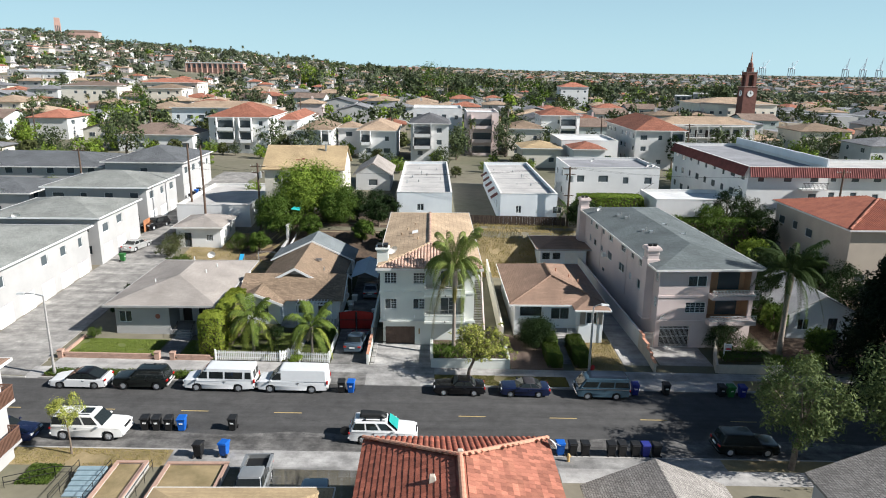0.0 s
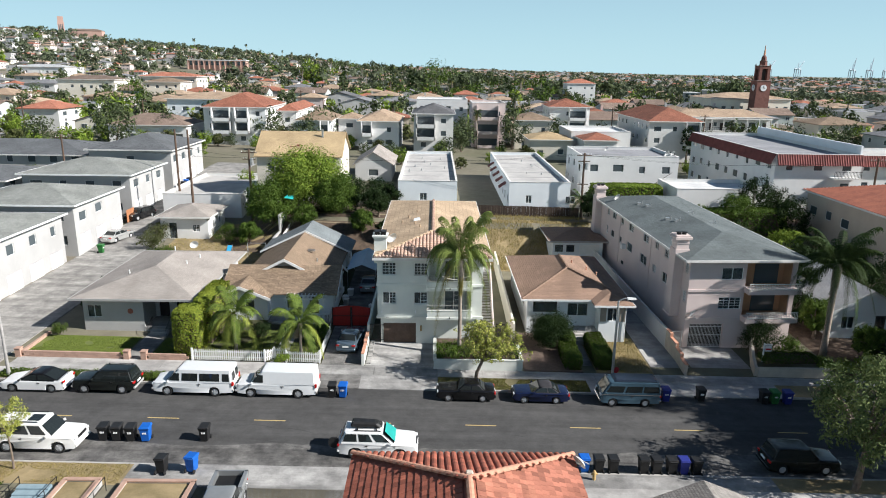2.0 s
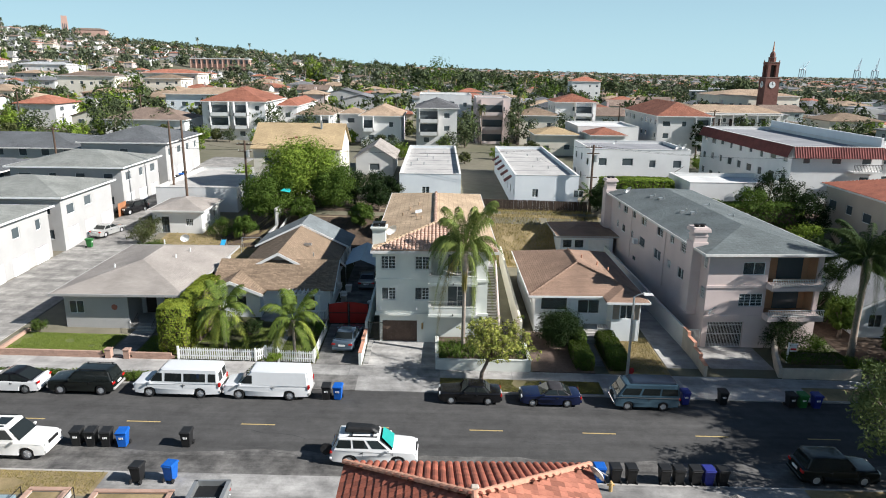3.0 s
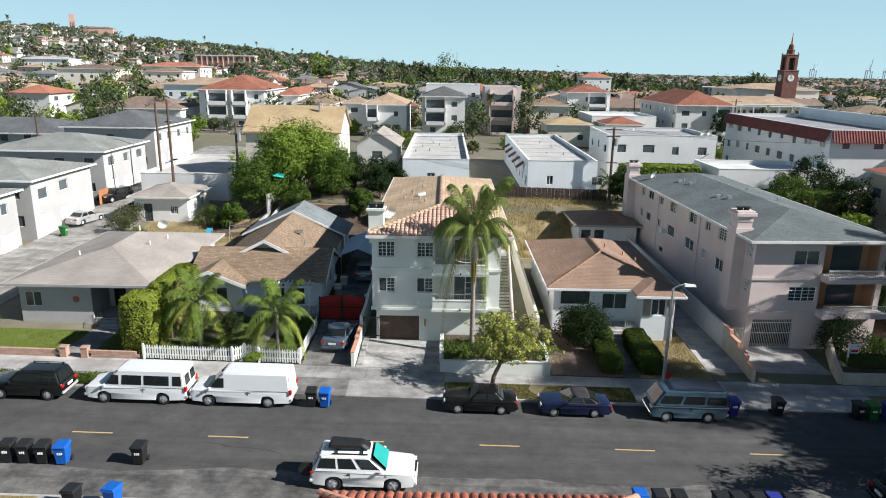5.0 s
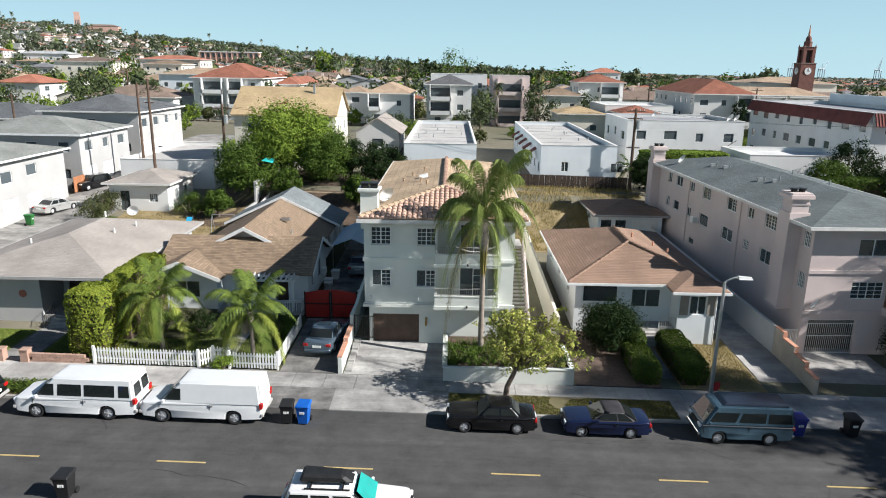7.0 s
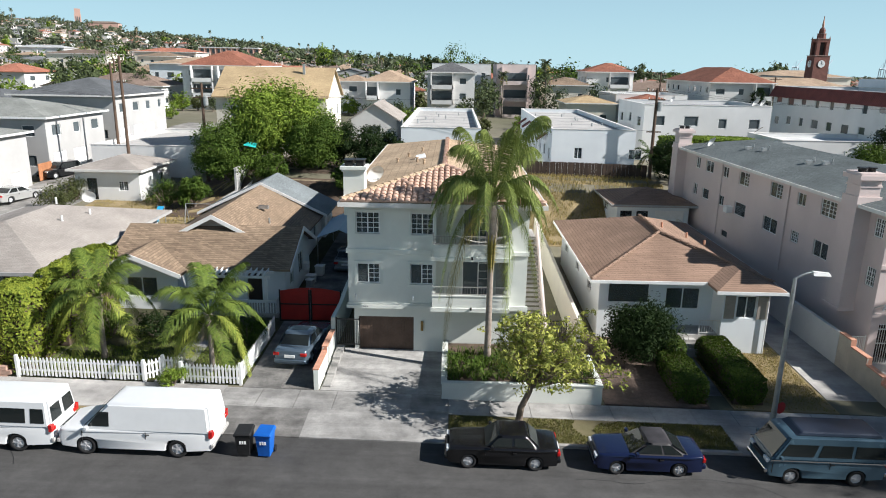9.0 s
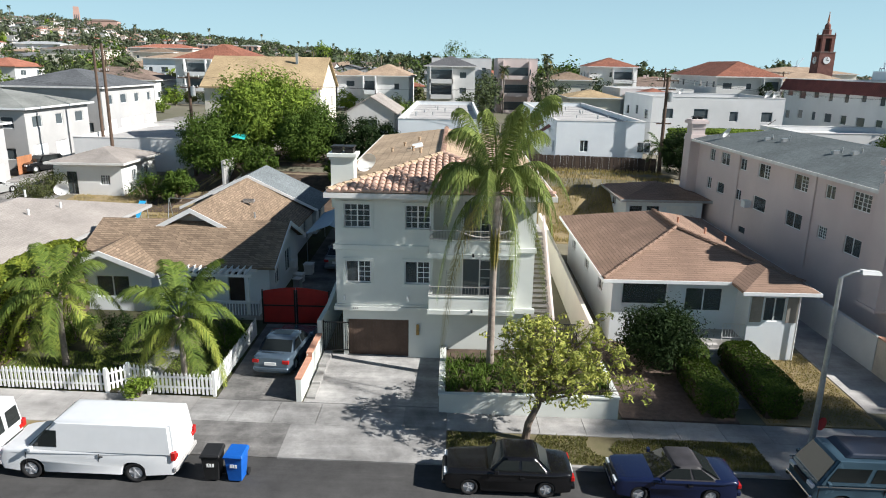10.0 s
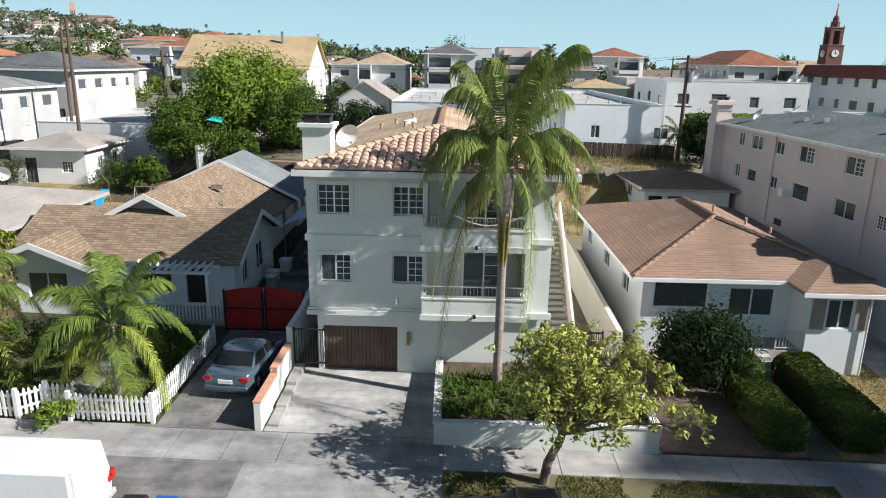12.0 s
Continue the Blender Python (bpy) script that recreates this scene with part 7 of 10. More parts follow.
for k in range(3):
    bm = B()
    box(bm, 3.6, 5.0, -0.8 - 0.3 * (k + 1), -0.8 - 0.3 * k, -0.9, 0.3 - 0.18 * (k + 1))
    part("step", bm, M["concrete"], rh)
for a, b, c, d in ((-0.66, 5.7, -0.07, -0.003), (5.64, 9.36, -1.62, -1.553), (9.3, 9.36, -1.55, 14.6), (-0.66, -0.603, 0.0, 14.6)):
    bm = B()
    box(bm, a, b, c, d, 2.88, 3.04)
    part("gutter", bm, M["white"], rh)
bm = B()
tube(bm, (8.65, -1.05, -0.6), (8.65, -1.05, 2.9), 0.04)
part("downpipe", bm, M["white"], rh)
for p, q in (((-0.6, 0.0, 3.05), (4.35, 4.95, 4.6)), ((9.3, 0.0, 3.05), (4.35, 4.95, 4.6)), ((4.35, 4.95, 4.6), (4.35, 9.65, 4.6))):
    ridge_caps(rh, (p[0], p[1], p[2] + 0.02), (q[0], q[1], q[2] + 0.02), M["roof_rust"], 0.1, 0.5, 0.02)
for x, y, z in ((5.3, 7.6, 4.35), (6.6, 6.6, 3.95), (7.4, 5.6, 3.7)):
    bm = B()
    tube(bm, (x, y, z - 0.2), (x, y, z + 0.3), 0.07)
    part("vent_pipe", bm, M["tile_ridge"], rh)
# ---- white boundary wall behind the craftsman house ----
for k in range(4):
    y0 = 29.6 + k * 3.6
    z = land(-19.8, y0 + 1.8)
    bm = B()
    box(bm, -19.95, -19.75, y0, y0 + 3.58, z - 1.0, z + 1.55)
    box(bm, -19.99, -19.71, y0, y0 + 3.58, z + 1.552, z + 1.62)
    tagged(part("boundary_wall", bm, M["stucco_white"]), "stepped white stucco boundary wall between back yards", "wall", kind="structure")
# ---- bungalow fittings ----
bg = feature("", (-31.0, 8.6))
for k in range(4):
    bm = B()
    box(bm, 6.0, 7.6, -0.3 * (k + 1), -0.3 * k, -0.6, 0.3 - 0.17 * (k + 1) + 0.1)
    part("step", bm, M["concrete"], bg)
for x in (5.95, 7.62):
    bm = B()
    tube(bm, (x, 0.2, 1.2), (x, -1.2, 0.55), 0.02)
    for k in range(8):
        t = k / 7
        tube(bm, (x, 0.2 - 1.4 * t, 0.3 - 0.65 * t), (x, 0.2 - 1.4 * t, 1.2 - 0.65 * t), 0.012, None, 5)
    part("stair_rail", bm, M["iron"], bg)
bm = B()
tube(bm, (4.15, -0.02, 1.75), (4.15, 0.02, 1.75), 0.26, None, 8)
part("octagon_vent", bm, M["brick"], bg, "dark red octagonal wall vent")
for x, y in ((2.6, 4.0), (6.8, 7.2), (7.2, 9.8), (4.3, 11.0)):
    z = 3.12 + 1.45 * clamp(min(x + 0.75, 10.35 - x, y + 0.75) / 5.55)
    bm = B()
    tube(bm, (x, y, z - 0.1), (x, y, z + 0.35), 0.07)
    part("vent_pipe", bm, M["dish"], bg)
dish_on(bg, pose(5.6, 12.8, 4.6, 20, 0, 30), 0.45)
pk = feature("", (22.5, 8.1))
dish_on(pk, pose(0.8, 24.6, 9.3, 30, 0, 40), 0.45)
dish_on(pk, pose(0.35, -0.35, 3.6, 30, 0, 40), 0.4)
# white cottage among the shrubs
ct = block("house", "small white cottage with pale grey roof among shrubs", 37.6, 44.5, 11.2, 20.5, -0.5, 2.9, M["stucco_blue"], M["roof_pale"], "gable", 1.8, storeys=1, along="y", wins={"S": [(1.0, 1.0, 1.2, 1.2, "slide"), (4.2, 0.3, 1.0, 2.0, "dark")], "W": [(3, 1, 1, 1.1, "slide")], "E": []})

# ---- vehicles ----
def bil(q, u, v):
    a, b, c, d = (Vector(p) for p in q)
    return (a * (1 - u) + b * u) * (1 - v) + (d * (1 - u) + c * u) * v

def glass_panel(name, q, u0, u1, v0, v1, parent, material, out=0.012, label="", th=0.03):
    """A thin pane lying on the four-cornered face q."""
    pts = [bil(q, u, v) for u, v in ((u0, v0), (u1, v0), (u1, v1), (u0, v1))]
    nrm = (Vector(q[1]) - Vector(q[0])).cross(Vector(q[3]) - Vector(q[0])).normalized()
    bm = B()
    hexa(bm, [p + nrm * (out - th) for p in pts] + [p + nrm * out for p in pts])
    return part(name, bm, material, parent, label)

WHEELS = {}
def wheel_meshes(r, w, dark=False):
    key = (r, w, dark)
    if key in WHEELS:
        return WHEELS[key]
    n = 20
    bm = B()
    prof = [(0.62 * r, -w / 2 + 0.02), (0.93 * r, -w / 2), (r, -w / 2 + 0.03), (r, w / 2 - 0.03), (0.93 * r, w / 2), (0.62 * r, w / 2 - 0.02)]
    rings = [[bm.verts.new((math.cos(2 * math.pi * i / n) * a, y, math.sin(2 * math.pi * i / n) * a)) for i in range(n)] for a, y in prof]
    for q, p in zip(rings, rings[1:] + rings[:1]):
        for i in range(n):
            bm.faces.new((q[i], q[(i + 1) % n], p[(i + 1) % n], p[i]))
    tyre = mesh_of(bm, "tyre", M["rubber"], True)
    bm = B()
    tube(bm, (0, -w * 0.22, 0), (0, w * 0.22, 0), 0.63 * r, None, 16)
    for s in (-1, 1):
        tube(bm, (0, s * w * 0.22, 0), (0, s * (w * 0.36), 0), 0.16 * r, 0.12 * r, 8)
        for k in range(5):
            a = 2 * math.pi * k / 5
            c, d = math.cos(a), math.sin(a)
            hexa(bm, [(c * 0.1 * r - d * 0.07 * r, s * w * 0.3, d * 0.1 * r + c * 0.07 * r), (c * 0.1 * r + d * 0.07 * r, s * w * 0.3, d * 0.1 * r - c * 0.07 * r),
                      (c * 0.6 * r + d * 0.06 * r, s * w * 0.26, d * 0.6 * r - c * 0.06 * r), (c * 0.6 * r - d * 0.06 * r, s * w * 0.26, d * 0.6 * r + c * 0.06 * r),
                      (c * 0.1 * r - d * 0.07 * r, s * w * 0.38, d * 0.1 * r + c * 0.07 * r), (c * 0.1 * r + d * 0.07 * r, s * w * 0.38, d * 0.1 * r - c * 0.07 * r),
                      (c * 0.6 * r + d * 0.06 * r, s * w * 0.34, d * 0.6 * r - c * 0.06 * r), (c * 0.6 * r - d * 0.06 * r, s * w * 0.34, d * 0.6 * r + c * 0.06 * r)])
    rim = mesh_of(bm, "rim", M["steel"] if dark else M["rim"])
    WHEELS[key] = (tyre, rim)
    return WHEELS[key]

def vehicle(name, label, m, paint, L, W, H, belt, hood, trunk, xa, xb, xc, xd, wf, wr, r=0.32, sides=((0.06, 0.47), (0.53, 0.94)), zb=0.22, category="car", tuck=0.2, group="", trim=True, glass_m=None, rear_glass=True, dark_rims=False, roof_m=None, lower=None, bevel=0.12, v=(0.2, 0.9), xs=()):
    """x runs forward. belt: height of the body; xa..xb windscreen, xc..xd rear window; wf, wr: axles."""
    gl = glass_m or M["car_glass"]
    ob = thing(name, m, label, category, group)
    hf, tr = hood, trunk
    ra = r * 1.18
    def arch(xc_):
        return [(xc_ - ra * math.cos(math.pi * k / 10), r + (ra * math.sin(math.pi * k / 10)) if 0 < k < 10 else zb) for k in range(11)]
    prof = [(-L / 2 + 0.06, zb)] + arch(wr) + arch(wf) + [(L / 2 - 0.1, zb), (L / 2, zb + 0.2), (L / 2 - 0.02, (hf + zb) / 2 + 0.12), (L / 2 - 0.14, hf - 0.03), (L / 2 - 0.3, hf), (xa, belt), (xd, belt), (-L / 2 + 0.22, tr), (-L / 2 + 0.06, tr - 0.05), (-L / 2, (tr + zb) / 2 + 0.1), (-L / 2 + 0.02, zb + 0.2)]
    cz = (zb + belt) / 2
    layers = ((-W / 2, 0.72), (-W / 2 + 0.015, 0.84), (-W / 2 + 0.05, 0.92), (-W / 2 + 0.12, 0.965), (-W / 2 + 0.26, 1.0), (0, 1.015), (W / 2 - 0.26, 1.0), (W / 2 - 0.12, 0.965), (W / 2 - 0.05, 0.92), (W / 2 - 0.015, 0.84), (W / 2, 0.72))
    def round_plan(x):
        return 1 - 0.13 * max(0.0, (abs(x) / (L / 2) - 0.70) / 0.30) ** 2
    bm = B()
    rings = []
    for y, k in layers:
        rings.append([bm.verts.new((x * (0.96 + 0.04 * (k - 0.72) / 0.28), y * round_plan(x), z if z <= r * 1.05 else cz + (z - cz) * k)) for x, z in prof])
    n = len(prof)
    for q, p in zip(rings, rings[1:]):
        for i in range(n):
            bm.faces.new((q[i], q[(i + 1) % n], p[(i + 1) % n], p[i]))
    bm.faces.new(rings[0][::-1])
    bm.faces.new(rings[-1])
    body = part("body", bm, paint, ob, smooth="angle")
    # cabin: sloping sides, rounded cheeks and a slightly domed roof
    wb, wt = W / 2 - 0.05, W / 2 - tuck
    bm = B()
    low = [(xd, -wb, belt - 0.05), (xa, -wb, belt - 0.05), (xa, wb, belt - 0.05), (xd, wb, belt - 0.05)]
    zs = H - 0.07
    top = [(xc, -wt, zs), (xb, -wt, zs), (xb, wt, zs), (xc, wt, zs)]
    rows3 = [low, top]
    for k, zz in ((0.05, zs + 0.035), (0.13, zs + 0.06), (0.30, zs + 0.07)):
        rows3.append([(xc + k, -wt + k, zz), (xb - k, -wt + k, zz), (xb - k, wt - k, zz), (xc + k, wt - k, zz)])
    vr = [[bm.verts.new(p) for p in row] for row in rows3]
    for q, p in zip(vr, vr[1:]):
        for i in range(4):
            bm.faces.new((q[i], q[(i + 1) % 4], p[(i + 1) % 4], p[i]))
    bm.faces.new(vr[0][::-1])
    bm.faces.new(vr[-1])
    edges = [e for e in bm.edges if {e.verts[0], e.verts[1]} <= set(vr[0] + vr[1]) and abs(e.verts[0].co.z - e.verts[1].co.z) > 0.1]
    bmesh.ops.bevel(bm, geom=edges, offset=bevel, segments=3, affect="EDGES", clamp_overlap=True)
    cab = part("cabin", bm, roof_m or paint, ob, smooth="angle")
    F = (low[1], low[2], top[2], top[1])
    R = (low[3], low[0], top[0], top[3])
    S1 = (low[0], low[1], top[1], top[0])
    S2 = (low[2], low[3], top[3], top[2])
    glass_panel("windscreen", F, 0.05, 0.95, 0.10, 0.93, cab, gl)
    if rear_glass:
        glass_panel("rear_window", R, 0.07, 0.93, 0.18, 0.9, cab, gl)
    for x0b, x1b, x0t, x1t in xs:
        for sg in (-1, 1):
            def at(x, q):
                return Vector((x, sg * (wb + (wt - wb) * q + 0.012), belt - 0.05 + (zs - belt + 0.05) * q))
            pts = [at(x0b, v[0]), at(x1b, v[0]), at(x1t, v[1]), at(x0t, v[1])]
            bm = B()
            hexa(bm, [p - Vector((0, sg * 0.03, 0)) for p in pts] + pts)
            part("side_window", bm, gl, cab)
    for u0, u1 in sides:
        glass_panel("side_window", S1, u0, u1, v[0], v[1], cab, gl)
        glass_panel("side_window", S2, 1 - u1, 1 - u0, v[0], v[1], cab, gl)
    # wheels
    ty, ri = wheel_meshes(r, 0.21, dark_rims)
    for x in (wf, wr):
        for s in (-1, 1):
            w = part("wheel", ty, None, ob, m=Matrix.Translation((x, s * (W / 2 - 0.12), r)))
            part("rim", ri, None, w)
    bm = B()
    box(bm, wr - ra, wr + ra, -W / 2 + 0.3, W / 2 - 0.3, zb + 0.02, belt - 0.3)
    box(bm, wf - ra, wf + ra, -W / 2 + 0.3, W / 2 - 0.3, zb + 0.02, min(belt, hf) - 0.2)
    part("wheel_well", bm, M["black_plastic"], ob)
    # lamps, plates, bumpers, mirrors
    for s in (-1, 1):
        bm = B()
        box(bm, L / 2 - 0.13, L / 2 - 0.005, s * (W / 2 - 0.32) - 0.17, s * (W / 2 - 0.32) + 0.17, hf - 0.24, hf - 0.09)
        part("headlight", bm, M["clear_lens"], ob, bevel=0.02)
        bm = B()
        box(bm, -L / 2 - 0.005, -L / 2 + 0.12, s * (W / 2 - 0.22) - 0.15, s * (W / 2 - 0.22) + 0.15, tr - 0.28, tr - 0.12)
        part("tail_light", bm, M["red_lens"], ob, "red tail light", bevel=0.02)
        bm = B()
        box(bm, xa - 0.35, xa - 0.22, s * (W / 2 + 0.08) - 0.08, s * (W / 2 + 0.08) + 0.08, belt, belt + 0.14)
        part("mirror", bm, M["black_plastic"] if not trim else paint, ob, bevel=0.02)
        for x in ((xa + xd) / 2 + 0.05,):
            bm = B()
            box(bm, x - 0.2, x - 0.06, s * (W / 2 + 0.005) - 0.012, s * (W / 2 + 0.005) + 0.012, belt - 0.2, belt - 0.16)
            part("door_handle", bm, M["black_plastic"], ob)
        for x in (xa - 0.05, (xa + xd) / 2):
            bm = B()
            box(bm, x - 0.006, x + 0.006, s * (W / 2 - 0.02) - 0.018, s * (W / 2 - 0.02) + 0.018, zb + 0.18, belt - 0.1)
            part("door_seam", bm, M["black_plastic"], ob)
    bm = B()
    box(bm, L / 2 - 0.1, L / 2 + 0.045, -W / 2 + 0.12, W / 2 - 0.12, zb + 0.1, zb + 0.27)
    part("bumper", bm, lower or paint, ob, bevel=0.03)
    bm = B()
    box(bm, -L / 2 - 0.045, -L / 2 + 0.1, -W / 2 + 0.1, W / 2 - 0.1, zb + 0.1, zb + 0.27)
    part("bumper", bm, lower or paint, ob, bevel=0.03)
    bm = B()
    box(bm, L / 2 - 0.08, L / 2 + 0.01, -W / 2 + 0.5, W / 2 - 0.5, hf - 0.26, hf - 0.1)
    part("grille", bm, M["black_plastic"], ob, bevel=0.01)
    bm = B()
    box(bm, -L / 2 - 0.03, -L / 2 + 0.02, -0.26, 0.26, tr - 0.36 if tr < 1.2 else 0.75, tr - 0.22 if tr < 1.2 else 0.89)
    part("number_plate", bm, M["white"], ob)
    return ob

def street_car(x, y, facing):
    """Pose on the sloping street; facing 1: towards +x."""
    return pose(x, y, street(x), 0, math.degrees(math.atan(0.019)), 0) @ pose(0, 0, 0, 0, 0, 0 if facing > 0 else 180)

P_white, P_van = car_paint("white_car_paint", (0.70, 0.70, 0.69)), car_paint("white_van_paint", (0.66, 0.67, 0.67), rough=0.4)
P_black, P_blue = car_paint("black_car_paint", (0.008, 0.008, 0.009)), car_paint("dark_blue_car_paint", (0.008, 0.013, 0.042))
P_silver, P_steel = car_paint("silver_blue_car_paint", (0.13, 0.175, 0.22), 0.5), car_paint("blue_grey_van_paint", (0.06, 0.105, 0.14), 0.2, 0.3)
P_grey, P_green = car_paint("grey_pickup_paint", (0.30, 0.31, 0.31), 0.4), car_paint("black_green_car_paint", (0.009, 0.011, 0.010))
P_pearl = car_paint("pearl_white_car_paint", (0.74, 0.73, 0.70))
P_faded = surf("faded_black_hood", (0.05, 0.047, 0.052), (0.03, 0.028, 0.03), 0.6, 2, 30, 0.0)

SEDAN = dict(belt=0.90, hood=0.80, trunk=0.93)
vehicle("sedan", "white electric fastback sedan with dark glass roof parked at the kerb", street_car(-29.3, -1.95, -1), P_white, 4.7, 1.85, 1.44, 0.92, 0.72, 1.02, 1.05, 0.05, -0.85, -2.0, 1.42, -1.45, 0.34, trim=False, roof_m=P_black, dark_rims=True)
j = vehicle("suv", "black compact station SUV with roof rails parked at the kerb", street_car(-24.15, -1.9, -1), P_green, 4.6, 1.84, 1.72, 1.08, 1.0, 1.08, 0.95, 0.35, -1.95, -2.2, 1.36, -1.4, 0.36, sides=((0.04, 0.36), (0.39, 0.66), (0.69, 0.95)), tuck=0.22, zb=0.3, lower=M["grey_trim"])
for s in (-1, 1):
    bm = B()
    box(bm, -1.8, 0.1, s * 0.6 - 0.02, s * 0.6 + 0.02, 1.75, 1.79)
    for x in (-1.7, -0.8, 0.0):
        box(bm, x, x + 0.08, s * 0.6 - 0.02, s * 0.6 + 0.02, 1.70, 1.75)
    part("roof_rail", bm, M["black_plastic"], j)

def box_van(label, x, y, windows):
    v = vehicle("van", label, street_car(x, y, -1), P_van, 5.95, 2.0, 2.08, 1.12, 1.02, 1.12, 2.0, 1.05, -2.82, -2.93, 1.85, -1.65, 0.37, sides=(), xs=windows, tuck=0.17, zb=0.3, category="van", lower=M["grey_trim"], rear_glass=False, v=(0.14, 0.74), bevel=0.10)
    W = 2.0
    for s in (-1, 1):
        bm = B()
        box(bm, -2.99, -2.86, s * 0.86 - 0.09, s * 0.86 + 0.09, 0.86, 1.14)
        part("tail_light", bm, M["red_lens"], v)
        if len(windows) > 2:
            bm = B()
            slab(bm, [(-2.935, s * 0.42 - 0.33, 1.2), (-2.935, s * 0.42 + 0.33, 1.2), (-2.865, s * 0.40 + 0.3, 1.78), (-2.865, s * 0.40 - 0.3, 1.78)], 0.02)
            part("rear_window", bm, M["car_glass"], v)
    return v
box_van("white passenger van with dark side windows parked at the kerb", -17.6, -1.85, ((-2.72, -2.2, -2.68, -2.2), (-2.0, -0.55, -2.0, -0.55), (-0.4, 0.75, -0.4, 0.72), (0.92, 1.75, 0.92, 1.28)))
# the windows of the cargo van are its cab doors alone
box_van("plain white cargo van with blank side panels parked at the kerb", -11.5, -1.85, ((0.92, 1.75, 0.92, 1.28),))

vehicle("sedan", "black boxy sedan with sunroof parked at the kerb", street_car(2.55, -1.92, -1), P_black, 4.35, 1.68, 1.38, 0.92, 0.86, 0.92, 0.72, 0.22, -0.95, -1.45, 1.32, -1.25, 0.31)
vehicle("coupe", "dark blue coupe with faded roof and rear spoiler", street_car(8.15, -1.92, -1), P_blue, 4.2, 1.68, 1.34, 0.88, 0.82, 0.90, 0.85, 0.15, -0.75, -1.5, 1.27, -1.13, 0.30, roof_m=P_faded, sides=((0.08, 0.40), (0.45, 0.92)))
w = vehicle("van", "grey-blue camper van with raised roof parked at the kerb", street_car(14.75, -2.0, -1), P_steel, 4.57, 1.84, 1.92, 1.08, 1.05, 1.08, 2.15, 1.6, -2.1, -2.24, 1.35, -1.12, 0.33, sides=((0.03, 0.30), (0.33, 0.62), (0.66, 0.95)), tuck=0.16, zb=0.3, category="van", lower=M["chrome"], v=(0.16, 0.72), bevel=0.1)
bm = B()
hexa(bm, [(-2.0, -0.66, 1.90), (1.3, -0.66, 1.90), (1.3, 0.66, 1.90), (-2.0, 0.66, 1.90), (-1.9, -0.6, 2.06), (1.05, -0.6, 2.06), (1.05, 0.6, 2.06), (-1.9, 0.6, 2.06)])
part("pop_top", bm, car_paint("camper_roof_paint", (0.022, 0.03, 0.05), 0.1, 0.4), w, "dark blue pop-up roof", bevel=0.04)
bm = B()
for s in (-1, 1):
    box(bm, -2.2, 2.2, s * 0.925 - 0.01, s * 0.925 + 0.01, 0.98, 1.02)
part("side_stripe", bm, M["chrome"], w)
e = vehicle("suv", "pearl white full-size SUV with roof rails parked at the kerb", street_car(-24.7, -9.75, 1), P_pearl, 5.25, 2.0, 1.92, 1.15, 1.1, 1.15, 1.25, 0.55, -2.35, -2.55, 1.6, -1.65, 0.4, sides=((0.03, 0.32), (0.36, 0.64), (0.68, 0.93)), tuck=0.22, zb=0.32)
for s in (-1, 1):
    bm = B()
    box(bm, -2.1, 0.3, s * 0.66 - 0.02, s * 0.66 + 0.02, 1.95, 2.0)
    part("roof_rail", bm, M["black_plastic"], e)
bm = B()
box(bm, -0.5, 0.25, -0.4, 0.4, 1.90, 1.935)
part("sunroof", bm, M["car_glass"], e)
e = vehicle("suv", "white SUV with green-tinted windscreen and black roof box", street_car(-3.4, -9.6, 1), P_white, 5.0, 1.98, 1.76, 1.1, 1.02, 1.1, 1.15, 0.3, -2.1, -2.4, 1.45, -1.42, 0.39, sides=((0.05, 0.32), (0.36, 0.62), (0.68, 0.94)), tuck=0.24, zb=0.3, glass_m=None)
bm = B()
hexa(bm, [(-1.75, -0.42, 1.86), (0.35, -0.36, 1.86), (0.35, 0.36, 1.86), (-1.75, 0.42, 1.86), (-1.65, -0.36, 2.2), (-0.1, -0.3, 2.16), (-0.1, 0.3, 2.16), (-1.65, 0.36, 2.2)])
part("roof_box", bm, M["black_plastic"], e, "black plastic roof box", bevel=0.09)
for s in (-1, 1):
    bm = B()
    box(bm, -1.5, 0.2, s * 0.62 - 0.02, s * 0.62 + 0.02, 1.77, 1.82)
    part("roof_rail", bm, M["black_plastic"], e)
for x in (-1.3, -0.1):
    bm = B()
    box(bm, x, x + 0.06, -0.62, 0.62, 1.82, 1.86)
    part("crossbar", bm, M["black_plastic"], e)
bm = B()
slab(bm, [(0.42, -0.62, 1.73), (1.06, -0.8, 1.17), (1.06, 0.8, 1.17), (0.42, 0.62, 1.73)], 0.01)
part("sunshade", bm, surf("teal_sunshade", (0.03, 0.34, 0.30), (0.03, 0.28, 0.25), 0.4, 2, 20, 0.0), e, "teal reflective sunshade", m=Matrix.Translation((0.045, 0, 0.045)))
bm = B()
tube(bm, (-2.75, -0.62, 0.9), (-2.75, -0.5, 0.9), 0.36, None, 16)
part("spare_tyre", bm, M["rubber"], e)

# cars on drives and in the alley
e = vehicle("sedan", "silver-blue sedan parked on the driveway", pose(-7.1, 7.0, land(-7.1, 7) + 0.03, 0, 0, 84), P_silver, 4.5, 1.8, 1.42, 0.92, 0.80, 0.95, 0.85, 0.1, -0.95, -1.65, 1.4, -1.35, 0.33)
bm = B()
box(bm, -0.68, -0.16, -0.4, 0.4, 1.39, 1.428)
part("sunroof", bm, M["car_glass"], e, "dark glass sunroof")
vehicle("sedan", "grey sedan parked under a tarpaulin shelter", pose(-6.9, 21.5, land(-7, 21.5) + 0.03, 0, 0, 90), P_grey, 4.4, 1.75, 1.4, 0.92, 0.8, 0.95, 0.85, 0.1, -0.95, -1.6, 1.35, -1.3, 0.32)
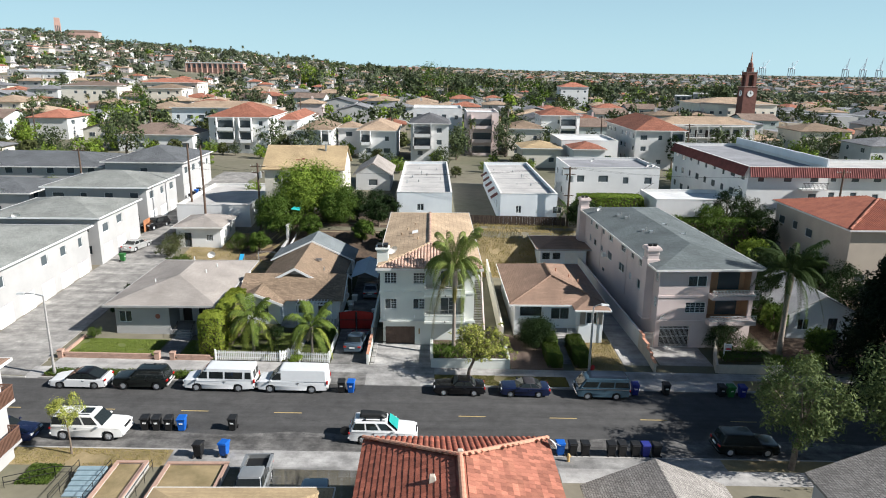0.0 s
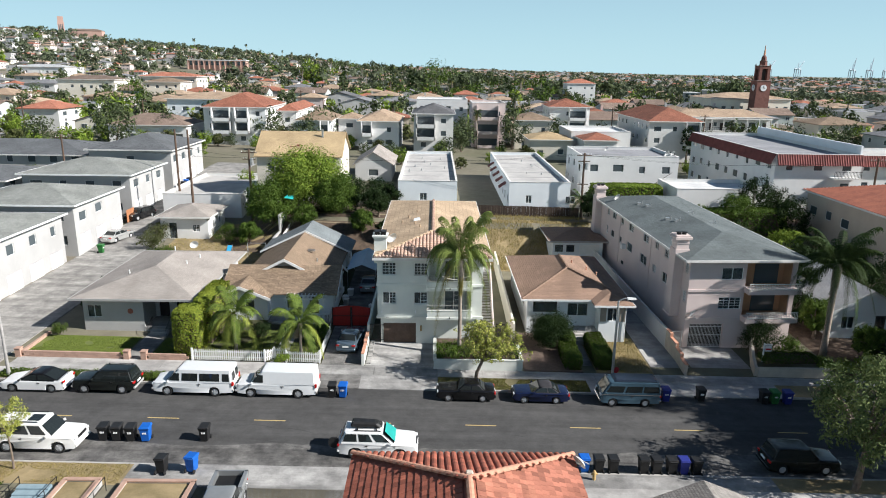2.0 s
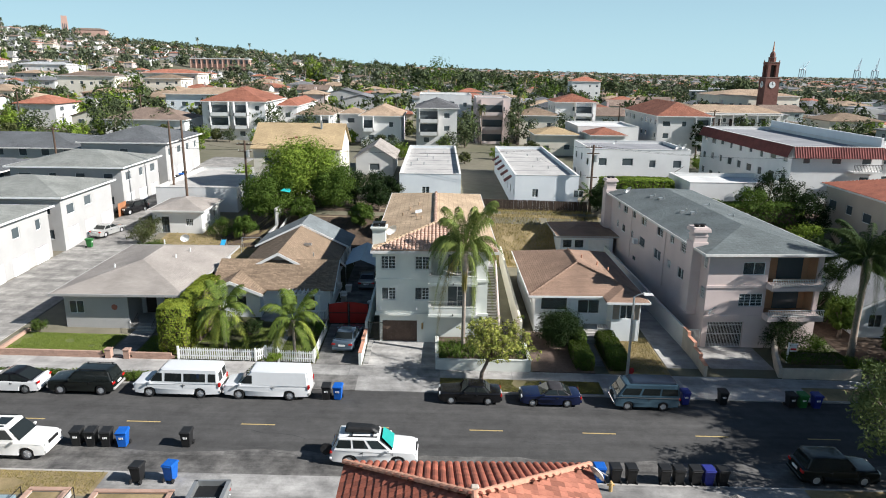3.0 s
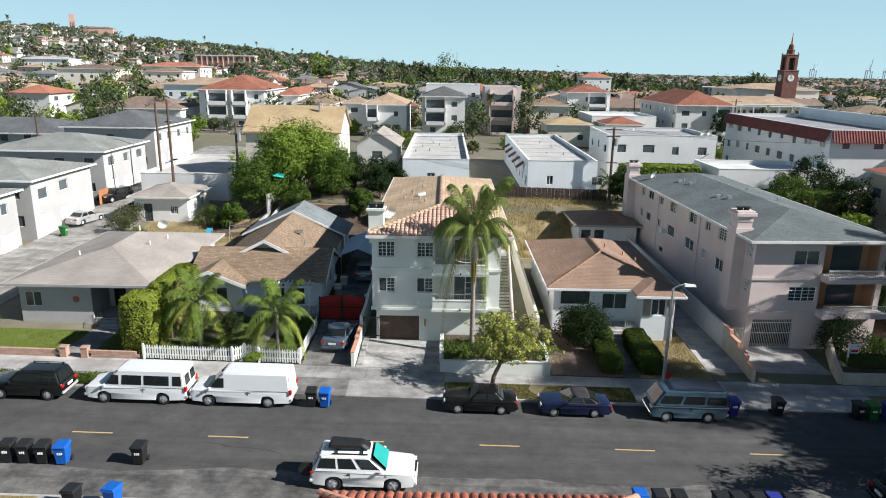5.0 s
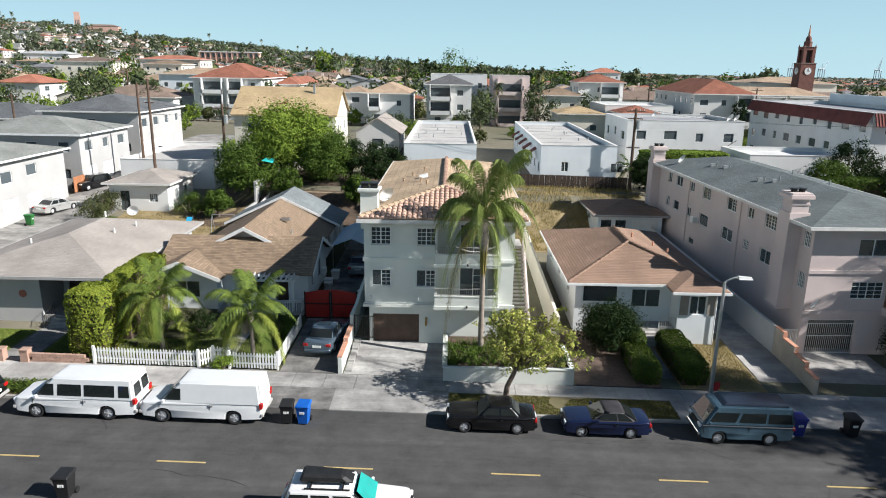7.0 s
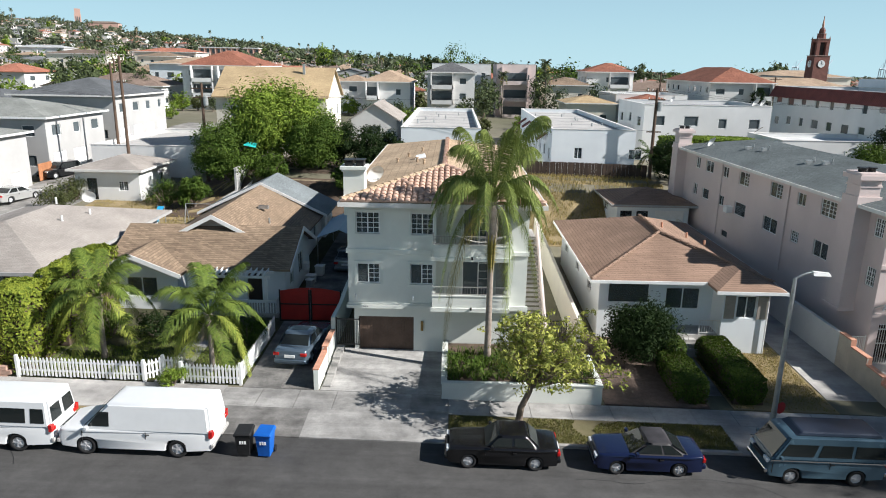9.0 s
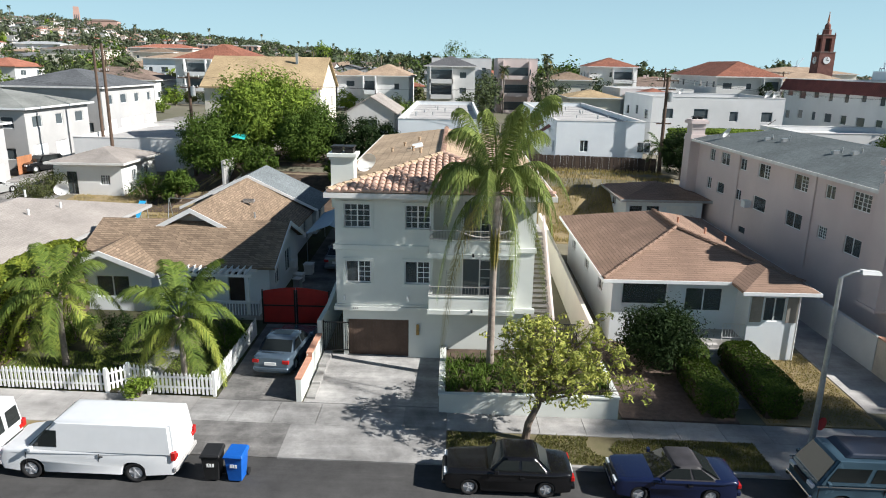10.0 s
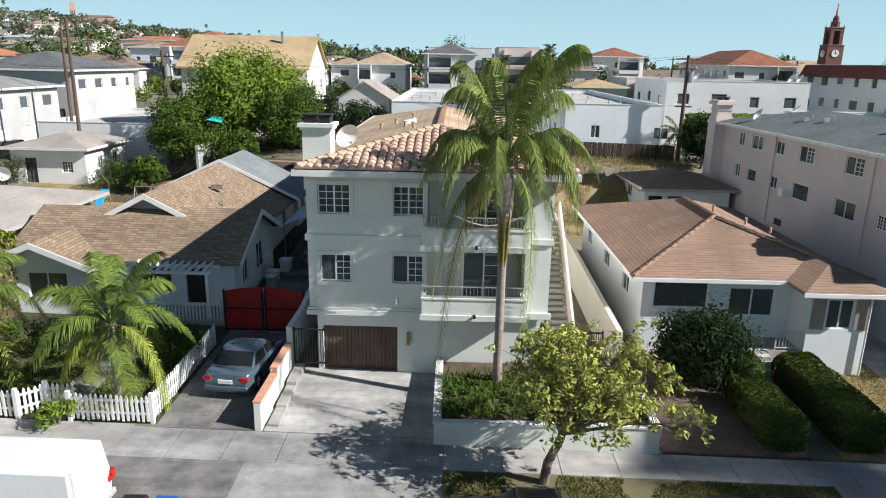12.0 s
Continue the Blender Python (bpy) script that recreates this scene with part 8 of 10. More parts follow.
vehicle("sedan", "silver sedan parked in the alley", pose(-40.4, 36.2, land(-40, 36) + 0.05, 0, 0, 75), car_paint("silver_paint", (0.48, 0.48, 0.46), 0.4), 4.5, 1.78, 1.42, 0.92, 0.80, 0.95, 0.85, 0.1, -0.95, -1.65, 1.4, -1.35, 0.33)
vehicle("suv", "black SUV parked in the alley", pose(-41.4, 45.6, land(-41, 45) + 0.05, 0, 0, 250), P_black, 4.5, 1.82, 1.6, 1.02, 0.95, 1.02, 0.95, 0.3, -1.85, -2.1, 1.36, -1.4, 0.35, sides=((0.04, 0.36), (0.39, 0.66), (0.69, 0.95)))
vehicle("suv", "black SUV parked in deep shade", street_car(37.6, -2.0, -1), P_black, 4.6, 1.82, 1.68, 1.05, 0.98, 1.05, 0.95, 0.3, -1.85, -2.1, 1.36, -1.4, 0.35, sides=((0.04, 0.36), (0.39, 0.66), (0.69, 0.95)))
vehicle("suv", "dark green SUV parked in deep shade", street_car(23.4, -10.4, 1), P_green, 4.6, 1.82, 1.72, 1.05, 0.98, 1.05, 0.95, 0.3, -1.85, -2.1, 1.36, -1.4, 0.35, sides=((0.04, 0.36), (0.39, 0.66), (0.69, 0.95)))
vehicle("sedan", "dark blue sedan parked at the kerb", street_car(-30.6, -10.4, 1), P_blue, 4.6, 1.8, 1.42, 0.92, 0.80, 0.95, 0.85, 0.1, -0.95, -1.65, 1.4, -1.35, 0.33)
vehicle("sedan", "blue-grey car parked beside the tiled house", pose(-7.2, -18.3, street(-7) + 0.14, 0, 0, 92), car_paint("slate_blue_paint", (0.10, 0.15, 0.20), 0.4), 4.5, 1.8, 1.5, 0.95, 0.85, 0.98, 0.85, 0.1, -0.95, -1.65, 1.4, -1.35, 0.33)
def pickup():
    v = vehicle("pickup_truck", "grey pickup truck with open bed on the driveway", pose(-11.2, -17.0, street(-11) + 0.14, 0, 0, -88), P_grey, 5.3, 1.9, 1.75, 1.08, 1.02, 1.08, 1.15, 0.55, -0.75, -0.95, 1.65, -1.6, 0.37, tuck=0.2, zb=0.32, category="truck")
    bm = B()
    box(bm, -2.6, -1.05, -0.72, 0.72, 1.085, 1.09)
    part("bed_floor", bm, M["black_plastic"], v, "black bed liner")
    bm = B()
    for y0, y1 in ((-0.93, -0.73), (0.73, 0.93)):
        box(bm, -2.62, -1.0, y0, y1, 1.06, 1.4)
    box(bm, -2.66, -2.56, -0.93, 0.93, 1.06, 1.4)
    part("bed_side", bm, P_grey, v)
pickup()

# ---- wheeled bins ----
BIN = {}
def bin_at(x, y, colour, turn=0.0, z=None, group="wheeled bins at the kerb", open_lid=False):
    mat = M[colour + "_plastic"]
    if colour not in BIN:
        ob = thing("wheeled_bin", pose(x, y, 0), f"{colour} plastic wheeled rubbish bin standing at the kerb", "bin", group)
        bm = B()
        hexa(bm, [(-0.23, -0.24, 0.06), (0.23, -0.24, 0.06), (0.23, 0.24, 0.06), (-0.23, 0.24, 0.06), (-0.30, -0.33, 1.0), (0.30, -0.33, 1.0), (0.30, 0.33, 1.0), (-0.30, 0.33, 1.0)])
        box(bm, -0.33, 0.33, -0.36, 0.36, 0.94, 1.0)
        part("body", bm, mat, ob, bevel=0.015)
        bm = B()
        hexa(bm, [(-0.34, -0.39, 1.003), (0.34, -0.39, 1.003), (0.34, 0.38, 1.003), (-0.34, 0.38, 1.003), (-0.30, -0.34, 1.07), (0.30, -0.34, 1.07), (0.28, 0.36, 1.10), (-0.28, 0.36, 1.10)])
        tube(bm, (-0.26, 0.42, 1.02), (0.26, 0.42, 1.02), 0.025)
        part("lid", bm, mat, ob, bevel=0.012)
        for s in (-1, 1):
            bm = B()
            tube(bm, (s * 0.24, 0.30, 0.13), (s * 0.31, 0.30, 0.13), 0.13, None, 12)
            part("wheel", bm, M["rubber"], ob)
        bm = B()
        for k in range(3):
            box(bm, -0.12 + k * 0.09, -0.06 + k * 0.09, -0.325 + 0.004, -0.30, 0.60, 0.72)
        part("marking", bm, M["white"], ob, "small white painted marks")
        BIN[colour] = ob
        made = ob
    else:
        made = copy_thing(BIN[colour], pose(0, 0, 0))
    made.matrix_world = pose(x, y, street(x) if z is None else z, 0, 0, turn)
    return made
for x, c in ((-21.15, "black"), (-20.3, "black"), (-19.4, "black"), (-18.45, "blue")):
    bin_at(x, -8.95, c, 4)
bin_at(-14.73, -8.75, "black", 0)
bin_at(-16.0, -12.6, "black", 175, street(-16) + 0.14)
bin_at(-14.3, -12.4, "blue", 170, street(-14) + 0.14)
bin_at(-7.4, -2.35, "black", 2)
bin_at(-6.6, -2.35, "blue", -3)
bin_at(17.75, -1.75, "navy", 0)
bin_at(20.5, -1.6, "black", 0)
bin_at(25.3, -1.75, "black", 3)
bin_at(26.1, -1.75, "green", 0)
bin_at(27.1, -1.75, "navy", 0)
for x, c in ((9.5, "blue"), (10.4, "black"), (11.3, "black"), (13.2, "black"), (14.0, "black"), (14.95, "black"), (15.7, "navy"), (16.5, "black")):
    bin_at(x, -11.35, c, 180)
bin_at(-40.2, 31.2, "green", 90, land(-40, 31) + 0.05)
for y, c in ((62.5, "black"), (64.0, "blue"), (61.0, "black"), (65.2, "black")):
    bin_at(-41.3, y, c, 90, land(-41, y) + 0.05)

# ---- plants ----
def leaf_cloud(clumps, leaf, per, rng, flat=0.35, mat=None, name="crown"):
    """Leaves scattered in clumps (centre, radius): single bent blades, thicker towards each clump's skin."""
    vs, fs = [], []
    for (cx, cy, cz), rad in clumps:
        for _ in range(per):
            d = Vector((rng.gauss(0, 1), rng.gauss(0, 1), rng.gauss(0, 1) * 0.8)).normalized()
            rr = rad * rng.uniform(0.45, 1.05)
            c = Vector((cx, cy, cz)) + d * rr
            nrm = (d + Vector((rng.uniform(-1, 1), rng.uniform(-1, 1), rng.uniform(-0.4, 1.2))) * 0.6).normalized()
            a = nrm.orthogonal().normalized()
            a = (Matrix.Rotation(rng.uniform(0, 6.28), 3, nrm) @ a)
            b = nrm.cross(a)
            s = leaf * rng.uniform(0.6, 1.35)
            o = len(vs)
            vs += [c - a * s, c + b * s * flat - nrm * s * 0.12, c + a * s, c - b * s * flat - nrm * s * 0.12]
            fs.append((o, o + 1, o + 2, o + 3))
    me = bpy.data.meshes.new(name)
    me.from_pydata([tuple(v) for v in vs], [], fs)
    me.materials.append(mat)
    return me

def crown_clumps(h0, h1, rad, n, rng, size=0.32, squash=1.0):
    """Clump centres filling an uneven crown between two heights."""
    out = []
    cz, hz = (h0 + h1) / 2, (h1 - h0) / 2
    for k in range(n):
        d = Vector((rng.gauss(0, 1), rng.gauss(0, 1), rng.gauss(0, 1))).normalized() * rng.uniform(0.35, 1.0) ** 0.6
        lump = 1 + 0.22 * noise.noise(d * 2.3 + Vector((rad * 3.1, h1, 0)))
        out.append(((d.x * rad * 0.82 * lump, d.y * rad * 0.82 * lump, cz + d.z * hz * 0.82 * lump), rad * size * rng.uniform(0.7, 1.25)))
    return out

def tree(name, label, m, h, rad, trunk_h, leaf_m, rng_seed, leaf=0.16, clumps=60, per=70, trunk_r=0.2, lean=(0, 0), bark=None, category="tree", group="", limbs=6, low=None, size=0.3):
    rng = random.Random(rng_seed)
    ob = thing(name, m, label, category, group)
    bm = B()
    top = Vector((lean[0], lean[1], trunk_h))
    chain(bm, [(0, 0, -0.3), (lean[0] * 0.3 + 0.05, lean[1] * 0.3, trunk_h * 0.4), top], [trunk_r * 1.25, trunk_r, trunk_r * 0.8], 9)
    part("trunk", bm, bark or M["bark"], ob)
    cl = crown_clumps(low if low is not None else trunk_h * 0.75, h, rad, clumps, rng, size)
    cl = [((c[0] + lean[0], c[1] + lean[1], c[2]), r) for c, r in cl]
    for k in range(limbs):
        a = 6.28 * k / limbs + rng.uniform(-0.4, 0.4)
        e = Vector((math.cos(a) * rad * 0.65 + lean[0], math.sin(a) * rad * 0.65 + lean[1], trunk_h + (h - trunk_h) * rng.uniform(0.35, 0.7)))
        mid = (top + e) / 2 + Vector((0, 0, 0.3))
        bm = B()
        chain(bm, [top - Vector((0, 0, 0.15)), mid, e], [trunk_r * 0.6, trunk_r * 0.38, trunk_r * 0.12], 6)
        part("limb", bm, bark or M["bark"], ob)
    part("crown", leaf_cloud(cl, leaf, per, rng, mat=leaf_m), None, ob)
    return ob

def hedge_mesh(x0, x1, y0, y1, h, leaf_m, n, rng_seed, leaf=0.07, name="foliage"):
    """Clipped leaves over a box with rounded shoulders, a dark twiggy core inside."""
    rng = random.Random(rng_seed)
    vs, fs = [], []
    w, d = x1 - x0, y1 - y0
    for _ in range(n):
        u, v = rng.uniform(-1, 1), rng.uniform(-1, 1)
        k = rng.random()
        if k < 0.45:
            p = Vector((u, v, 1))
        elif k < 0.72:
            p = Vector((rng.choice((-1, 1)), v, rng.uniform(-1, 1)))
        else:
            p = Vector((u, rng.choice((-1, 1)), rng.uniform(-1, 1)))
        q = p.normalized() * (0.30 * p.length + 0.70 * max(abs(p.x), abs(p.y), abs(p.z)) * 1.0)
        q = p * 0.72 + p.normalized() * 0.28
        lump = 1 + 0.06 * noise.noise(Vector((p.x * w, p.y * d, p.z * h)) * 0.9)
        c = Vector(((x0 + x1) / 2 + q.x * w / 2 * lump, (y0 + y1) / 2 + q.y * d / 2 * lump, h / 2 + q.z * h / 2 * lump))
        nrm = (p.normalized() + Vector((rng.uniform(-1, 1), rng.uniform(-1, 1), rng.uniform(-1, 1))) * 0.8).normalized()
        a = Matrix.Rotation(rng.uniform(0, 6.28), 3, nrm) @ nrm.orthogonal().normalized()
        b = nrm.cross(a)
        s = leaf * rng.uniform(0.6, 1.4)
        o = len(vs)
        vs += [c - a * s, c + b * s * 0.5, c + a * s, c - b * s * 0.5]
        fs.append((o, o + 1, o + 2, o + 3))
    me = bpy.data.meshes.new(name)
    me.from_pydata([tuple(v) for v in vs], [], fs)
    me.materials.append(leaf_m)
    return me

def hedge(name, label, x0, x1, y0, y1, h, leaf_m, n, seed, leaf=0.07, z=None, category="hedge", core="leaf_dark"):
    cx, cy = (x0 + x1) / 2, (y0 + y1) / 2
    ob = thing(name, pose(cx, cy, land(cx, cy) if z is None else z), label, category)
    bm = B()
    k = 0.36
    hexa(bm, [((x0 - cx) * 2 * k * 1.2, (y0 - cy) * 0.9, 0), ((x1 - cx) * 2 * k * 1.2, (y0 - cy) * 0.9, 0), ((x1 - cx) * 2 * k * 1.2, (y1 - cy) * 0.9, 0), ((x0 - cx) * 2 * k * 1.2, (y1 - cy) * 0.9, 0),
              ((x0 - cx) * 0.7, (y0 - cy) * 0.85, h * 0.86), ((x1 - cx) * 0.7, (y0 - cy) * 0.85, h * 0.86), ((x1 - cx) * 0.7, (y1 - cy) * 0.85, h * 0.86), ((x0 - cx) * 0.7, (y1 - cy) * 0.85, h * 0.86)])
    part("core", bm, M["soil"], ob)
    part("foliage", hedge_mesh(x0 - cx, x1 - cx, y0 - cy, y1 - cy, h, leaf_m, n, seed, leaf), None, ob)
    return ob

def shrub(name, label, x, y, h, rad, leaf_m, seed, leaf=0.1, clumps=30, per=50, z=None, category="shrub"):
    rng = random.Random(seed)
    ob = thing(name, pose(x, y, land(x, y) if z is None else z), label, category)
    for k in range(5):
        a = 6.28 * k / 5
        bm = B()
        chain(bm, [(0, 0, -0.1), (math.cos(a) * rad * 0.3, math.sin(a) * rad * 0.3, h * 0.4), (math.cos(a) * rad * 0.6, math.sin(a) * rad * 0.6, h * 0.75)], [0.05, 0.035, 0.015], 5)
        part("stem", bm, M["bark"], ob)
    part("foliage", leaf_cloud(crown_clumps(0.1, h, rad, clumps, rng, 0.36), leaf, per, rng, mat=leaf_m), None, ob)
    return ob

def frond_mesh(length, droop, mat, rng, leaflets=42, ll=0.55, width=0.035, hang=0.5, arch=0.35, name="frond", limp=0.0):
    """One feather frond: an arching rib along x with hanging leaflets on both sides."""
    vs, fs = [], []
    def rib(t):
        return Vector((length * (t - 0.33 * droop * t * t), 0, length * (arch * t - droop * t * t)))
    n = 12
    for k in range(n):
        p, q = rib(k / n), rib((k + 1) / n)
        w0, w1 = 0.035 * (1 - k / n) + 0.006, 0.035 * (1 - (k + 1) / n) + 0.006
        o = len(vs)
        vs += [p + Vector((0, -w0, 0)), p + Vector((0, w0, 0)), q + Vector((0, w1, 0)), q + Vector((0, -w1, 0)), p + Vector((0, 0, -w0)), q + Vector((0, 0, -w1))]
        fs += [(o, o + 1, o + 2, o + 3), (o, o + 4, o + 5, o + 3), (o + 1, o + 4, o + 5, o + 2)]
    for k in range(leaflets):
        t = 0.14 + 0.86 * (k + rng.random() * 0.6) / leaflets
        p = rib(t)
        tan = (rib(min(1, t + 0.02)) - rib(t - 0.02)).normalized()
        for s in (-1, 1):
            l = ll * (0.55 + 0.45 * math.sin(math.pi * min(1, t * 0.9 + 0.1))) * rng.uniform(0.8, 1.15)
            out = (Vector((0, s, 0)) * rng.uniform(0.55, 1.0) + tan * rng.uniform(0.35, 0.8) + Vector((0, 0, rng.uniform(-0.15, 0.3)))).normalized()
            mid = p + (out * (1 - limp) + Vector((0, 0, -limp))).normalized() * l * (0.5 - 0.2 * limp)
            end = mid + (out * (1 - hang) + Vector((0, 0, -1)) * hang).normalized() * l * (0.55 + 0.2 * limp)
            o = len(vs)
            side = tan * width
            vs += [p - side * 0.5, p + side * 0.5, mid + side * 0.7, mid - side * 0.7, end]
            fs += [(o, o + 1, o + 2, o + 3), (o + 3, o + 2, o + 4)]
    me = bpy.data.meshes.new(name)
    me.from_pydata([tuple(v) for v in vs], [], fs)
    me.materials.append(mat)
    return me

def palm(name, label, m, trunk_h, trunk_r, length, count, seed, mats, droop=(0.3, 0.95), ll=0.55, leaflets=42, lean=(0, 0), hang=0.5, dead=3, straw=0, bulge=1.2, category="palm tree", width=0.035, kinds=5, rise=0.75, limp=0.0, hanging=0):
    rng = random.Random(seed)
    ob = thing(name, m, label, category)
    bm = B()
    pts = [Vector((lean[0] * t * t, lean[1] * t * t, trunk_h * t)) for t in (-0.02, 0.1, 0.3, 0.5, 0.7, 0.85, 0.95, 1.0)]
    chain(bm, pts, [trunk_r * k for k in (1.35, 1.12, 1.0, 0.97, 0.95, bulge, bulge, 0.7)], 10)
    part("trunk", bm, M["bark_palm"], ob, smooth=True)
    # boots of old leaf bases under the crown
    bm = B()
    for k in range(26):
        a, t = rng.uniform(0, 6.28), rng.uniform(0.84, 0.99)
        c = Vector((lean[0], lean[1], trunk_h * t))
        d = Vector((math.cos(a), math.sin(a), 0))
        chain(bm, [c + d * trunk_r * 0.8, c + d * trunk_r * 1.5 + Vector((0, 0, 0.2))], [0.06, 0.03], 4)
    tagged(part("husk", bm, M["bark_palm"], ob), kind="stuff")
    mesh = {}
    for k in range(count):
        t = k / count
        mat = mats[1] if k >= count - dead else mats[0]
        kind = k % kinds
        dr = droop[0] + (droop[1] - droop[0]) * t
        key = (mat.name, kind, round(dr * 4))
        if key not in mesh:
            mesh[key] = frond_mesh(length * rng.uniform(0.88, 1.1), dr, mat, rng, leaflets, ll, width, hang, rise * (1 - t), limp=limp)
        a = k * 2.39996 + rng.uniform(-0.15, 0.15)
        part("frond", mesh[key], None, ob, m=Matrix.Translation((lean[0], lean[1], trunk_h + 0.05 - 0.15 * t)) @ pose(0, 0, 0, rng.uniform(-12, 12), rng.uniform(-6, 6) - 18 * (1 - t), math.degrees(a)))
    for k in range(hanging):
        old = frond_mesh(length * 0.62, 0.12, mats[1], rng, leaflets, ll * 0.6, width, 0.9, 0.0, limp=0.5)
        a = -90 + 38 * (k - (hanging - 1) / 2)
        part("frond", old, None, ob, "yellowing frond hanging down the trunk", m=Matrix.Translation((lean[0] + 0.2 * math.cos(radians(a)), lean[1] + 0.2 * math.sin(radians(a)), trunk_h - 0.7)) @ pose(0, 0, 0, 0, 0, a) @ pose(0, 0, 0, 0, 84, 0))
    for k in range(straw):
        a = k * 2.1 + 0.4
        bm = B()
        for q in range(60):
            s = Vector((math.cos(a) * 0.25 + rng.gauss(0, 0.06), math.sin(a) * 0.25 + rng.gauss(0, 0.06), -0.1))
            e = s + Vector((math.cos(a) * 0.25 + rng.gauss(0, 0.15), math.sin(a) * 0.25 + rng.gauss(0, 0.15), -0.95 + rng.uniform(0, 0.25)))
            tube(bm, s, e, 0.012, 0.008, 3)
        part("flower_spray", bm, M["straw"], ob, "dry hanging flower spray", m=Matrix.Translation((lean[0], lean[1], trunk_h - 0.45)))
    return ob

def conifer(name, label, m, h, prof, seed, leaf_m, clumps=260, per=70):
    """A dense dark evergreen; prof: crown radius at shares of the height."""
    rng = random.Random(seed)
    ob = thing(name, m, label, "tree")
    bm = B()
    chain(bm, [(0, 0, -0.3), (0, 0, h * 0.5), (0, 0, h * 0.97)], [0.4, 0.25, 0.04], 8)
    part("trunk", bm, M["bark"], ob)
    def rad(t):
        for (a, r), (b, q) in zip(prof, prof[1:]):
            if t <= b:
                return r + (q - r) * (t - a) / (b - a)
        return prof[-1][1]
    cl = []
    for k in range(clumps):
        t = rng.uniform(prof[0][0], 1)
        r = rad(t) * rng.uniform(0.35, 1.0) ** 0.5
        a = rng.uniform(0, 6.28)
        cl.append(((math.cos(a) * r, math.sin(a) * r, h * t), 0.45 + 0.22 * rad(t)))
    part("crown", leaf_cloud(cl, 0.30, per, rng, 0.28, leaf_m), None, ob)
    return ob

# ---- plants of the near gardens ----
palm("queen_palm", "tall feathery queen palm with drooping green fronds", pose(2.3, 5.2, 0.75), 8.0, 0.155, 4.5, 34, 5, (M["frond"], M["frond_dead"]), (0.95, 1.45), 1.0, 120, hang=0.93, dead=2, bulge=2.0, width=0.02, rise=1.6, limp=0.45, hanging=3)
palm("king_palm", "small palm with arching yellow-green fronds and a dry flower spray", pose(-11.0, 4.4, 0.35), 2.9, 0.12, 3.3, 15, 7, (M["frond_garden"], M["frond_light"]), (0.6, 1.25), 0.8, 100, hang=0.6, dead=3, straw=2, bulge=1.5, width=0.027, rise=1.15, limp=0.2)
palm("king_palm", "small palm with arching green fronds", pose(-16.7, 5.3, 0.5), 3.2, 0.13, 3.2, 16, 9, (M["frond_garden"], M["frond_light"]), (0.6, 1.25), 0.8, 100, hang=0.6, dead=4, bulge=1.5, width=0.027, rise=1.1, limp=0.2)
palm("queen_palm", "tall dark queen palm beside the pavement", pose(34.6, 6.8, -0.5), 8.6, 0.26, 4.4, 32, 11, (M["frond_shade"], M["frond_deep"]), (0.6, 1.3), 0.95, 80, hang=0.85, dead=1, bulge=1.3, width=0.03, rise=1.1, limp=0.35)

def street_tree():
    rng = random.Random(21)
    ob = thing("street_tree", pose(3.45, 0.7, street(3.5) + 0.12), "small street tree with sparse yellow-green leaves and bare twigs", "tree")
    bm = B()
    chain(bm, [(0, 0, -0.2), (0.1, 0, 0.7), (0.45, 0.05, 1.5), (0.5, 0.1, 1.9)], [0.17, 0.14, 0.12, 0.11], 9)
    part("trunk", bm, M["bark"], ob)
    cl = []
    for k in range(20):
        a = 6.28 * k / 20 + rng.uniform(-0.2, 0.2)
        ln = rng.uniform(0.5, 2.9) * (1.35 if math.cos(a) > 0 else 0.95)
        e = Vector((0.75 + math.cos(a) * ln, 0.1 + math.sin(a) * ln * 0.85, 5.25 - 0.52 * ln + rng.uniform(-0.7, 0.15)))
        mid = Vector((0.5, 0.1, 1.7)).lerp(e, 0.5) + Vector((0, 0, rng.uniform(0.0, 0.3)))
        bm = B()
        chain(bm, [(0.47, 0.08, 1.6), mid, e], [0.06, 0.035, 0.01], 6)
        for q in range(30):
            s = mid.lerp(e, rng.uniform(-0.25, 1.0))
            t2 = s + Vector((rng.gauss(0, 0.42), rng.gauss(0, 0.4), rng.uniform(-0.45, 0.6)))
            chain(bm, [s, (s + t2) / 2 + Vector((0, 0, 0.05)), t2], [0.012, 0.008, 0.004], 3)
            if rng.random() < 0.85:
                cl.append((tuple(t2), rng.uniform(0.16, 0.30)))
        part("limb", bm, M["bark"], ob)
    part("crown", leaf_cloud(cl, 0.09, 17, rng, 0.42, M["leaf_lime"]), None, ob)
street_tree()
shrub("shrub", "large dark green laurel shrub in front of the ranch house", 10.5, 7.5, 3.3, 2.1, M["leaf_dark"], 31, 0.10, 80, 130)
for x0, x1, y0, y1, h, lab in ((10.95, 12.45, 2.75, 6.6, 1.15, "clipped dark green hedge block beside the path"), (11.4, 12.6, 6.7, 8.9, 1.3, "clipped bright green hedge block beside the path"), (13.5, 15.1, 2.75, 8.5, 1.35, "long clipped green hedge beside the path")):
    hedge("hedge", lab, x0, x1, y0, y1, h, M["leaf_hedge"], int(2600 * (y1 - y0) / 2), 40 + int(y0 * 3), 0.07)
hedge("tall_hedge", "tall yellow-green clipped shrub beside the low wall", -21.3, -19.1, 3.4, 5.8, 4.1, M["leaf_yellow"], 9000, 51, 0.10)
hedge("tall_hedge", "tall green hedge running back between two houses", -20.6, -18.9, 6.0, 12.5, 4.0, M["leaf_yellow"], 9000, 52, 0.10)
shrub("shrub", "round green bush beside the picket fence", -10.2, 7.4, 1.7, 1.25, M["leaf_green"], 53, 0.07, 34, 90)
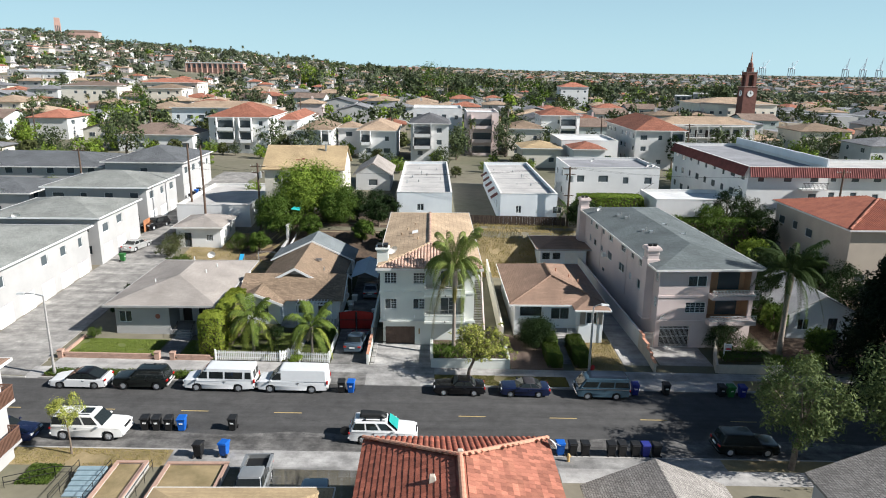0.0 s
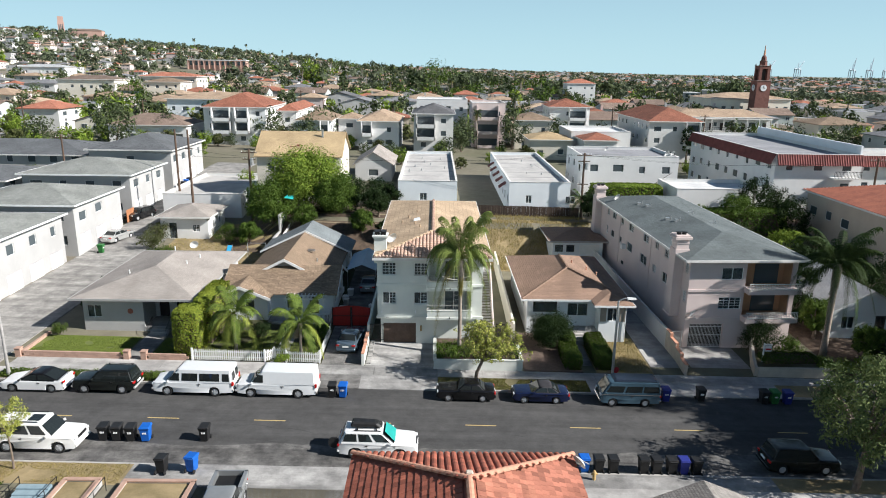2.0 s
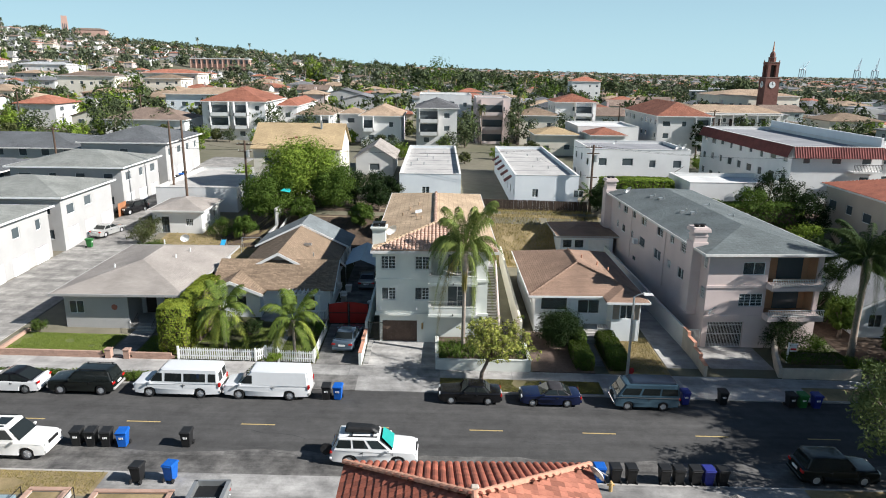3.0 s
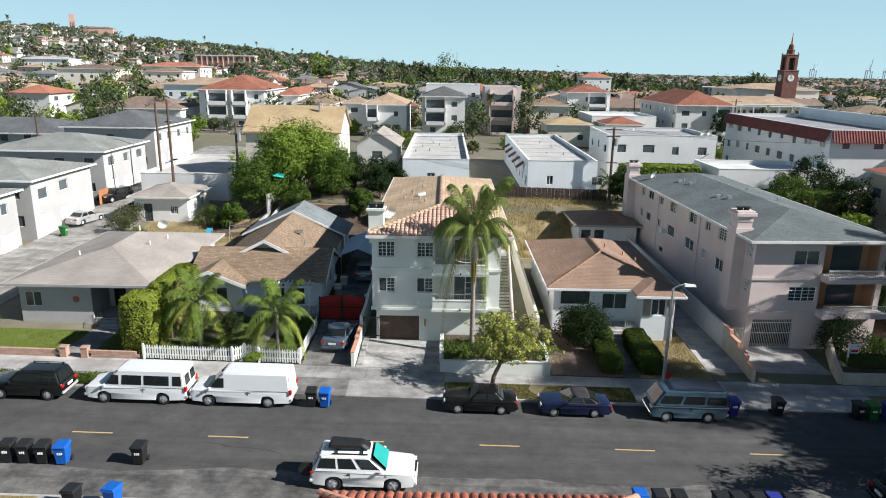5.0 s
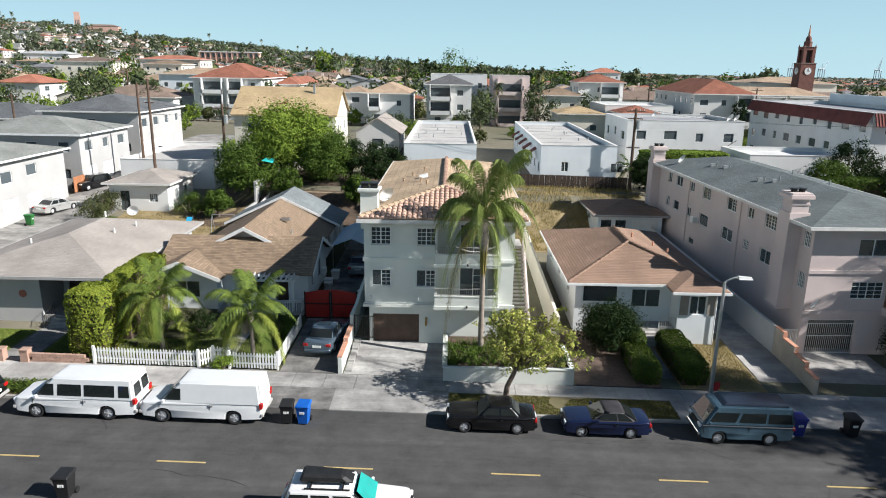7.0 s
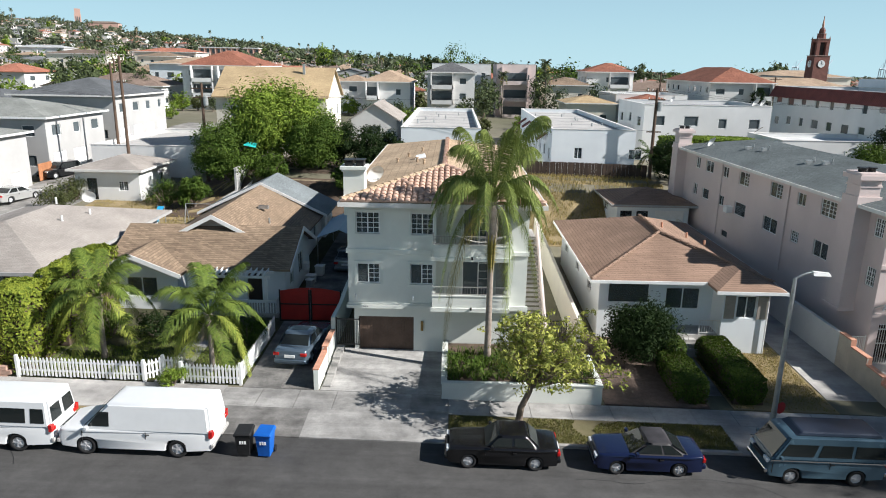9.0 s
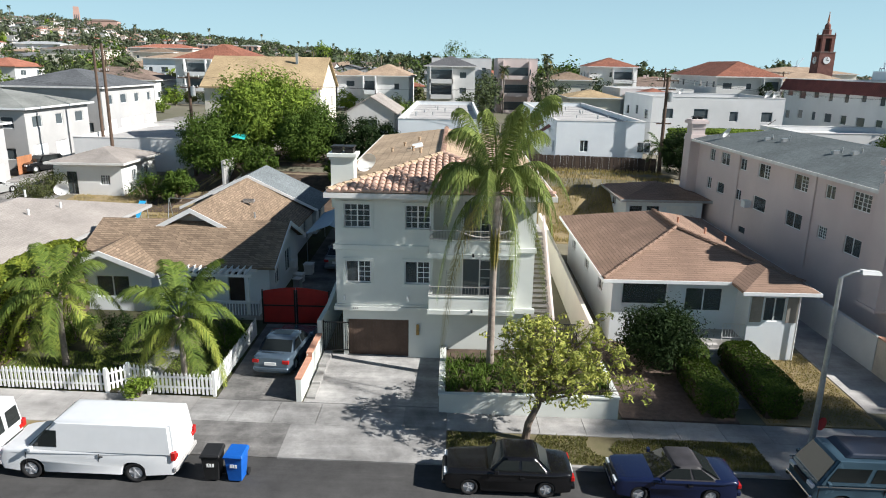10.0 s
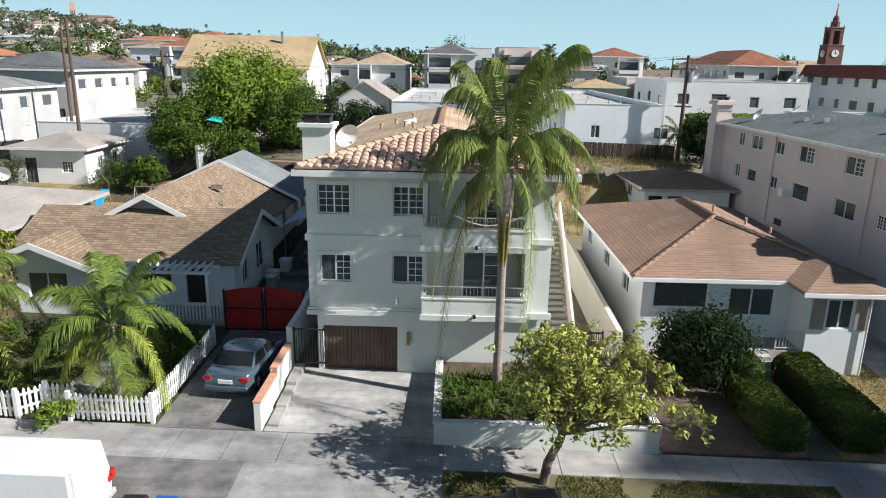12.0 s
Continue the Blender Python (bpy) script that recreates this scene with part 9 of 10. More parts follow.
shrub("shrub", "dark bush under the palms", -15.4, 7.9, 1.6, 1.1, M["leaf_dark"], 54, 0.08, 26, 60)
shrub("shrub", "dark bush by the porch", -17.6, 7.9, 1.5, 1.1, M["leaf_green"], 57, 0.08, 26, 60)
shrub("shrub", "round clipped bush on the lawn", -32.7, 7.4, 1.25, 0.75, M["leaf_hedge"], 55, 0.06, 26, 60)
for x, y, h, r, mt, s in ((-35.0, 33.5, 2.6, 2.0, "leaf_olive", 56), (-35.2, 37.0, 2.4, 1.6, "leaf_olive", 58), (-32.5, 30.5, 1.2, 1.8, "leaf_hedge", 59), (-26.5, 36.2, 2.4, 1.9, "leaf_green", 60), (-29.9, 29.0, 1.0, 1.4, "leaf_green", 61), (-34.0, 19.5, 1.3, 0.8, "leaf_dark", 62), (-33.6, 14.0, 1.2, 0.8, "leaf_dark", 63)):
    shrub("shrub", "overgrown shrub beside the alley", x, y, h, r, M[mt], s, 0.11, 30, 60)
tree("tree", "broad leafy tree with bright green crown behind the houses", pose(-17.8, 44.5, land(-17.8, 44.5)), 8.4, 5.6, 2.2, M["leaf_bright"], 71, 0.19, 150, 150, 0.32, low=0.6)
tree("tree", "dense dark avocado tree in the back yard", pose(-21.3, 39.5, land(-21, 39.5)), 6.0, 3.7, 1.6, M["leaf_green"], 72, 0.15, 110, 150, 0.2, low=0.0)
tree("tree", "dense dark fruit tree in the back yard", pose(-13.2, 41.5, land(-13, 41.5)), 5.6, 3.4, 1.4, M["leaf_green"], 73, 0.15, 110, 150, 0.18, low=0.0)
tree("tree", "small dark tree behind the driveway", pose(-8.2, 47.0, land(-8, 47)), 4.2, 2.2, 1.2, M["leaf_dark"], 74, 0.14, 40, 80, 0.15, low=0.5)
tree("tree", "small dark tree beside the flat roofed building", pose(-5.8, 44.8, land(-6, 44)), 3.8, 1.6, 1.0, M["leaf_dark"], 75, 0.14, 36, 70, 0.13, low=0.5)
tree("street_tree", "spreading street tree with sparse grey-green leaves", pose(25.6, -12.9, street(25) + 0.12), 8.6, 3.9, 2.6, M["leaf_street"], 76, 0.15, 120, 62, 0.2, lean=(0.5, 0.4), low=1.7, limbs=11, size=0.19)
tree("street_tree", "spreading street tree with dark green leaves", pose(33.5, -12.9, street(33) + 0.12), 9.5, 4.4, 2.6, M["leaf_street"], 77, 0.17, 80, 95, 0.26, low=2.2)
BROAD = ((0.08, 3.4), (0.16, 4.6), (0.45, 3.4), (0.65, 2.4), (0.85, 1.2), (1.0, 0.15))
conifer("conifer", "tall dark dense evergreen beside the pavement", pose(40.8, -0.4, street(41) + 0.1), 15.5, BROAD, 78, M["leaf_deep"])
# Out of view: tall crown added to throw a band of shade westward.
tree("tree", "tall dark unseen tree added to shade the pavement", pose(54.0, -12.7, street(54) + 0.1), 37, 4.9, 15, M["leaf_dark"], 79, 0.28, 130, 70, 0.5, lean=(0, 3.8), low=15)
# Second evergreen stands out of view, added for its shadow.
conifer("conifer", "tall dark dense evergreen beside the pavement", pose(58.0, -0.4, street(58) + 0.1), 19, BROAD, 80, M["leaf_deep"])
# Remaining three are unseen as well, placed for the shade they cast.
tree("tree", "big unseen tree placed for shade", pose(50, 7.5, street(50) + 0.1), 12.5, 5.2, 3.2, M["leaf_dark"], 80, 0.2, 80, 90, 0.35)
tree("tree", "tall unseen ficus placed to shade the street", pose(52, -13.5, street(52) + 0.1), 17, 6.5, 3.6, M["leaf_dark"], 81, 0.36, 150, 110, 0.4)
tree("tree", "tall unseen ficus placed to shade the street", pose(43, -13.6, street(43) + 0.1), 17, 6.4, 3.6, M["leaf_dark"], 82, 0.36, 170, 120, 0.4, lean=(0, 3.2))
shrub("shrub", "leafy dark bush beside the entrance stair", 28.9, 7.2, 3.4, 1.8, M["leaf_dark"], 83, 0.09, 50, 90)
shrub("shrub", "green bush beside the entrance stair", 31.2, 6.5, 2.0, 1.3, M["leaf_green"], 84, 0.09, 36, 70)
hedge("hedge", "low clipped hedge on the retaining wall", 27.6, 32.5, 3.4, 5.0, 0.5, M["leaf_hedge"], 3200, 85, 0.06, z=0.35)
hedge("hedge", "tall bright green bamboo hedge along the wall", 22.5, 33.2, 47.0, 50.5, 3.5, M["leaf_bright"], 12000, 86, 0.16, z=4.3)
hedge("hedge", "tall dense green hedge beside the pale garages", 34.6, 46.0, 36.4, 39.2, 4.4, M["leaf_green"], 14000, 88, 0.15, z=2.2)
tree("tree", "leafy dark tree behind the pink apartments", pose(22.8, 43.5, land(22.8, 43.5)), 4.8, 2.8, 1.5, M["leaf_dark"], 87, 0.16, 50, 80, 0.2, low=-0.6)
palm("palm", "dark bushy palm behind the fence", pose(20.3, 42.9, land(20.3, 42.9)), 2.4, 0.18, 2.2, 18, 88, (M["frond_deep"], M["frond_dead"]), (0.3, 1.2), 0.5, 34, dead=1)
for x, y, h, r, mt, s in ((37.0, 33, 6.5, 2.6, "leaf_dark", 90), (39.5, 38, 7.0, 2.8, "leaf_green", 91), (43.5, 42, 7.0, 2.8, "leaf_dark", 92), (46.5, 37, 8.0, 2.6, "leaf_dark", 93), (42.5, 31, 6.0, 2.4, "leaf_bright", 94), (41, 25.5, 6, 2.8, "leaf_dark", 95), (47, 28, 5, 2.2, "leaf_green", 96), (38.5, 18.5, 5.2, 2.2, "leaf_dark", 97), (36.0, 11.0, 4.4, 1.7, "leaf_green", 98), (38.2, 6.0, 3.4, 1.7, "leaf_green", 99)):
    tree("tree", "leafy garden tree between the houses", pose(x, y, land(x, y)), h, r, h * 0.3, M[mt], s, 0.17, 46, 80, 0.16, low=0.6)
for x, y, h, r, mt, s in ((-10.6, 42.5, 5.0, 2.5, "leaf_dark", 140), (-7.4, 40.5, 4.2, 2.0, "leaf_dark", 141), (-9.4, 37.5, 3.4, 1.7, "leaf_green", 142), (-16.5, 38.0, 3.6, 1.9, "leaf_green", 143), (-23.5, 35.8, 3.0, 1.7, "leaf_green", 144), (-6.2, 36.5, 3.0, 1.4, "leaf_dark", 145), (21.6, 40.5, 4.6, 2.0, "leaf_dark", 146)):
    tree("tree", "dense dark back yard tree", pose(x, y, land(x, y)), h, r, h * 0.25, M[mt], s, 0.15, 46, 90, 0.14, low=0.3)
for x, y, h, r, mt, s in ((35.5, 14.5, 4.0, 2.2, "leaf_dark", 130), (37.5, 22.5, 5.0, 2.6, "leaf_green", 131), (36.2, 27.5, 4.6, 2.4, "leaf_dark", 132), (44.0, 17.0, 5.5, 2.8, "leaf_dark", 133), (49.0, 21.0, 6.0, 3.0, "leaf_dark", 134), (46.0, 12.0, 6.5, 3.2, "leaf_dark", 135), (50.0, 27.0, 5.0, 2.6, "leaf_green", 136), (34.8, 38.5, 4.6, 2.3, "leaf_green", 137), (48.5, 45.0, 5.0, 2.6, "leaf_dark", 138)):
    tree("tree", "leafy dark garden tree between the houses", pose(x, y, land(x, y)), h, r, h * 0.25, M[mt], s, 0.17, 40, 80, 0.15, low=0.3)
for x, y, h, r, s in ((34.8, 3.9, 1.2, 1.1, 100), (37.0, 4.2, 1.4, 1.2, 101), (33.4, 4.6, 1.0, 0.9, 102), (40.2, 4.8, 1.2, 1.0, 103)):
    shrub("shrub", "bright green garden shrub above the pavement", x, y, h, r, M["leaf_bright"], s, 0.09, 26, 60)
def strappy(x0, x1, y0, y1, z, n, seed):
    rng = random.Random(seed)
    vs, fs = [], []
    for _ in range(n):
        p = Vector((rng.uniform(x0, x1), rng.uniform(y0, y1), z))
        for k in range(9):
            a = rng.uniform(0, 6.28)
            d = Vector((math.cos(a), math.sin(a), 0))
            l = rng.uniform(0.3, 0.55)
            s = Vector((-d.y, d.x, 0)) * 0.018
            o = len(vs)
            m1 = p + d * l * 0.5 + Vector((0, 0, l * 0.9))
            e = p + d * l * 1.15 + Vector((0, 0, l * 0.75))
            vs += [p - s, p + s, m1 + s, m1 - s, e]
            fs += [(o, o + 1, o + 2, o + 3), (o + 3, o + 2, o + 4)]
    me = bpy.data.meshes.new("planting")
    me.from_pydata([tuple(v) for v in vs], [], fs)
    me.materials.append(M["leaf_green"])
    return tagged(new("planting", me), "clumps of strappy green lily leaves in the planter", "plants", kind="stuff")
shrub("weed", "leafy green weed growing at the fence gate", -12.3, 2.75, 0.95, 0.75, M["leaf_bright"], 57, 0.09, 22, 40, category="plant")
tree("street_tree", "slim young street tree with sparse yellow-green crown", pose(-24.8, -12.6, street(-24.8) + 0.12), 4.9, 1.25, 2.3, M["leaf_lime"], 121, 0.085, 34, 60, 0.06, low=2.2, limbs=5)
strappy(0.4, 7.1, 2.8, 5.9, 0.75, 260, 110)
def ivy(name, x0, x1, y0, y1, n, mat, label, lift, seed, leaf=0.08, height=0.16, hf=None):
    """Low ground cover of small leaves."""
    rng = random.Random(seed)
    hf = hf or (lambda x, y: street(x))
    vs, fs = [], []
    for _ in range(n):
        x, y = rng.uniform(x0, x1), rng.uniform(y0, y1)
        c = Vector((x, y, hf(x, y) + lift + rng.random() * height))
        nrm = Vector((rng.uniform(-0.8, 0.8), rng.uniform(-0.8, 0.8), 1)).normalized()
        a = Matrix.Rotation(rng.uniform(0, 6.28), 3, nrm) @ nrm.orthogonal().normalized()
        b = nrm.cross(a)
        s = leaf * rng.uniform(0.6, 1.3)
        o = len(vs)
        vs += [c - a * s, c + b * s * 0.6, c + a * s, c - b * s * 0.6]
        fs.append((o, o + 1, o + 2, o + 3))
    me = bpy.data.meshes.new(name)
    me.from_pydata([tuple(v) for v in vs], [], fs)
    me.materials.append(mat)
    return tagged(new(name, me), label, "plants", kind="stuff")
ivy("ground_ivy", -33.1, -20.2, -0.8, 0.5, 9000, M["leaf_hedge"], "low clipped ivy along the kerb", 0.13, 111, 0.07, 0.28)
ivy("ground_ivy", -26.6, -24.5, -16.2, -14.0, 2600, M["leaf_hedge"], "low green ivy bed beside the landing", 0.12, 122, 0.08, 0.2)
def blades(name, x0, x1, y0, y1, n, mat, label, lift, seed, h=0.09, hf=None, cat="grass"):
    rng = random.Random(seed)
    hf = hf or (lambda x, y: land(x, y))
    vs, fs = [], []
    for _ in range(n):
        x, y = rng.uniform(x0, x1), rng.uniform(y0, y1)
        if noise.noise(Vector((x, y, seed)) * 0.7) < -0.28:
            continue
        p = Vector((x, y, hf(x, y) + lift))
        a = rng.uniform(0, 6.28)
        s = Vector((math.cos(a), math.sin(a), 0)) * 0.022
        tip = p + Vector((rng.gauss(0, 0.04), rng.gauss(0, 0.04), h * rng.uniform(0.5, 1.3)))
        o = len(vs)
        vs += [p - s, p + s, tip]
        fs.append((o, o + 1, o + 2))
    me = bpy.data.meshes.new(name)
    me.from_pydata([tuple(v) for v in vs], [], fs)
    me.materials.append(mat)
    return tagged(new(name, me), label, cat, kind="stuff")
straw_m, grass_m = leafy("dry_grass_blades", (0.40, 0.31, 0.12), (0.18, 0.17, 0.06), 0.7, 0.2, 0.6), leafy("grass_blades", (0.24, 0.29, 0.06), (0.12, 0.17, 0.035), 0.6, 0.2, 0.5)
verge_m = leafy("verge_grass_blades", (0.22, 0.2, 0.07), (0.09, 0.105, 0.03), 0.7, 0.16, 0.7)
blades("parkway_blades", 0.5, 12.3, -0.85, 1.05, 16000, verge_m, "dry tufted grass beside the kerb", 0.13, 112, 0.08, lambda x, y: street(x))
blades("lawn_blades", -33.5, -25.5, 3.4, 7.2, 22000, grass_m, "short green lawn grass", 0.03, 113, 0.06)
blades("lawn_blades", -23.2, -19.2, 3.4, 7.2, 9000, grass_m, "short green lawn grass", 0.03, 114, 0.06)
blades("lawn_blades", -19, -9.2, 3.2, 9.5, 22000, grass_m, "shaded yard grass", 0.02, 115, 0.08)
blades("dry_blades", 13.6, 18.2, 2.7, 9.6, 9000, straw_m, "parched yellow grass", 0.04, 116, 0.07)
blades("bank_blades", 5.0, 20.8, 28.7, 42.2, 16000, straw_m, "long dry grass on the bank", 0.03, 117, 0.35)
blades("verge_blades", -33, -18.2, -13.9, -11.9, 9000, straw_m, "dry verge grass", 0.13, 118, 0.06, lambda x, y: street(x))
blades("yard_blades", -33.3, -20.2, 24, 43.5, 12000, straw_m, "long dry back yard grass", 0.02, 119, 0.15)

# ---- the town beyond ----
def church_tower():
    x, y, z = 126.8, 221.8, 3.0
    ob = thing("clock_tower", pose(x, y, z), "tall red brick church clock tower with belfry and spire", "tower")
    b, K = M["tower_brick"], 0.88
    def stage(w, z0, z1, nm, mt=None, w1=None):
        w1 = (w1 or w) * K
        w = w * K
        bm = B()
        hexa(bm, [(-w, -w, z0), (w, -w, z0), (w, w, z0), (-w, w, z0), (-w1, -w1, z1), (w1, -w1, z1), (w1, w1, z1), (-w1, w1, z1)])
        return part(nm, bm, mt or b, ob)
    stage(3.15, -1, 17.0, "shaft", w1=3.0)
    stage(3.15, 17.0, 17.25, "cornice", M["tower_stone"])
    # belfry: four corner piers round a dark core, with arched tops
    for sx in (-1, 1):
        for sy in (-1, 1):
            bm = B()
            box(bm, sx * 1.58 - 0.55, sx * 1.58 + 0.55, sy * 1.58 - 0.55, sy * 1.58 + 0.55, 17.25, 21.6)
            part("belfry_pier", bm, b, ob)
    stage(1.15, 17.25, 21.6, "belfry_core", M["door_dark"])
    stage(2.45, 21.6, 22.6, "belfry_head")
    stage(2.62, 22.6, 22.8, "cornice", M["tower_stone"])
    for sx in (-1, 1):
        for sy in (-1, 1):
            bm = B()
            tube(bm, (sx * 1.95, sy * 1.95, 22.8), (sx * 1.95, sy * 1.95, 23.6), 0.22, 0.05, 6)
            part("pinnacle", bm, b, ob)
    bm = B()
    tube(bm, (0, 0, 22.8), (0, 0, 24.4), 1.5, 1.42, 8)
    part("drum", bm, b, ob)
    bm = B()
    tube(bm, (0, 0, 24.4), (0, 0, 24.55), 1.6, 1.6, 8)
    part("cornice", bm, M["tower_stone"], ob)
    bm = B()
    tube(bm, (0, 0, 24.55), (0, 0, 25.8), 1.05, 0.98, 8)
    part("lantern", bm, b, ob)
    bm = B()
    chain(bm, [(0, 0, 25.8), (0, 0, 26.3), (0, 0, 26.8)], [0.95, 0.7, 0.15], 8)
    part("dome", bm, b, ob)
    bm = B()
    tube(bm, (0, 0, 26.8), (0, 0, 29.7), 0.42, 0.12, 6)
    tube(bm, (0, 0, 29.7), (0, 0, 30.2), 0.12, 0.2, 6)
    part("spire", bm, M["tile_ridge"], ob)
    for d, rot in (((0, -2.66), 0), ((-2.66, 0), -90)):
        bm = B()
        tube(bm, (0, 0, 0), (0, -0.16, 0), 1.2, None, 20)
        c = part("clock_face", bm, M["white"], ob, "round white clock face", m=pose(d[0], d[1], 14.4, 0, 0, rot))
        bm = B()
        box(bm, -0.08, 0.08, -0.22, -0.17, 0, 1.0)
        box(bm, 0, 0.7, -0.22, -0.17, -0.08, 0.08)
        part("clock_pointer", bm, M["iron"], c)
church_tower()

WALLS = ("stucco_white", "stucco_cream", "stucco_grey", "stucco_tan", "stucco_white", "stucco_pink", "stucco_sage", "stucco_cream")
ROOFS = ("roof_far", "roof_far_grey", "roof_far_red", "roof_far", "roof_far_brown", "roof_far", "roof_far_grey", "flatroof_grey", "roof_far_red")
TONES = {"roof_far": "tan", "roof_far_grey": "grey", "roof_far_red": "red", "roof_far_brown": "brown", "flatroof_grey": "grey flat"}

def far_window(ww, hh):
    """Frame and pane of a small distant window in one mesh."""
    bm = B()
    box(bm, -ww / 2, ww / 2, -0.05, 0.02, 0, hh)
    box(bm, -ww / 2 + 0.08, -0.03, -0.07, -0.045, 0.08, hh - 0.08)
    box(bm, 0.03, ww / 2 - 0.08, -0.07, -0.045, 0.08, hh - 0.08)
    me = mesh_of(bm, "window", M["white"])
    me.materials.append(M["glass_far"])
    for p in me.polygons[6:]:
        p.material_index = 1
    return me
FAR_WIN = {w: far_window(w, 1.25) for w in (1.1, 1.6, 2.0)}

def proto_house(i, fine=True):
    """One of a score of plain house kinds for the distance."""
    rng = random.Random(500 + i)
    w, d = rng.uniform(9, 15), rng.uniform(9, 16)
    st = rng.choice((1, 1, 2, 2, 2))
    h = 2.9 * st
    wall = M[WALLS[i % len(WALLS)]]
    rk = ROOFS[(i * 5 + 1) % len(ROOFS)]
    roof = M[rk]
    kind = "flat" if rk == "flatroof_grey" else ("gable" if i % 3 == 0 else "hip")
    lab = f"{'two' if st == 2 else 'single'} storey stucco house with {TONES[rk]} roof in the distance"
    ob = thing("house", pose(0, 0, 0), lab, "house", "houses of the town")
    bm = B()
    box(bm, -w / 2, w / 2, -d / 2, d / 2, -3.0, h + (0.4 if kind == "flat" else 0))
    if kind == "gable":
        al = "x" if w > d else "y"
        for sg in (-1, 1):
            if al == "x":
                prism_end = [(sg * w / 2, -d / 2 * sg, h), (sg * w / 2, d / 2 * sg, h), (sg * w / 2, 0, h + 1.5)]
            else:
                prism_end = [(w / 2 * sg, sg * d / 2, h), (-w / 2 * sg, sg * d / 2, h), (0, sg * d / 2, h + 1.5)]
            bm.faces.new([bm.verts.new(v) for v in prism_end])
    part("wall", bm, wall, ob)
    bm = B()
    if kind == "hip":
        hip(bm, -w / 2, w / 2, -d / 2, d / 2, h + 0.15, rng.uniform(1.4, 2.0), 0.6)
    elif kind == "gable":
        gable(bm, -w / 2, w / 2, -d / 2, d / 2, h, rng.uniform(1.5, 2.2), 0.5, al)
    else:
        box(bm, -w / 2 + 0.3, w / 2 - 0.3, -d / 2 + 0.3, d / 2 - 0.3, h + 0.405, h + 0.43)
    part("roof", bm, roof, ob)
    if rng.random() < 0.5:
        bm = B()
        box(bm, w * 0.2, w * 0.2 + 0.7, -0.4, 0.4, h, h + 2.6)
        part("chimney", bm, wall, ob)
    for s in range(st):
        for sd, ln in (("S", w), ("E", d)):
            n = max(1, int(ln / 4.5))
            for k in range(n):
                u = (k + 0.5) * ln / n - ln / 2
                m = pose(u, -d / 2, 2.9 * s + 0.95) if sd == "S" else pose(w / 2, u, 2.9 * s + 0.95, 0, 0, 90)
                part("window", FAR_WIN[rng.choice((1.1, 1.6, 2.0))], None, ob, m=m)
    return ob

TAKEN = []
for o in list(scene.objects):
    if o.parent is None and o.get("category") in ("house", "garage"):
        b = [o.matrix_world @ Vector(c.matrix_local @ Vector(q)) for c in o.children if c.type == "MESH" for q in c.bound_box]
        if b:
            TAKEN.append((min(v.x for v in b) - 2, max(v.x for v in b) + 2, min(v.y for v in b) - 2, max(v.y for v in b) + 2))
KEPT = list(TAKEN)
KEPT.append((-92, 66, 84, 132))       # built up above, house by house
KEPT.append((-60, 64, 132, 154))
KEPT.append((58, 108, 78, 142))       # open ground before the motel-like block
KEPT.append((145, 205, 355, 390))
KEPT.append((-225, -155, 470, 590))   # open slope below the long pink building

NKIND = 18
protos = [proto_house(i) for i in range(NKIND)]
def in_view(x, y, pad=3.0):
    az = math.degrees(math.atan2(x, y + 54))
    return -37 - pad < az < 35 + pad

town = random.Random(77)
placed, used = [], set()
row_y = 92.0
while row_y < 1250:
    step = 19 if row_y < 420 else 24 + (row_y - 420) * 0.014
    x = -0.80 * (row_y + 54)
    while x < 0.76 * (row_y + 54):
        px, py = x + town.uniform(-2, 2), row_y + town.uniform(-3, 3)
        free = all(not (a - 6 < px < b + 6 and c - 7 < py < d + 7) for a, b, c, d in KEPT)
        dens = 0.85
        if free and in_view(px, py) and town.random() < dens:
            placed.append((px, py))
        x += town.uniform(15, 20) if row_y < 420 else town.uniform(14, 23)
    row_y += step if int(row_y / 19) % 2 else step * 1.25
def merged(name, label, category, pairs):
    """One joined object from copies of things at poses."""
    mats, vs, fs, mi, base = [], [], [], [], 0
    for ob, m in pairs:
        for c in ob.children_recursive:
            if c.type != "MESH" or (m.translation.y > 700 and c.name.startswith("window")):
                continue
            mm = c.matrix_parent_inverse @ c.matrix_basis
            if c.parent is not ob:
                mm = c.parent.matrix_parent_inverse @ c.parent.matrix_basis @ mm
            mm = m @ mm
            me = c.data
            co = np.empty(len(me.vertices) * 3)
            me.vertices.foreach_get("co", co)
            a = np.array(mm)
            vs.append(co.reshape(-1, 3) @ a[:3, :3].T + a[:3, 3])
            for q in me.materials:
                if q not in mats:
                    mats.append(q)
            ks = [mats.index(q) for q in me.materials]
            fs += [tuple(base + i for i in p.vertices) for p in me.polygons]
            mi += [ks[p.material_index] for p in me.polygons]
            base += len(me.vertices)
    me = bpy.data.meshes.new(name)
    me.from_pydata(np.concatenate(vs).tolist(), [], fs)
    for k in mats:
        me.materials.append(k)
    me.polygons.foreach_set("material_index", mi)
    return tagged(new(name, me), label, category, kind="stuff")

far_pairs = []
for k, (px, py) in enumerate(placed[:2200]):
    i = town.randrange(len(protos))
    m = pose(px, py, land(px, py), 0, 0, town.choice((0, 0, 0, 2, -2, 90, 180, 4)))
    if k >= 95:
        far_pairs.append((protos[i], m @ Matrix.Scale(1.0 if py < 330 else 0.74, 4)))
        continue
    if i in used:
        copy_thing(protos[i], m)
    else:
        used.add(i)
        protos[i].matrix_world = m
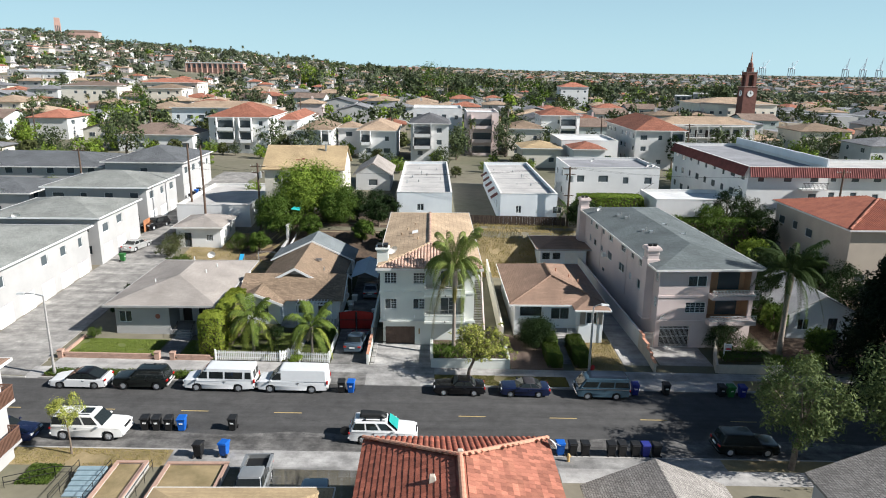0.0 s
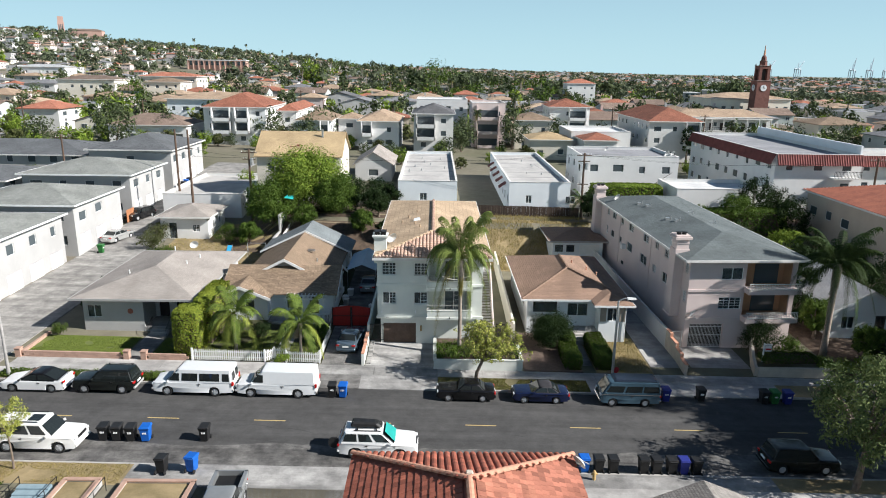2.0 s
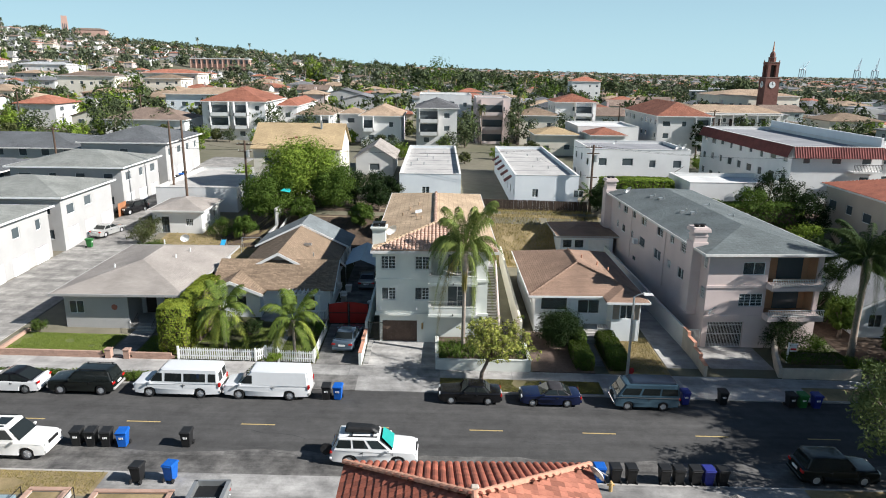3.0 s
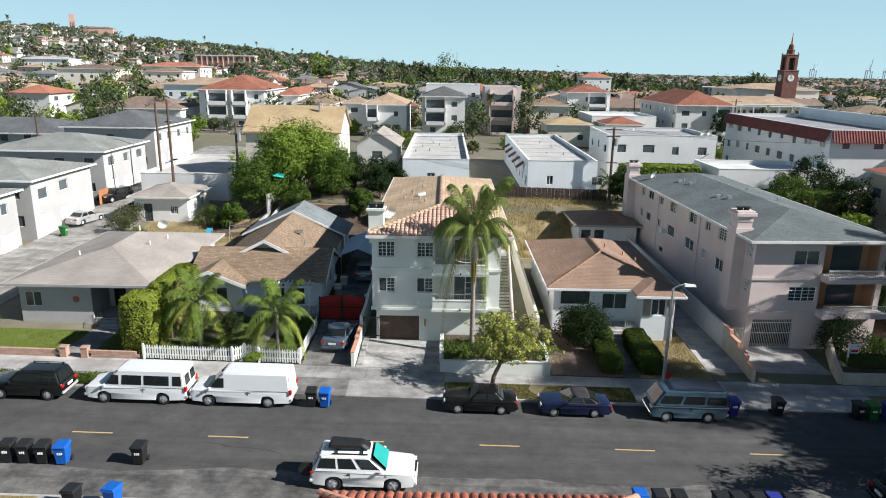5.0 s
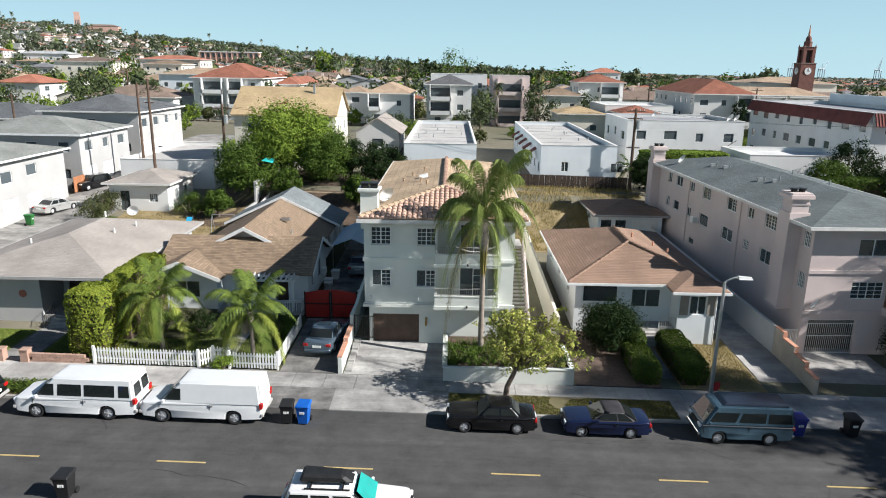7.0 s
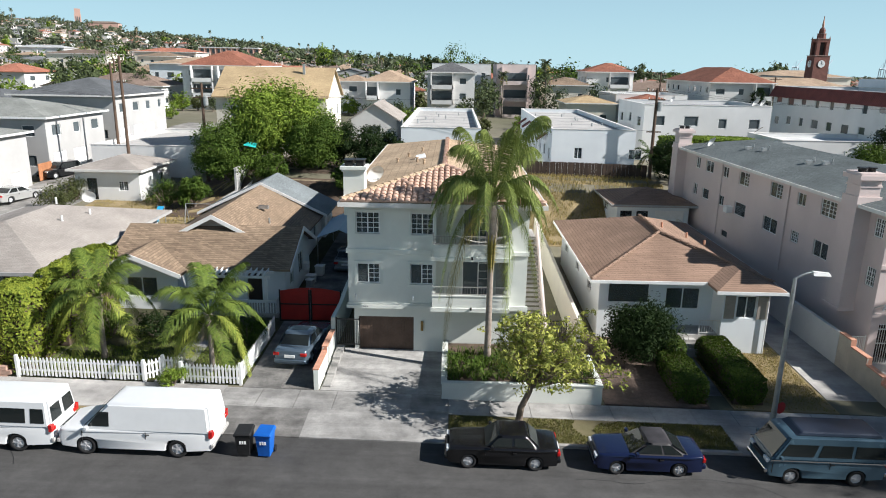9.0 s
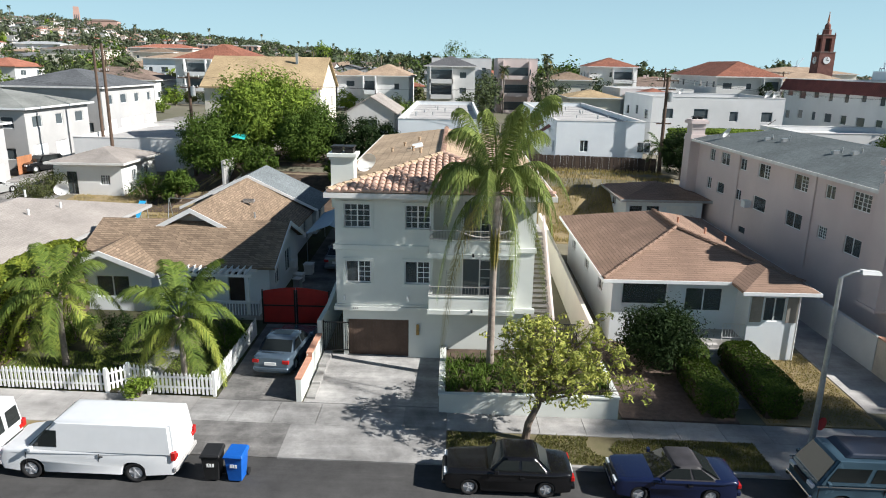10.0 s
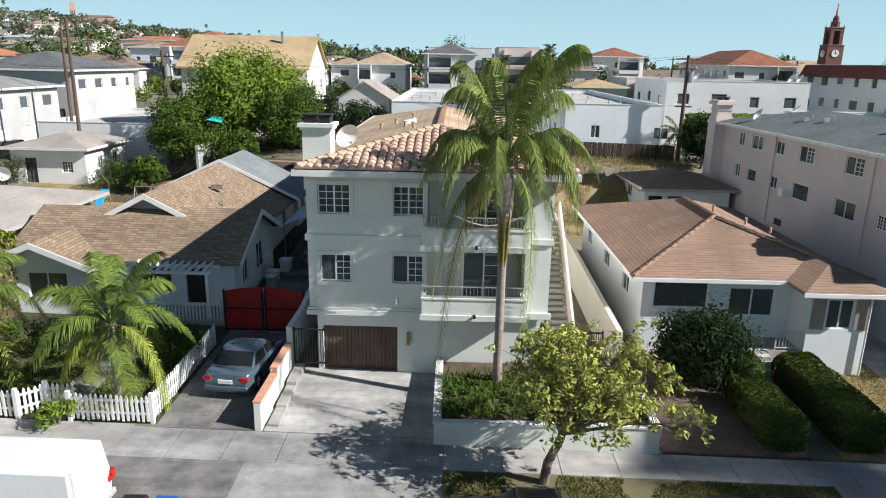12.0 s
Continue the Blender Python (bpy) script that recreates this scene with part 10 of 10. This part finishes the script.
# sheds and dwellings down towards the harbour
for k in range(900):
    r = 1200 + 2600 * town.random() ** 1.6
    az = math.radians(town.uniform(-3, 37))
    x, y = r * math.sin(az), r * math.cos(az) - 54
    far_pairs.append((protos[town.randrange(len(protos))], pose(x, y, land(x, y), 0, 0, town.choice((0, 90, 10))) @ Matrix.Scale(1.3, 4)))
merged("far_houses", "many pale houses with tan, grey and red roofs on the distant slopes", "houses", far_pairs)
for i in range(len(protos)):
    if i not in used:
        for c in list(protos[i].children_recursive) + [protos[i]]:
            bpy.data.objects.remove(c)

# trees of the town: a few kinds, repeated
SIZES = ((8, 4.2), (6, 3.4), (10, 4.5), (5, 2.6), (12, 6.0), (9, 1.7))
LEAVES = ("leaf_far", "leaf_bright", "leaf_far", "leaf_olive", "leaf_green", "leaf_dark")
def far_tree(i):
    h, r = SIZES[i]
    return tree("tree", ("broad leafy tree among the houses", "round green garden tree among the houses", "tall leafy tree among the houses", "small olive green tree among the houses", "very large dark tree above the roofs", "slim dark cypress among the houses")[i], pose(0, 0, 0), h, r, h * 0.2, M[LEAVES[i]], 900 + i, 0.40 if r > 2 else 0.3, 32, 26, 0.25, limbs=1, low=h * 0.06, group="trees of the town", size=0.36)
kinds = [far_tree(i) for i in range(6)]
def far_palm(i):
    return palm("palm", "tall thin fan palm above the roofs", pose(0, 0, 0), (11.5, 9.0)[i], 0.2, 2.0, 18, 950 + i, (M["leaf_far"], M["frond_dead"]), (0.4, 1.4), 0.7, 9, dead=3, width=0.17, kinds=2)
kinds += [far_palm(0), far_palm(1)]
def sparse_tree(i, clumps, per, leaf):
    """The same kinds with fewer, larger leaf clumps, for the far slopes."""
    rng = random.Random(970 + i)
    h, r = SIZES[i % 6]
    ob = thing("tree", pose(0, 0, 0), "far tree", "tree")
    mt = M["leaf_bright"] if i == 7 else M["leaf_hazed"] if clumps < 10 else M[LEAVES[i % 6]]
    part("crown", leaf_cloud(crown_clumps(0.1, h, r, clumps, rng, 0.46), leaf * (1 if r > 2 else 0.6), per, rng, 0.6, mt), None, ob)
    return ob
mids = [sparse_tree(i, 14, 13, 0.64) for i in range(8)]
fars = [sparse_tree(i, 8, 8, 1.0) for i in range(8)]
seen, wood = set(), []
def plant(i, x, y, s=1.0, dz=0.0, full=False):
    m = pose(x, y, land(x, y) + dz, 0, 0, town.uniform(0, 360)) @ Matrix.Scale(s, 4)
    if y > 400 and not full:
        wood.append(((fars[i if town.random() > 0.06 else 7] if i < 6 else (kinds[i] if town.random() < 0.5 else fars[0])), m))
    elif not full and y > 128 and (y > 205 or i not in (4, 6, 7)):
        wood.append(((mids[i if town.random() > 0.15 else 7] if i < 6 else kinds[i]), m))
    elif i in seen:
        o = copy_thing(kinds[i], pose(0, 0, 0))
        o.matrix_world = m
    else:
        seen.add(i)
        kinds[i].matrix_world = m
CELLS = set((int(a // 9), int(b // 9)) for a, b in placed)
y = 88.0
while y < 3500:
    right = y > 1320
    n = int(14 + y / 9) if y < 420 else int(60 + y / 15) if not right else 48
    for k in range(n):
        x = town.uniform(-0.02 if right else -0.78, 0.74) * (y + 54)
        py = y + town.uniform(-9, 9) * (3 if right else 1)
        if (int(x // 9), int(py // 9)) in CELLS and town.random() < (0.8 if y < 300 else 0.5):
            continue
        if any(a - 1 < x < b + 1 and c - 1 < py < d + 1 for a, b, c, d in TAKEN) or not in_view(x, py, 1) or (-222 < x < -158 and 490 < py < 585) or (-60 < x < 66 and 84 < py < 104):
            continue
        if (108 < x < 140 and 185 < py < 226) or (py < 100 and -60 < x < 50):
            continue
        i = town.choices(range(8), (5, 5, 4, 3, 0.9, 0.7, 0.4, 0.3))[0]
        plant(i, x, py, town.uniform(0.65, 1.1) if y < 420 else town.uniform(0.8, 1.5) if not right else town.uniform(1.0, 1.9))
    y += 19 if y < 420 else 36 if not right else 75
# green between the nearer houses
y = 46.0
while y < 112:
    for k in range(15):
        x = town.uniform(-0.72, 0.72) * (y + 54)
        py = y + town.uniform(-3, 3)
        if any(a + 1.0 < x < b - 1.0 and c + 0.8 < py < d - 0.8 for a, b, c, d in TAKEN) or -43.5 < x < -34.5 or (20 < x < 44 and py < 62) or (40 < x < 50 and py < 84) or (-14 < x < 24 and py < 82) or (-34 < x < -10 and py < 62):
            continue
        plant(town.choice((0, 1, 1, 3, 3, 5)), x, py, town.uniform(0.38, 0.68))
    y += 5
# trees that stand out
for i, x, y, s in ((4, -96, 169, 1.25), (0, -99, 160, 1.1), (1, -92, 150, 1.5), (1, -101, 148, 1.4), (0, -113, 142, 1.2), (1, -117, 140, 1.3), (4, -138, 190, 0.9), (0, -123, 172, 1.1), (1, -89, 456, 3.0), (2, -82, 250, 1.4), (1, -88, 244, 1.5), (0, -74, 240, 1.3), (4, 2.5, 436, 2.1), (4, -6, 440, 1.5), (2, 11, 440, 1.5), (4, -30, 400, 1.2), (2, -24, 402, 1.3), (5, 37, 300, 1.7), (5, 40, 302, 1.6), (4, 184, 515, 1.55), (2, 196, 520, 1.6), (4, 300, 560, 1.1), (2, 320, 560, 1.3), (0, 330, 570, 1.4), (4, 345, 565, 1.3), (0, 98, 172, 1.0), (1, 104, 176, 1.3), (0, 90, 178, 0.9), (0, 108, 128, 1.0), (1, 114, 122, 1.1), (1, 102, 130, 1.1), (0, 122, 130, 1.1), (1, 88, 195, 1.2), (1, 100, 200, 1.2), (6, 19.6, 121.5, 0.8), (6, 10.5, 121, 0.75), (6, 23, 150, 1.0), (0, 6.4, 113, 0.95), (0, 6.6, 118, 1.0), (1, 20, 150, 1.2), (0, 27, 155, 1.1), (1, -72, 88, 1.0), (1, 33, 131, 0.9), (1, 40.5, 131, 0.8), (0, 44, 134, 0.8), (1, -40, 105, 0.6), (3, -33, 160, 1.0), (5, -60, 290, 1.6), (0, -45, 300, 1.2)):
    plant(i, x, y, s, full=y < 260 or s >= 2)
# tall trees and palms along the skyline
for k in range(190):
    az, r = math.radians(town.uniform(-27, 24)), town.uniform(430, 980)
    x, y = r * math.sin(az), r * math.cos(az) - 54
    if -225 < x < -155 and y < 600:
        continue
    tall = town.uniform(1.3, 2.1) if az > -0.2 else town.uniform(0.9, 1.6)
    i = town.choice((0, 2, 2, 4, 6, 6, 7, 5))
    wood.append(((kinds[i] if i > 5 else mids[i]), pose(x, y, land(x, y), 0, 0, town.uniform(0, 360)) @ Matrix.Scale(tall * (0.8 if i == 4 else 0.62 if i > 5 else 1), 4)))
merged("far_trees", "dark green trees and thin palms scattered over the distant town", "trees", wood)
for k in mids + fars:
    for c in list(k.children_recursive) + [k]:
        bpy.data.objects.remove(c)
for i in range(len(kinds)):
    if i not in seen:
        for c in list(kinds[i].children_recursive) + [kinds[i]]:
            bpy.data.objects.remove(c)

# ---- landmarks on the skyline ----
def hill_tower():
    z = land(-600, 1097)
    ob = thing("tower", pose(-600, 1097, z, 0, 0, 25), "slim pinkish brick bell tower on the hilltop", "tower")
    bm = B()
    box(bm, -4.5, 4.5, -4.5, 4.5, -4, 84 - z)
    part("shaft", bm, M["salmon"], ob)
    bm = B()
    box(bm, -4, 4, -4, 4, 84 - z, 92 - z)
    part("belfry", bm, M["salmon"], ob)
    for k in (-3, 0, 3):
        bm = B()
        box(bm, k * 0.8 - 0.6, k * 0.8 + 0.6, -4.7, -4.4, 68 - z, 80 - z)
        part("opening", bm, M["glass_far"], ob)
    hall = thing("church", pose(-570, 1097, land(-570, 1097), 0, 0, 10), "long low pinkish church beside the bell tower", "church")
    bm = B()
    box(bm, -16, 34, -9, 9, -6, 14)
    part("wall", bm, M["salmon"], hall)
    bm = B()
    hip(bm, -16, 34, -9, 9, 14.2, 3, 0.6)
    part("roof", bm, M["roof_far_brown"], hall)
hill_tower()

def pink_hall():
    """A long two storey block with a colonnade of tall openings."""
    z = 19.6
    ob = thing("long_building", pose(-190, 568, z, 0, 0, 4) @ Matrix.Scale(0.86, 4), "long salmon pink hillside building with a row of tall openings", "building")
    bm = B()
    box(bm, -28, 28, -6, 10, -3, 7.2)
    part("wall", bm, M["salmon"], ob)
    bm = B()
    box(bm, -29, 29, -7.5, 10.6, 7.2, 8.0)
    part("roof", bm, M["flatroof_white"], ob)
    for k in range(11):
        bm = B()
        box(bm, -26.6 + k * 5.2, -23.4 + k * 5.2, -6.15, -5.9, 2.6, 6.4)
        part("opening", bm, M["glass_far"], ob)
    for k in range(12):
        bm = B()
        box(bm, -29 + k * 5.2, -28.2 + k * 5.2, -7.4, -6.2, -3, 7.2)
        part("pier", bm, M["salmon"], ob)
pink_hall()

def terraces():
    """White flat-roofed flats in steps beyond the church."""
    rng = random.Random(31)
    for k in range(4):
        x, y = 156 + k * 10.6, 372 - k * 2.5
        ob = thing("apartment_house", pose(x, y, land(x, y), 0, 0, -20), "white flat-roofed apartments with dark balcony recesses", "house", "white terraced apartments")
        bm = B()
        hh = 8.8 + (k % 2) * 1.6
        box(bm, -5, 5, 0, 12, -2, hh)
        part("wall", bm, M["stucco_white"], ob)
        bm = B()
        box(bm, -5.1, 5.1, -0.1, 12.1, hh, hh + 0.35)
        part("roof", bm, M["stucco_grey"], ob)
        for s in range(3):
            for u in (-3.6, -0.4, 2.6):
                bm = B()
                box(bm, u, u + 1.9, -0.06, 0.05, 0.8 + s * 2.8, 2.7 + s * 2.8)
                part("balcony_opening", bm, M["glass_far"], ob)
terraces()

def gantry_crane(x, y, boom, jib):
    z = land(x, y)
    ob = thing("harbour_crane", pose(x, y, z, 0, 0, 40), "far grey-blue ship-to-shore gantry crane at the harbour", "crane", "harbour cranes")
    mt = M["crane_grey"]
    for sx in (-12, 12):
        for sy in (-9, 9):
            bm = B()
            tube(bm, (sx, sy, -4), (sx * 0.8, sy, 46), 1.6, None, 5)
            part("leg", bm, mt, ob)
    bm = B()
    box(bm, -11, 11, -10, 10, 44, 48)
    part("cross_frame", bm, mt, ob)
    bm = B()
    e = Vector((10 + boom * math.cos(jib), 0, 47 + boom * math.sin(jib)))
    tube(bm, (-34, 0, 47), (10, 0, 47), 1.8, None, 5)
    tube(bm, (10, 0, 47), e, 1.7, 1.2, 5)
    part("boom", bm, mt, ob)
    bm = B()
    tube(bm, (0, 0, 47), (4, 0, 72), 1.3, 0.8, 5)
    tube(bm, (4, 0, 72), e, 0.5, None, 4)
    tube(bm, (4, 0, 72), (-32, 0, 48), 0.5, None, 4)
    part("mast", bm, mt, ob)
for x, y, bo, ji in ((1790, 2940, 50, 1.25), (1850, 2915, 52, 1.25), (1905, 2890, 50, 1.25), (1480, 3050, 60, 0.62), (1590, 3010, 58, 0.62)):
    gantry_crane(x, y, bo, ji)

# ---- street furniture ----
def street_lamp(x, y, h, arm, label, base=None):
    z = street(x) + 0.14 if base is None else base
    ob = thing("street_lamp", pose(x, y, z), label, "street lamp")
    bm = B()
    tube(bm, (0, 0, 0), (0, 0, 0.5), 0.16, 0.14, 12)
    tube(bm, (0, 0, 0.5), (0, 0, h), 0.12, 0.07, 12)
    part("pole", bm, M["concrete"] if arm < 0 else M["steel"], ob)
    bm = B()
    n = 6
    pts = [(arm * t, 0, h + 0.25 * math.sin(t * math.pi * 0.6)) for t in [i / n for i in range(n + 1)]]
    chain(bm, pts, [0.045] * (n + 1), 6)
    part("arm", bm, M["steel"], ob)
    bm = B()
    e = pts[-1]
    s = 1 if arm > 0 else -1
    hexa(bm, [(e[0] - 0.1 * s, -0.14, e[2] - 0.08), (e[0] + 0.62 * s, -0.1, e[2] - 0.1), (e[0] + 0.62 * s, 0.1, e[2] - 0.1), (e[0] - 0.1 * s, 0.14, e[2] - 0.08), (e[0] - 0.1 * s, -0.1, e[2] + 0.08), (e[0] + 0.55 * s, -0.06, e[2] + 0.03), (e[0] + 0.55 * s, 0.06, e[2] + 0.03), (e[0] - 0.1 * s, 0.1, e[2] + 0.08)])
    part("lamp_head", bm, M["dish"], ob)
    return ob
street_lamp(14.25, 0.6, 6.95, 0.75, "grey steel street lamp with short curved arm")
street_lamp(-32.4, -0.4, 7.1, -1.6, "pale concrete street lamp with curved arm")

def utility_pole(x, y, top, arms, label="brown wooden utility pole with crossarms", can=False, lean=0.0):
    z = land(x, y)
    ob = thing("utility_pole", pose(x, y, z, 0, lean, 0), label, "utility pole")
    h = top - z
    bm = B()
    tube(bm, (0, 0, -0.5), (0, 0, h), 0.19, 0.13, 10)
    part("pole", bm, M["pole_wood"], ob)
    for d, w in arms:
        bm = B()
        box(bm, -w, w, -0.06, 0.06, h - d - 0.06, h - d + 0.06)
        arm = part("crossarm", bm, M["pole_wood"], ob)
        for k in (-0.9, -0.45, 0.45, 0.9):
            bm = B()
            tube(bm, (k * w, 0, h - d + 0.06), (k * w, 0, h - d + 0.24), 0.04, 0.03, 6)
            part("insulator", bm, M["dish"], arm)
    if can:
        bm = B()
        tube(bm, (0.35, 0, h - 2.2), (0.35, 0, h - 1.3), 0.25, None, 12)
        part("transformer", bm, M["steel"], ob)
    return ob
utility_pole(-33.6, 45.0, 15.2, ((2.6, 0.5),), "tall brown wooden utility pole")
utility_pole(-37.8, 51.5, 14.6, (), "dark wooden utility pole")
utility_pole(-25.6, 45.5, 12.6, ((0.5, 1.1), (1.4, 0.9)), can=True)
utility_pole(20.1, 42.2, 13.0, ((0.3, 1.0), (1.1, 0.8), (4.2, 0.7)), "dark wooden utility pole with three crossarms", can=True)
utility_pole(64, 114, 13.6, ((0.4, 1.2),))
utility_pole(-60, 62, 12.5, ((0.4, 1.0),))
utility_pole(63.0, 47.0, 12.2, ((0.4, 1.1),))
utility_pole(46.6, 132, 14.0, ((0.4, 1.0),))
for x, y in ((-32, 150), (-12, 147), (-70, 118), (10, 176), (36, 160), (84, 178), (-48, 200), (-100, 120)):
    utility_pole(x, y, land(x, y) + 9.5, ((0.4, 1.0),))

def cable(p, q, sag=0.5, r=0.014):
    p, q = Vector(p), Vector(q)
    bm = B()
    n = 10
    pts = [p.lerp(q, i / n) - Vector((0, 0, sag * 4 * (i / n) * (1 - i / n))) for i in range(n + 1)]
    chain(bm, pts, [r] * (n + 1), 4)
    c = part("cable", bm, M["iron"])
    tagged(c, "thin dark overhead cable", "cable", "overhead cables")
for dx in (-0.9, 0.9):
    cable((-25.6 + dx, 45.5, 12.3), (20.1 + dx, 42.2, 12.9), 1.2)
    cable((-25.6 + dx, 45.5, 11.4), (-60 + dx, 62, 12.3), 0.9)
    cable((20.1 + dx, 42.2, 12.9), (63 + dx, 47, 12.0), 1.2)
cable((-33.6, 45.0, 12.8), (-25.6, 45.5, 11.6), 0.3)
cable((20.1, 42.2, 9.0), (17.6, 34.0, 3.9), 0.3)
cable((20.1, 42.2, 8.9), (16.0, 60.0, 8.9), 0.4)

# dark board fence on top of the bank
bf = thing("board_fence", pose(4.6, 42.6, 0), "dark weathered wooden board fence on the bank", "fence")
bm = B()
box(bm, 0, 0.145, 0, 0.025, 0, 1.75)
brd = mesh_of(bm, "board", M["wood_fence"])
rf = random.Random(4)
for k in range(102):
    x = 0.15 * k
    part("board", brd, None, bf, m=pose(x, rf.uniform(-0.01, 0.01), land(4.6 + x, 42.6) - 0.35 + rf.uniform(-0.03, 0.03), 0, rf.uniform(-0.5, 0.5), 0))
of = thing("board_fence", pose(-42.0, 45.0, 0), "orange stained wooden fence beside the alley", "fence")
for k in range(16):
    part("board", brd.copy(), None, of, m=pose(0.12 * k * 0.0 + 0.0, -0.15 * k, land(-43, 46) - 0.1, 0, 0, 90))
for o in of.children:
    o.data.materials[0] = M["wood_orange"]

def hydrant(x, y, z, mat, label):
    ob = thing("fire_hydrant", pose(x, y, z), label, "hydrant")
    bm = B()
    tube(bm, (0, 0, 0), (0, 0, 0.5), 0.11, 0.10, 10)
    tube(bm, (0, 0, 0.5), (0, 0, 0.62), 0.13, 0.05, 10)
    part("barrel", bm, mat, ob)
    for s in (-1, 1):
        bm = B()
        tube(bm, (s * 0.08, 0, 0.38), (s * 0.2, 0, 0.38), 0.06, None, 8)
        part("outlet", bm, mat, ob)
hydrant(9.9, -12.4, street(9.9) + 0.13, surf("hydrant_ochre", (0.55, 0.38, 0.16), (0.45, 0.31, 0.13), 0.6, 5, 30, 0.05), "ochre fire hydrant on the pavement")
sg_ = thing("round_sign", pose(14.25, 0.6, street(14.25) + 0.14, 0, 0, 26), "red round plastic disc bracketed to the steel lamp post", "sign")
bm = B()
tube(bm, (0.1, 0, 1.15), (0.34, 0, 1.15), 0.025)
part("bracket", bm, M["steel"], sg_)
bm = B()
tube(bm, (0.34, -0.02, 1.15), (0.34, -0.05, 1.15), 0.26, None, 20)
part("disc", bm, M["sign_red"], sg_)
ss = thing("estate_sign", pose(27.9, 4.2, 0.2), "white hanging estate sign with red panel on a post", "sign")
bm = B()
box(bm, -0.05, 0.05, -0.05, 0.05, 0, 1.7)
box(bm, 0.05, 0.7, -0.04, 0.04, 1.5, 1.6)
part("post", bm, M["white"], ss)
bm = B()
box(bm, 0.12, 0.65, -0.015, 0.015, 0.95, 1.45)
pn = part("panel", bm, M["white"], ss)
bm = B()
box(bm, 0.15, 0.62, -0.02, -0.016, 1.05, 1.22)
part("panel_band", bm, M["sign_red"], pn)
# yard things behind the houses
slide = thing("garden_slide", pose(-24.6, 30.5, land(-24.6, 30.5)), "blue plastic children's slide with metal frame", "slide")
bm = B()
hexa(bm, [(-0.25, -1.2, 0.1), (0.25, -1.2, 0.1), (0.25, 0.6, 1.4), (-0.25, 0.6, 1.4), (-0.25, -1.2, 0.2), (0.25, -1.2, 0.2), (0.25, 0.6, 1.5), (-0.25, 0.6, 1.5)])
part("chute", bm, surf("slide_blue", (0.05, 0.35, 0.62), (0.04, 0.28, 0.5), 0.35, 3, 30, 0), slide)
for x in (-0.28, 0.28):
    bm = B()
    tube(bm, (x, 0.7, 0), (x, 0.6, 1.6), 0.03)
    part("leg", bm, M["steel"], slide)
sw_ = thing("swing_frame", pose(-22.6, 31.5, land(-22.6, 31.5)), "grey metal garden swing frame", "swing")
for x in (0, 2.2):
    bm = B()
    tube(bm, (x, -0.5, 0), (x, 0, 1.7), 0.03)
    tube(bm, (x, 0.5, 0), (x, 0, 1.7), 0.03)
    part("leg", bm, M["steel"], sw_)
bm = B()
tube(bm, (0, 0, 1.7), (2.2, 0, 1.7), 0.03)
part("top_bar", bm, M["steel"], sw_)
tarp = thing("tarpaulin_shelter", pose(-7.8, 22.5, land(-7.8, 22.5)), "pale blue tarpaulin shelter over the driveway", "shelter")
bm = B()
slab(bm, [(-1.5, -1.2, 2.0), (0.2, -1.4, 2.7), (0.2, 5.6, 2.7), (-1.5, 5.4, 2.0)], 0.03)
slab(bm, [(0.2, -1.4, 2.7), (1.7, -1.2, 2.0), (1.7, 5.4, 2.0), (0.2, 5.6, 2.7)], 0.03)
part("sheet", bm, M["blue_tarp"], tarp)
for x in (-1.4, 1.6):
    for y in (-1.1, 5.2):
        bm = B()
        tube(bm, (x, y, 0), (x, y, 2.0), 0.03)
        part("pole", bm, M["steel"], tarp)
kite = thing("beach_umbrella", pose(-18.9, 38.9, 7.2, 35, 20, 0), "teal cloth caught in the tree", "cloth")
bm = B()
slab(bm, [(-0.6, -0.4, 0), (0.6, -0.2, 0.1), (0.5, 0.5, 0.0), (-0.3, 0.4, -0.1)], 0.02)
part("cloth", bm, surf("teal_cloth", (0.04, 0.45, 0.40), (0.03, 0.36, 0.32), 0.7, 3, 30, 0), kite)
# clutter along the shaded driveway
rc = random.Random(8)
for k, (x, y) in enumerate(((-8.9, 14.6), (-8.7, 16.2), (-8.9, 17.4), (-8.6, 19.0), (-6.1, 15.5), (-6.0, 13.4))):
    ob = thing("storage_tub", pose(x, y, land(x, y) + 0.03, 0, 0, rc.uniform(-20, 20)), "grey plastic tub standing by the wall", "tub")
    w, h = rc.uniform(0.2, 0.35), rc.uniform(0.35, 0.7)
    bm = B()
    hexa(bm, [(-w * 0.85, -w * 0.85, 0), (w * 0.85, -w * 0.85, 0), (w * 0.85, w * 0.85, 0), (-w * 0.85, w * 0.85, 0), (-w, -w, h), (w, -w, h), (w, w, h), (-w, w, h)])
    part("body", bm, rc.choice((M["dish"], M["trim"], M["grey_trim"])), ob, bevel=0.02)
    bm = B()
    box(bm, -w - 0.02, w + 0.02, -w - 0.02, w + 0.02, h + 0.002, h + 0.05)
    part("lid", bm, M["white"], ob)
